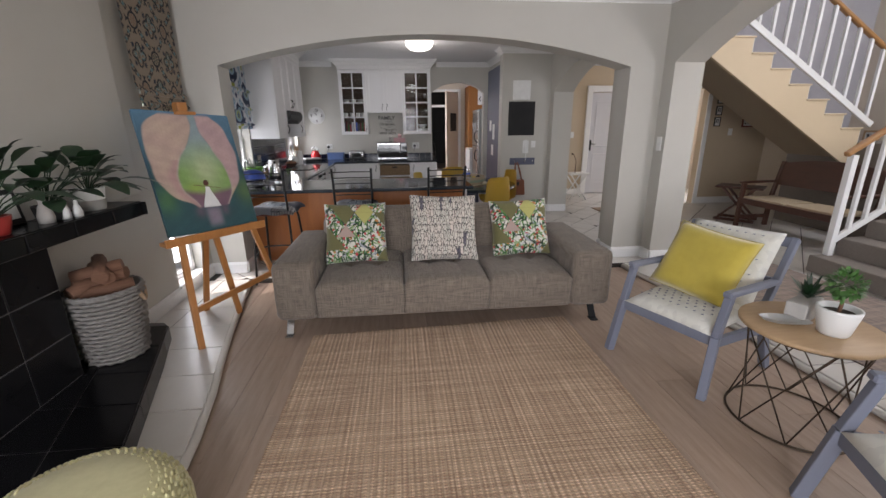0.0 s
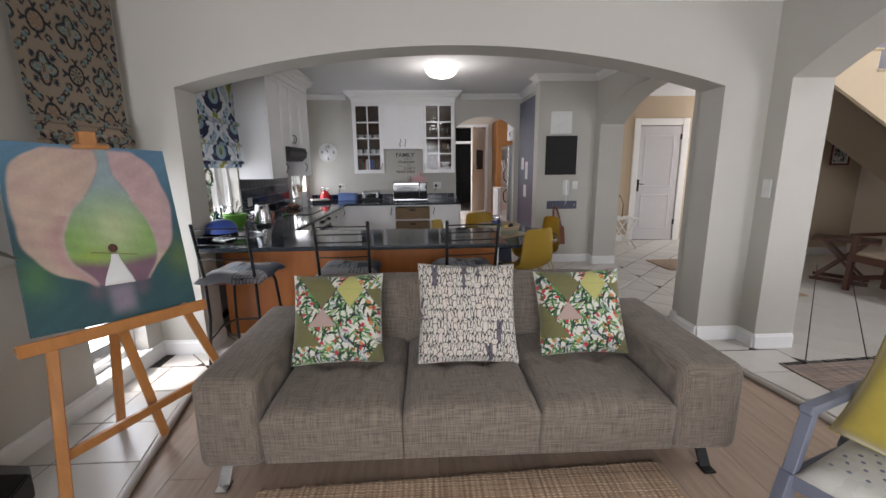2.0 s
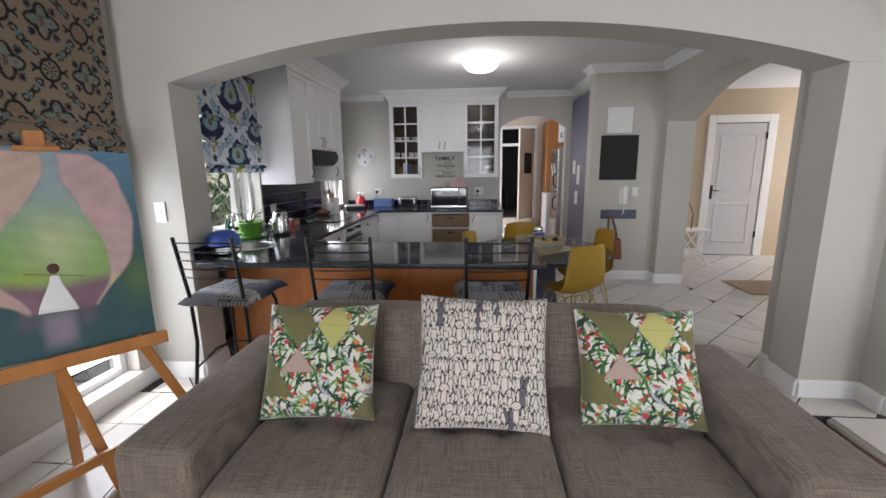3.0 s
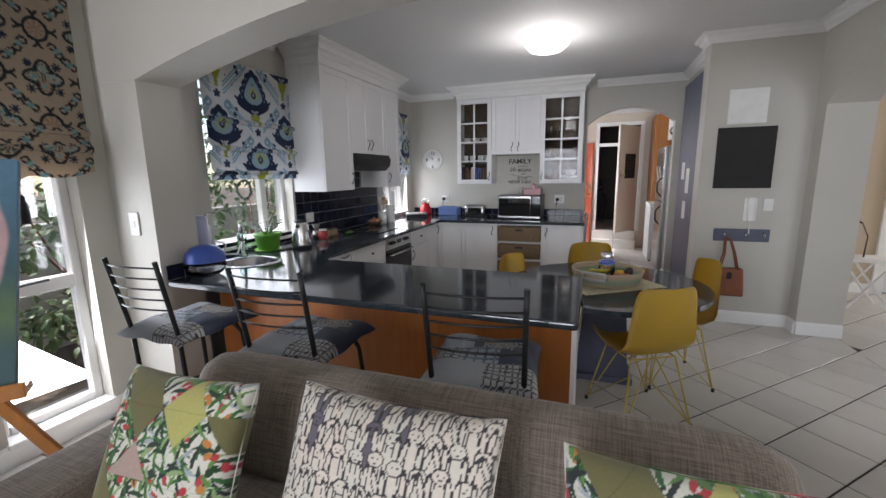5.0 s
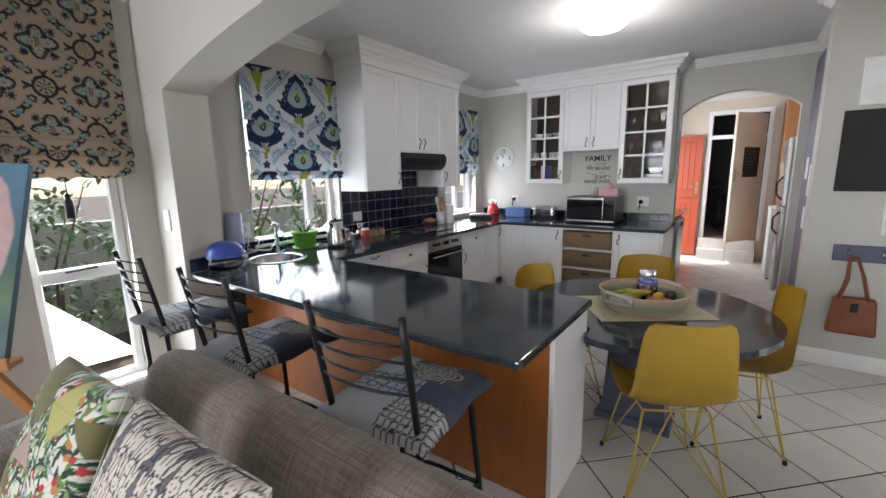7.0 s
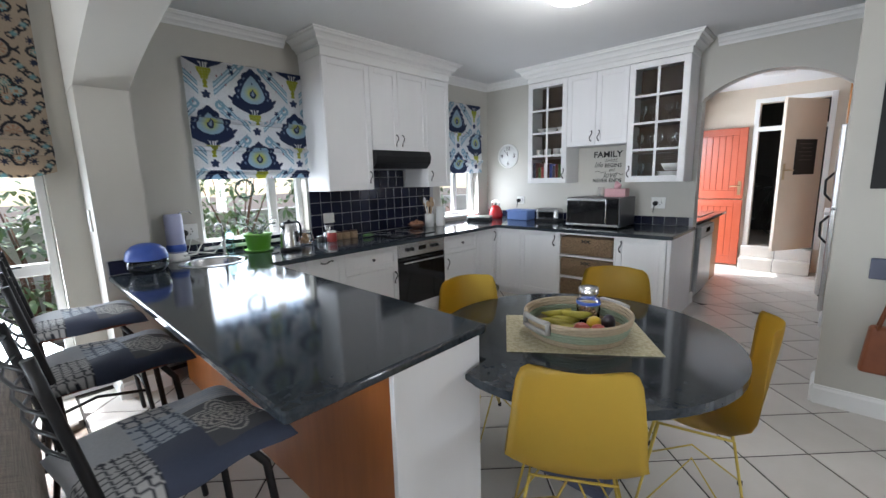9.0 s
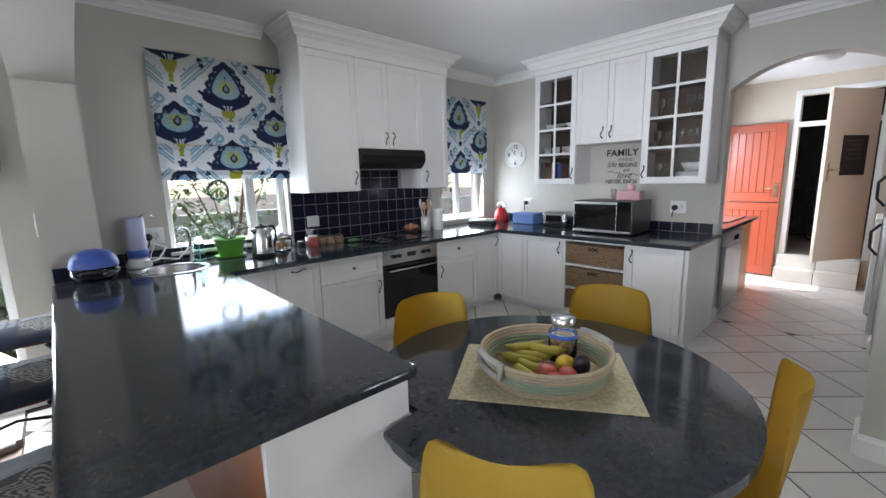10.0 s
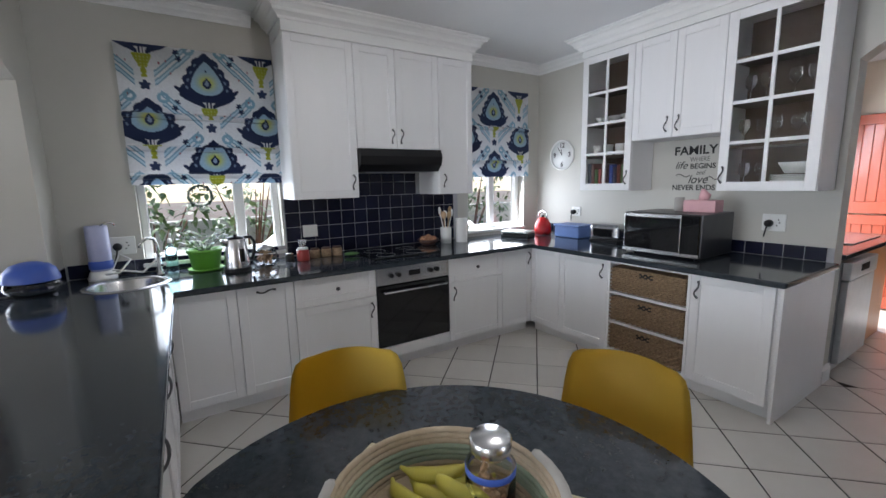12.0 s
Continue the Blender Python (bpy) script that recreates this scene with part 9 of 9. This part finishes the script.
for i in range(8):
    a = i * 0.8
    tube(g, [(0, 0.05, 1.8 + 0.2 * i), (0.8 * math.cos(a), 0.8 * math.sin(a), 2.5 + 0.22 * i), (1.5 * math.cos(a), 1.5 * math.sin(a), 2.9 + 0.25 * i)], 0.06, 6, taper=[1, 0.7, 0.3])
part("trunk", g, M_LOGS, tr)
g = bmesh.new()
rng = random.Random(77)
for c in range(90):
    a, e = rng.uniform(0, 6.28), rng.random() ** 0.5
    c0 = Vector((1.9 * e * math.cos(a), 1.9 * e * math.sin(a), 2.2 + 2.6 * rng.random()))
    for i in range(14):
        d = Vector((rng.gauss(0, 1), rng.gauss(0, 1), rng.gauss(0, 1)))
        leaf_mesh(g, c0 + d * 0.16, d, rng.uniform(0.12, 0.2), 0.09, 0.3)
part("crown", g, M_SHRUB, tr)

# floors: tiles and boards laid one by one
HALF = 0.237       # half the diagonal of a floor tile


def clip(poly, inside, cross):
    out = []
    for i, p in enumerate(poly):
        q = poly[i - 1]
        if inside(p) != inside(q):
            out.append(cross(q, p))
        if inside(p):
            out.append(p)
    return out


def clip_rect(poly, x0, x1, y0, y1):
    for ax, v, s in ((0, x0, 1), (0, x1, -1), (1, y0, 1), (1, y1, -1)):
        poly = clip(poly, lambda p: (p[ax] - v) * s >= -1e-9,
                    lambda a, b: tuple(a[k] + (b[k] - a[k]) * (v - a[ax]) / (b[ax] - a[ax]) for k in (0, 1)))
        if len(poly) < 3:
            return []
    return poly


full = bpy.data.meshes.new("tile")
r = HALF - 0.006
g = prism(bmesh.new(), [(0, -r), (r, 0), (0, r), (-r, 0)], -0.02, 0.0, 0.003, 1)
g.to_mesh(full)
g.free()
full.materials.append(M_TILE)


def diagonal_tiles(parent, x0, x1, y0, y1, z):
    i0, i1 = int((x0 + 0.185) / HALF) - 2, int((x1 + 0.185) / HALF) + 2
    j0, j1 = int((y0 - 8.22) / HALF) - 2, int((y1 - 8.22) / HALF) + 2
    for i in range(i0, i1 + 1):
        for j in range(j0, j1 + 1):
            if (i + j) % 2 == 0:
                continue
            cx, cy = -0.185 + i * HALF, 8.22 + j * HALF
            sq = [(cx, cy - r), (cx + r, cy), (cx, cy + r), (cx - r, cy)]
            cut_ = clip_rect(sq, x0, x1, y0, y1)
            if len(cut_) < 3:
                continue
            if len(cut_) == 4 and all(abs(a[0] - b[0]) + abs(a[1] - b[1]) < 1e-6 for a, b in zip(sorted(cut_), sorted(sq))):
                piece("tile", full, parent, (cx, cy, z))
            else:
                ar = abs(sum(p[0] * q[1] - q[0] * p[1] for p, q in zip(cut_, cut_[1:] + cut_[:1]))) / 2
                if ar > 0.004:
                    part("tile", prism(bmesh.new(), [(a - cx, b - cy) for a, b in cut_], -0.02, 0.0, 0.002, 1), M_TILE, parent).location = (cx, cy, z)


kf = setting("floor_kitchen", cuboid(X_OUT, 3.78, 5.33, 10.17, -0.02, TILE_Z - 0.004), M_GROUT, "cream ceramic tiles laid diagonally with dark joints", "floor")
diagonal_tiles(kf, -0.95, 3.78, 5.34, 10.17, TILE_Z)
sf = setting("floor_scullery", cuboid(0.80, 3.35, 10.17, 12.60, -0.02, TILE_Z - 0.004), M_GROUT, "cream ceramic tiles laid diagonally with dark joints", "floor")
diagonal_tiles(sf, 1.0, 2.8, 10.18, 12.58, TILE_Z)
hf = setting("floor_hall", cuboid(3.78, 7.7, -1.7, 10.35, -0.02, TILE_Z - 0.004), M_GROUT, "cream ceramic tiles laid diagonally with dark joints", "floor")
diagonal_tiles(hf, 3.785, 6.6, 3.2, 10.0, TILE_Z)
setting("floor_hall_far", cuboid(3.785, 7.68, -1.7, 3.19, TILE_Z - 0.01, TILE_Z), M_TILE, "cream tiled hall floor", "floor")
setting("floor_hall_corner", cuboid(6.605, 7.68, 3.2, 10.3, TILE_Z - 0.01, TILE_Z), M_TILE, "cream tiled hall floor", "floor")
mf = setting("floor_margin", cuboid(X_OUT, -0.62, -1.7, 5.33, -0.02, TILE_Z - 0.004), M_GROUT, "cream ceramic margin tiles beside the laminate", "floor")
for i in range(16):
    y0 = 5.325 - 0.34 * i
    y1 = y0 - 0.334
    if y1 < -0.5:
        break
    for xa, xb in ((X_OUT, -0.86), (-0.854, None)):
        q = [(xa, y1), (xa, y0)]
        ea, eb = (xb, xb) if xb else (edge_x(y0) - 0.012, edge_x(y1) - 0.012)
        part("tile", prism(bmesh.new(), [(xa, y1), (eb, y1), (ea, y0), (xa, y0)], -0.01, TILE_Z, 0.003, 1), M_TILE, mf)
rf = setting("floor_margin_east", cuboid(3.42, 3.80, -1.7, 5.33, -0.02, TILE_Z - 0.004), M_GROUT, "cream ceramic margin tiles beside the laminate", "floor")
for i in range(18):
    y0 = 5.325 - 0.34 * i
    xa, xb = [3.31 if y > 5.0 else (3.31 + (5.0 - y) * 0.22 if y > 4.6 else 3.41) for y in (y0, y0 - 0.334)]
    part("tile", prism(bmesh.new(), [(xb, y0 - 0.334), (3.779, y0 - 0.334), (3.779, y0), (xa, y0)], -0.01, TILE_Z, 0.003, 1), M_TILE, rf)
lf = setting("floor_living", cuboid(-0.62, 3.42, -1.7, 5.33, -0.03, -0.006), M_GROUT, "grey-brown laminate boards", "floor")
boards = {}
rng = random.Random(31)
BW = 0.19
for i in range(22):
    x = -0.62 + BW * i
    y = -1.7 - rng.uniform(0, 1.2)
    while y < 5.33:
        y1 = min(y + 1.28, 5.33)
        key = round(y1 - y, 3)
        if key > 0.05:
            if key not in boards:
                me = bpy.data.meshes.new("board")
                g = cuboid(0.0006, BW - 0.0006, 0.0006, key - 0.0006, -0.008, 0.0, 0.0012, 1)
                g.to_mesh(me)
                g.free()
                me.materials.append(M_WOODFLOOR)
                boards[key] = me
            piece("board", boards[key], lf, (x, y, 0.0))
        y = y1
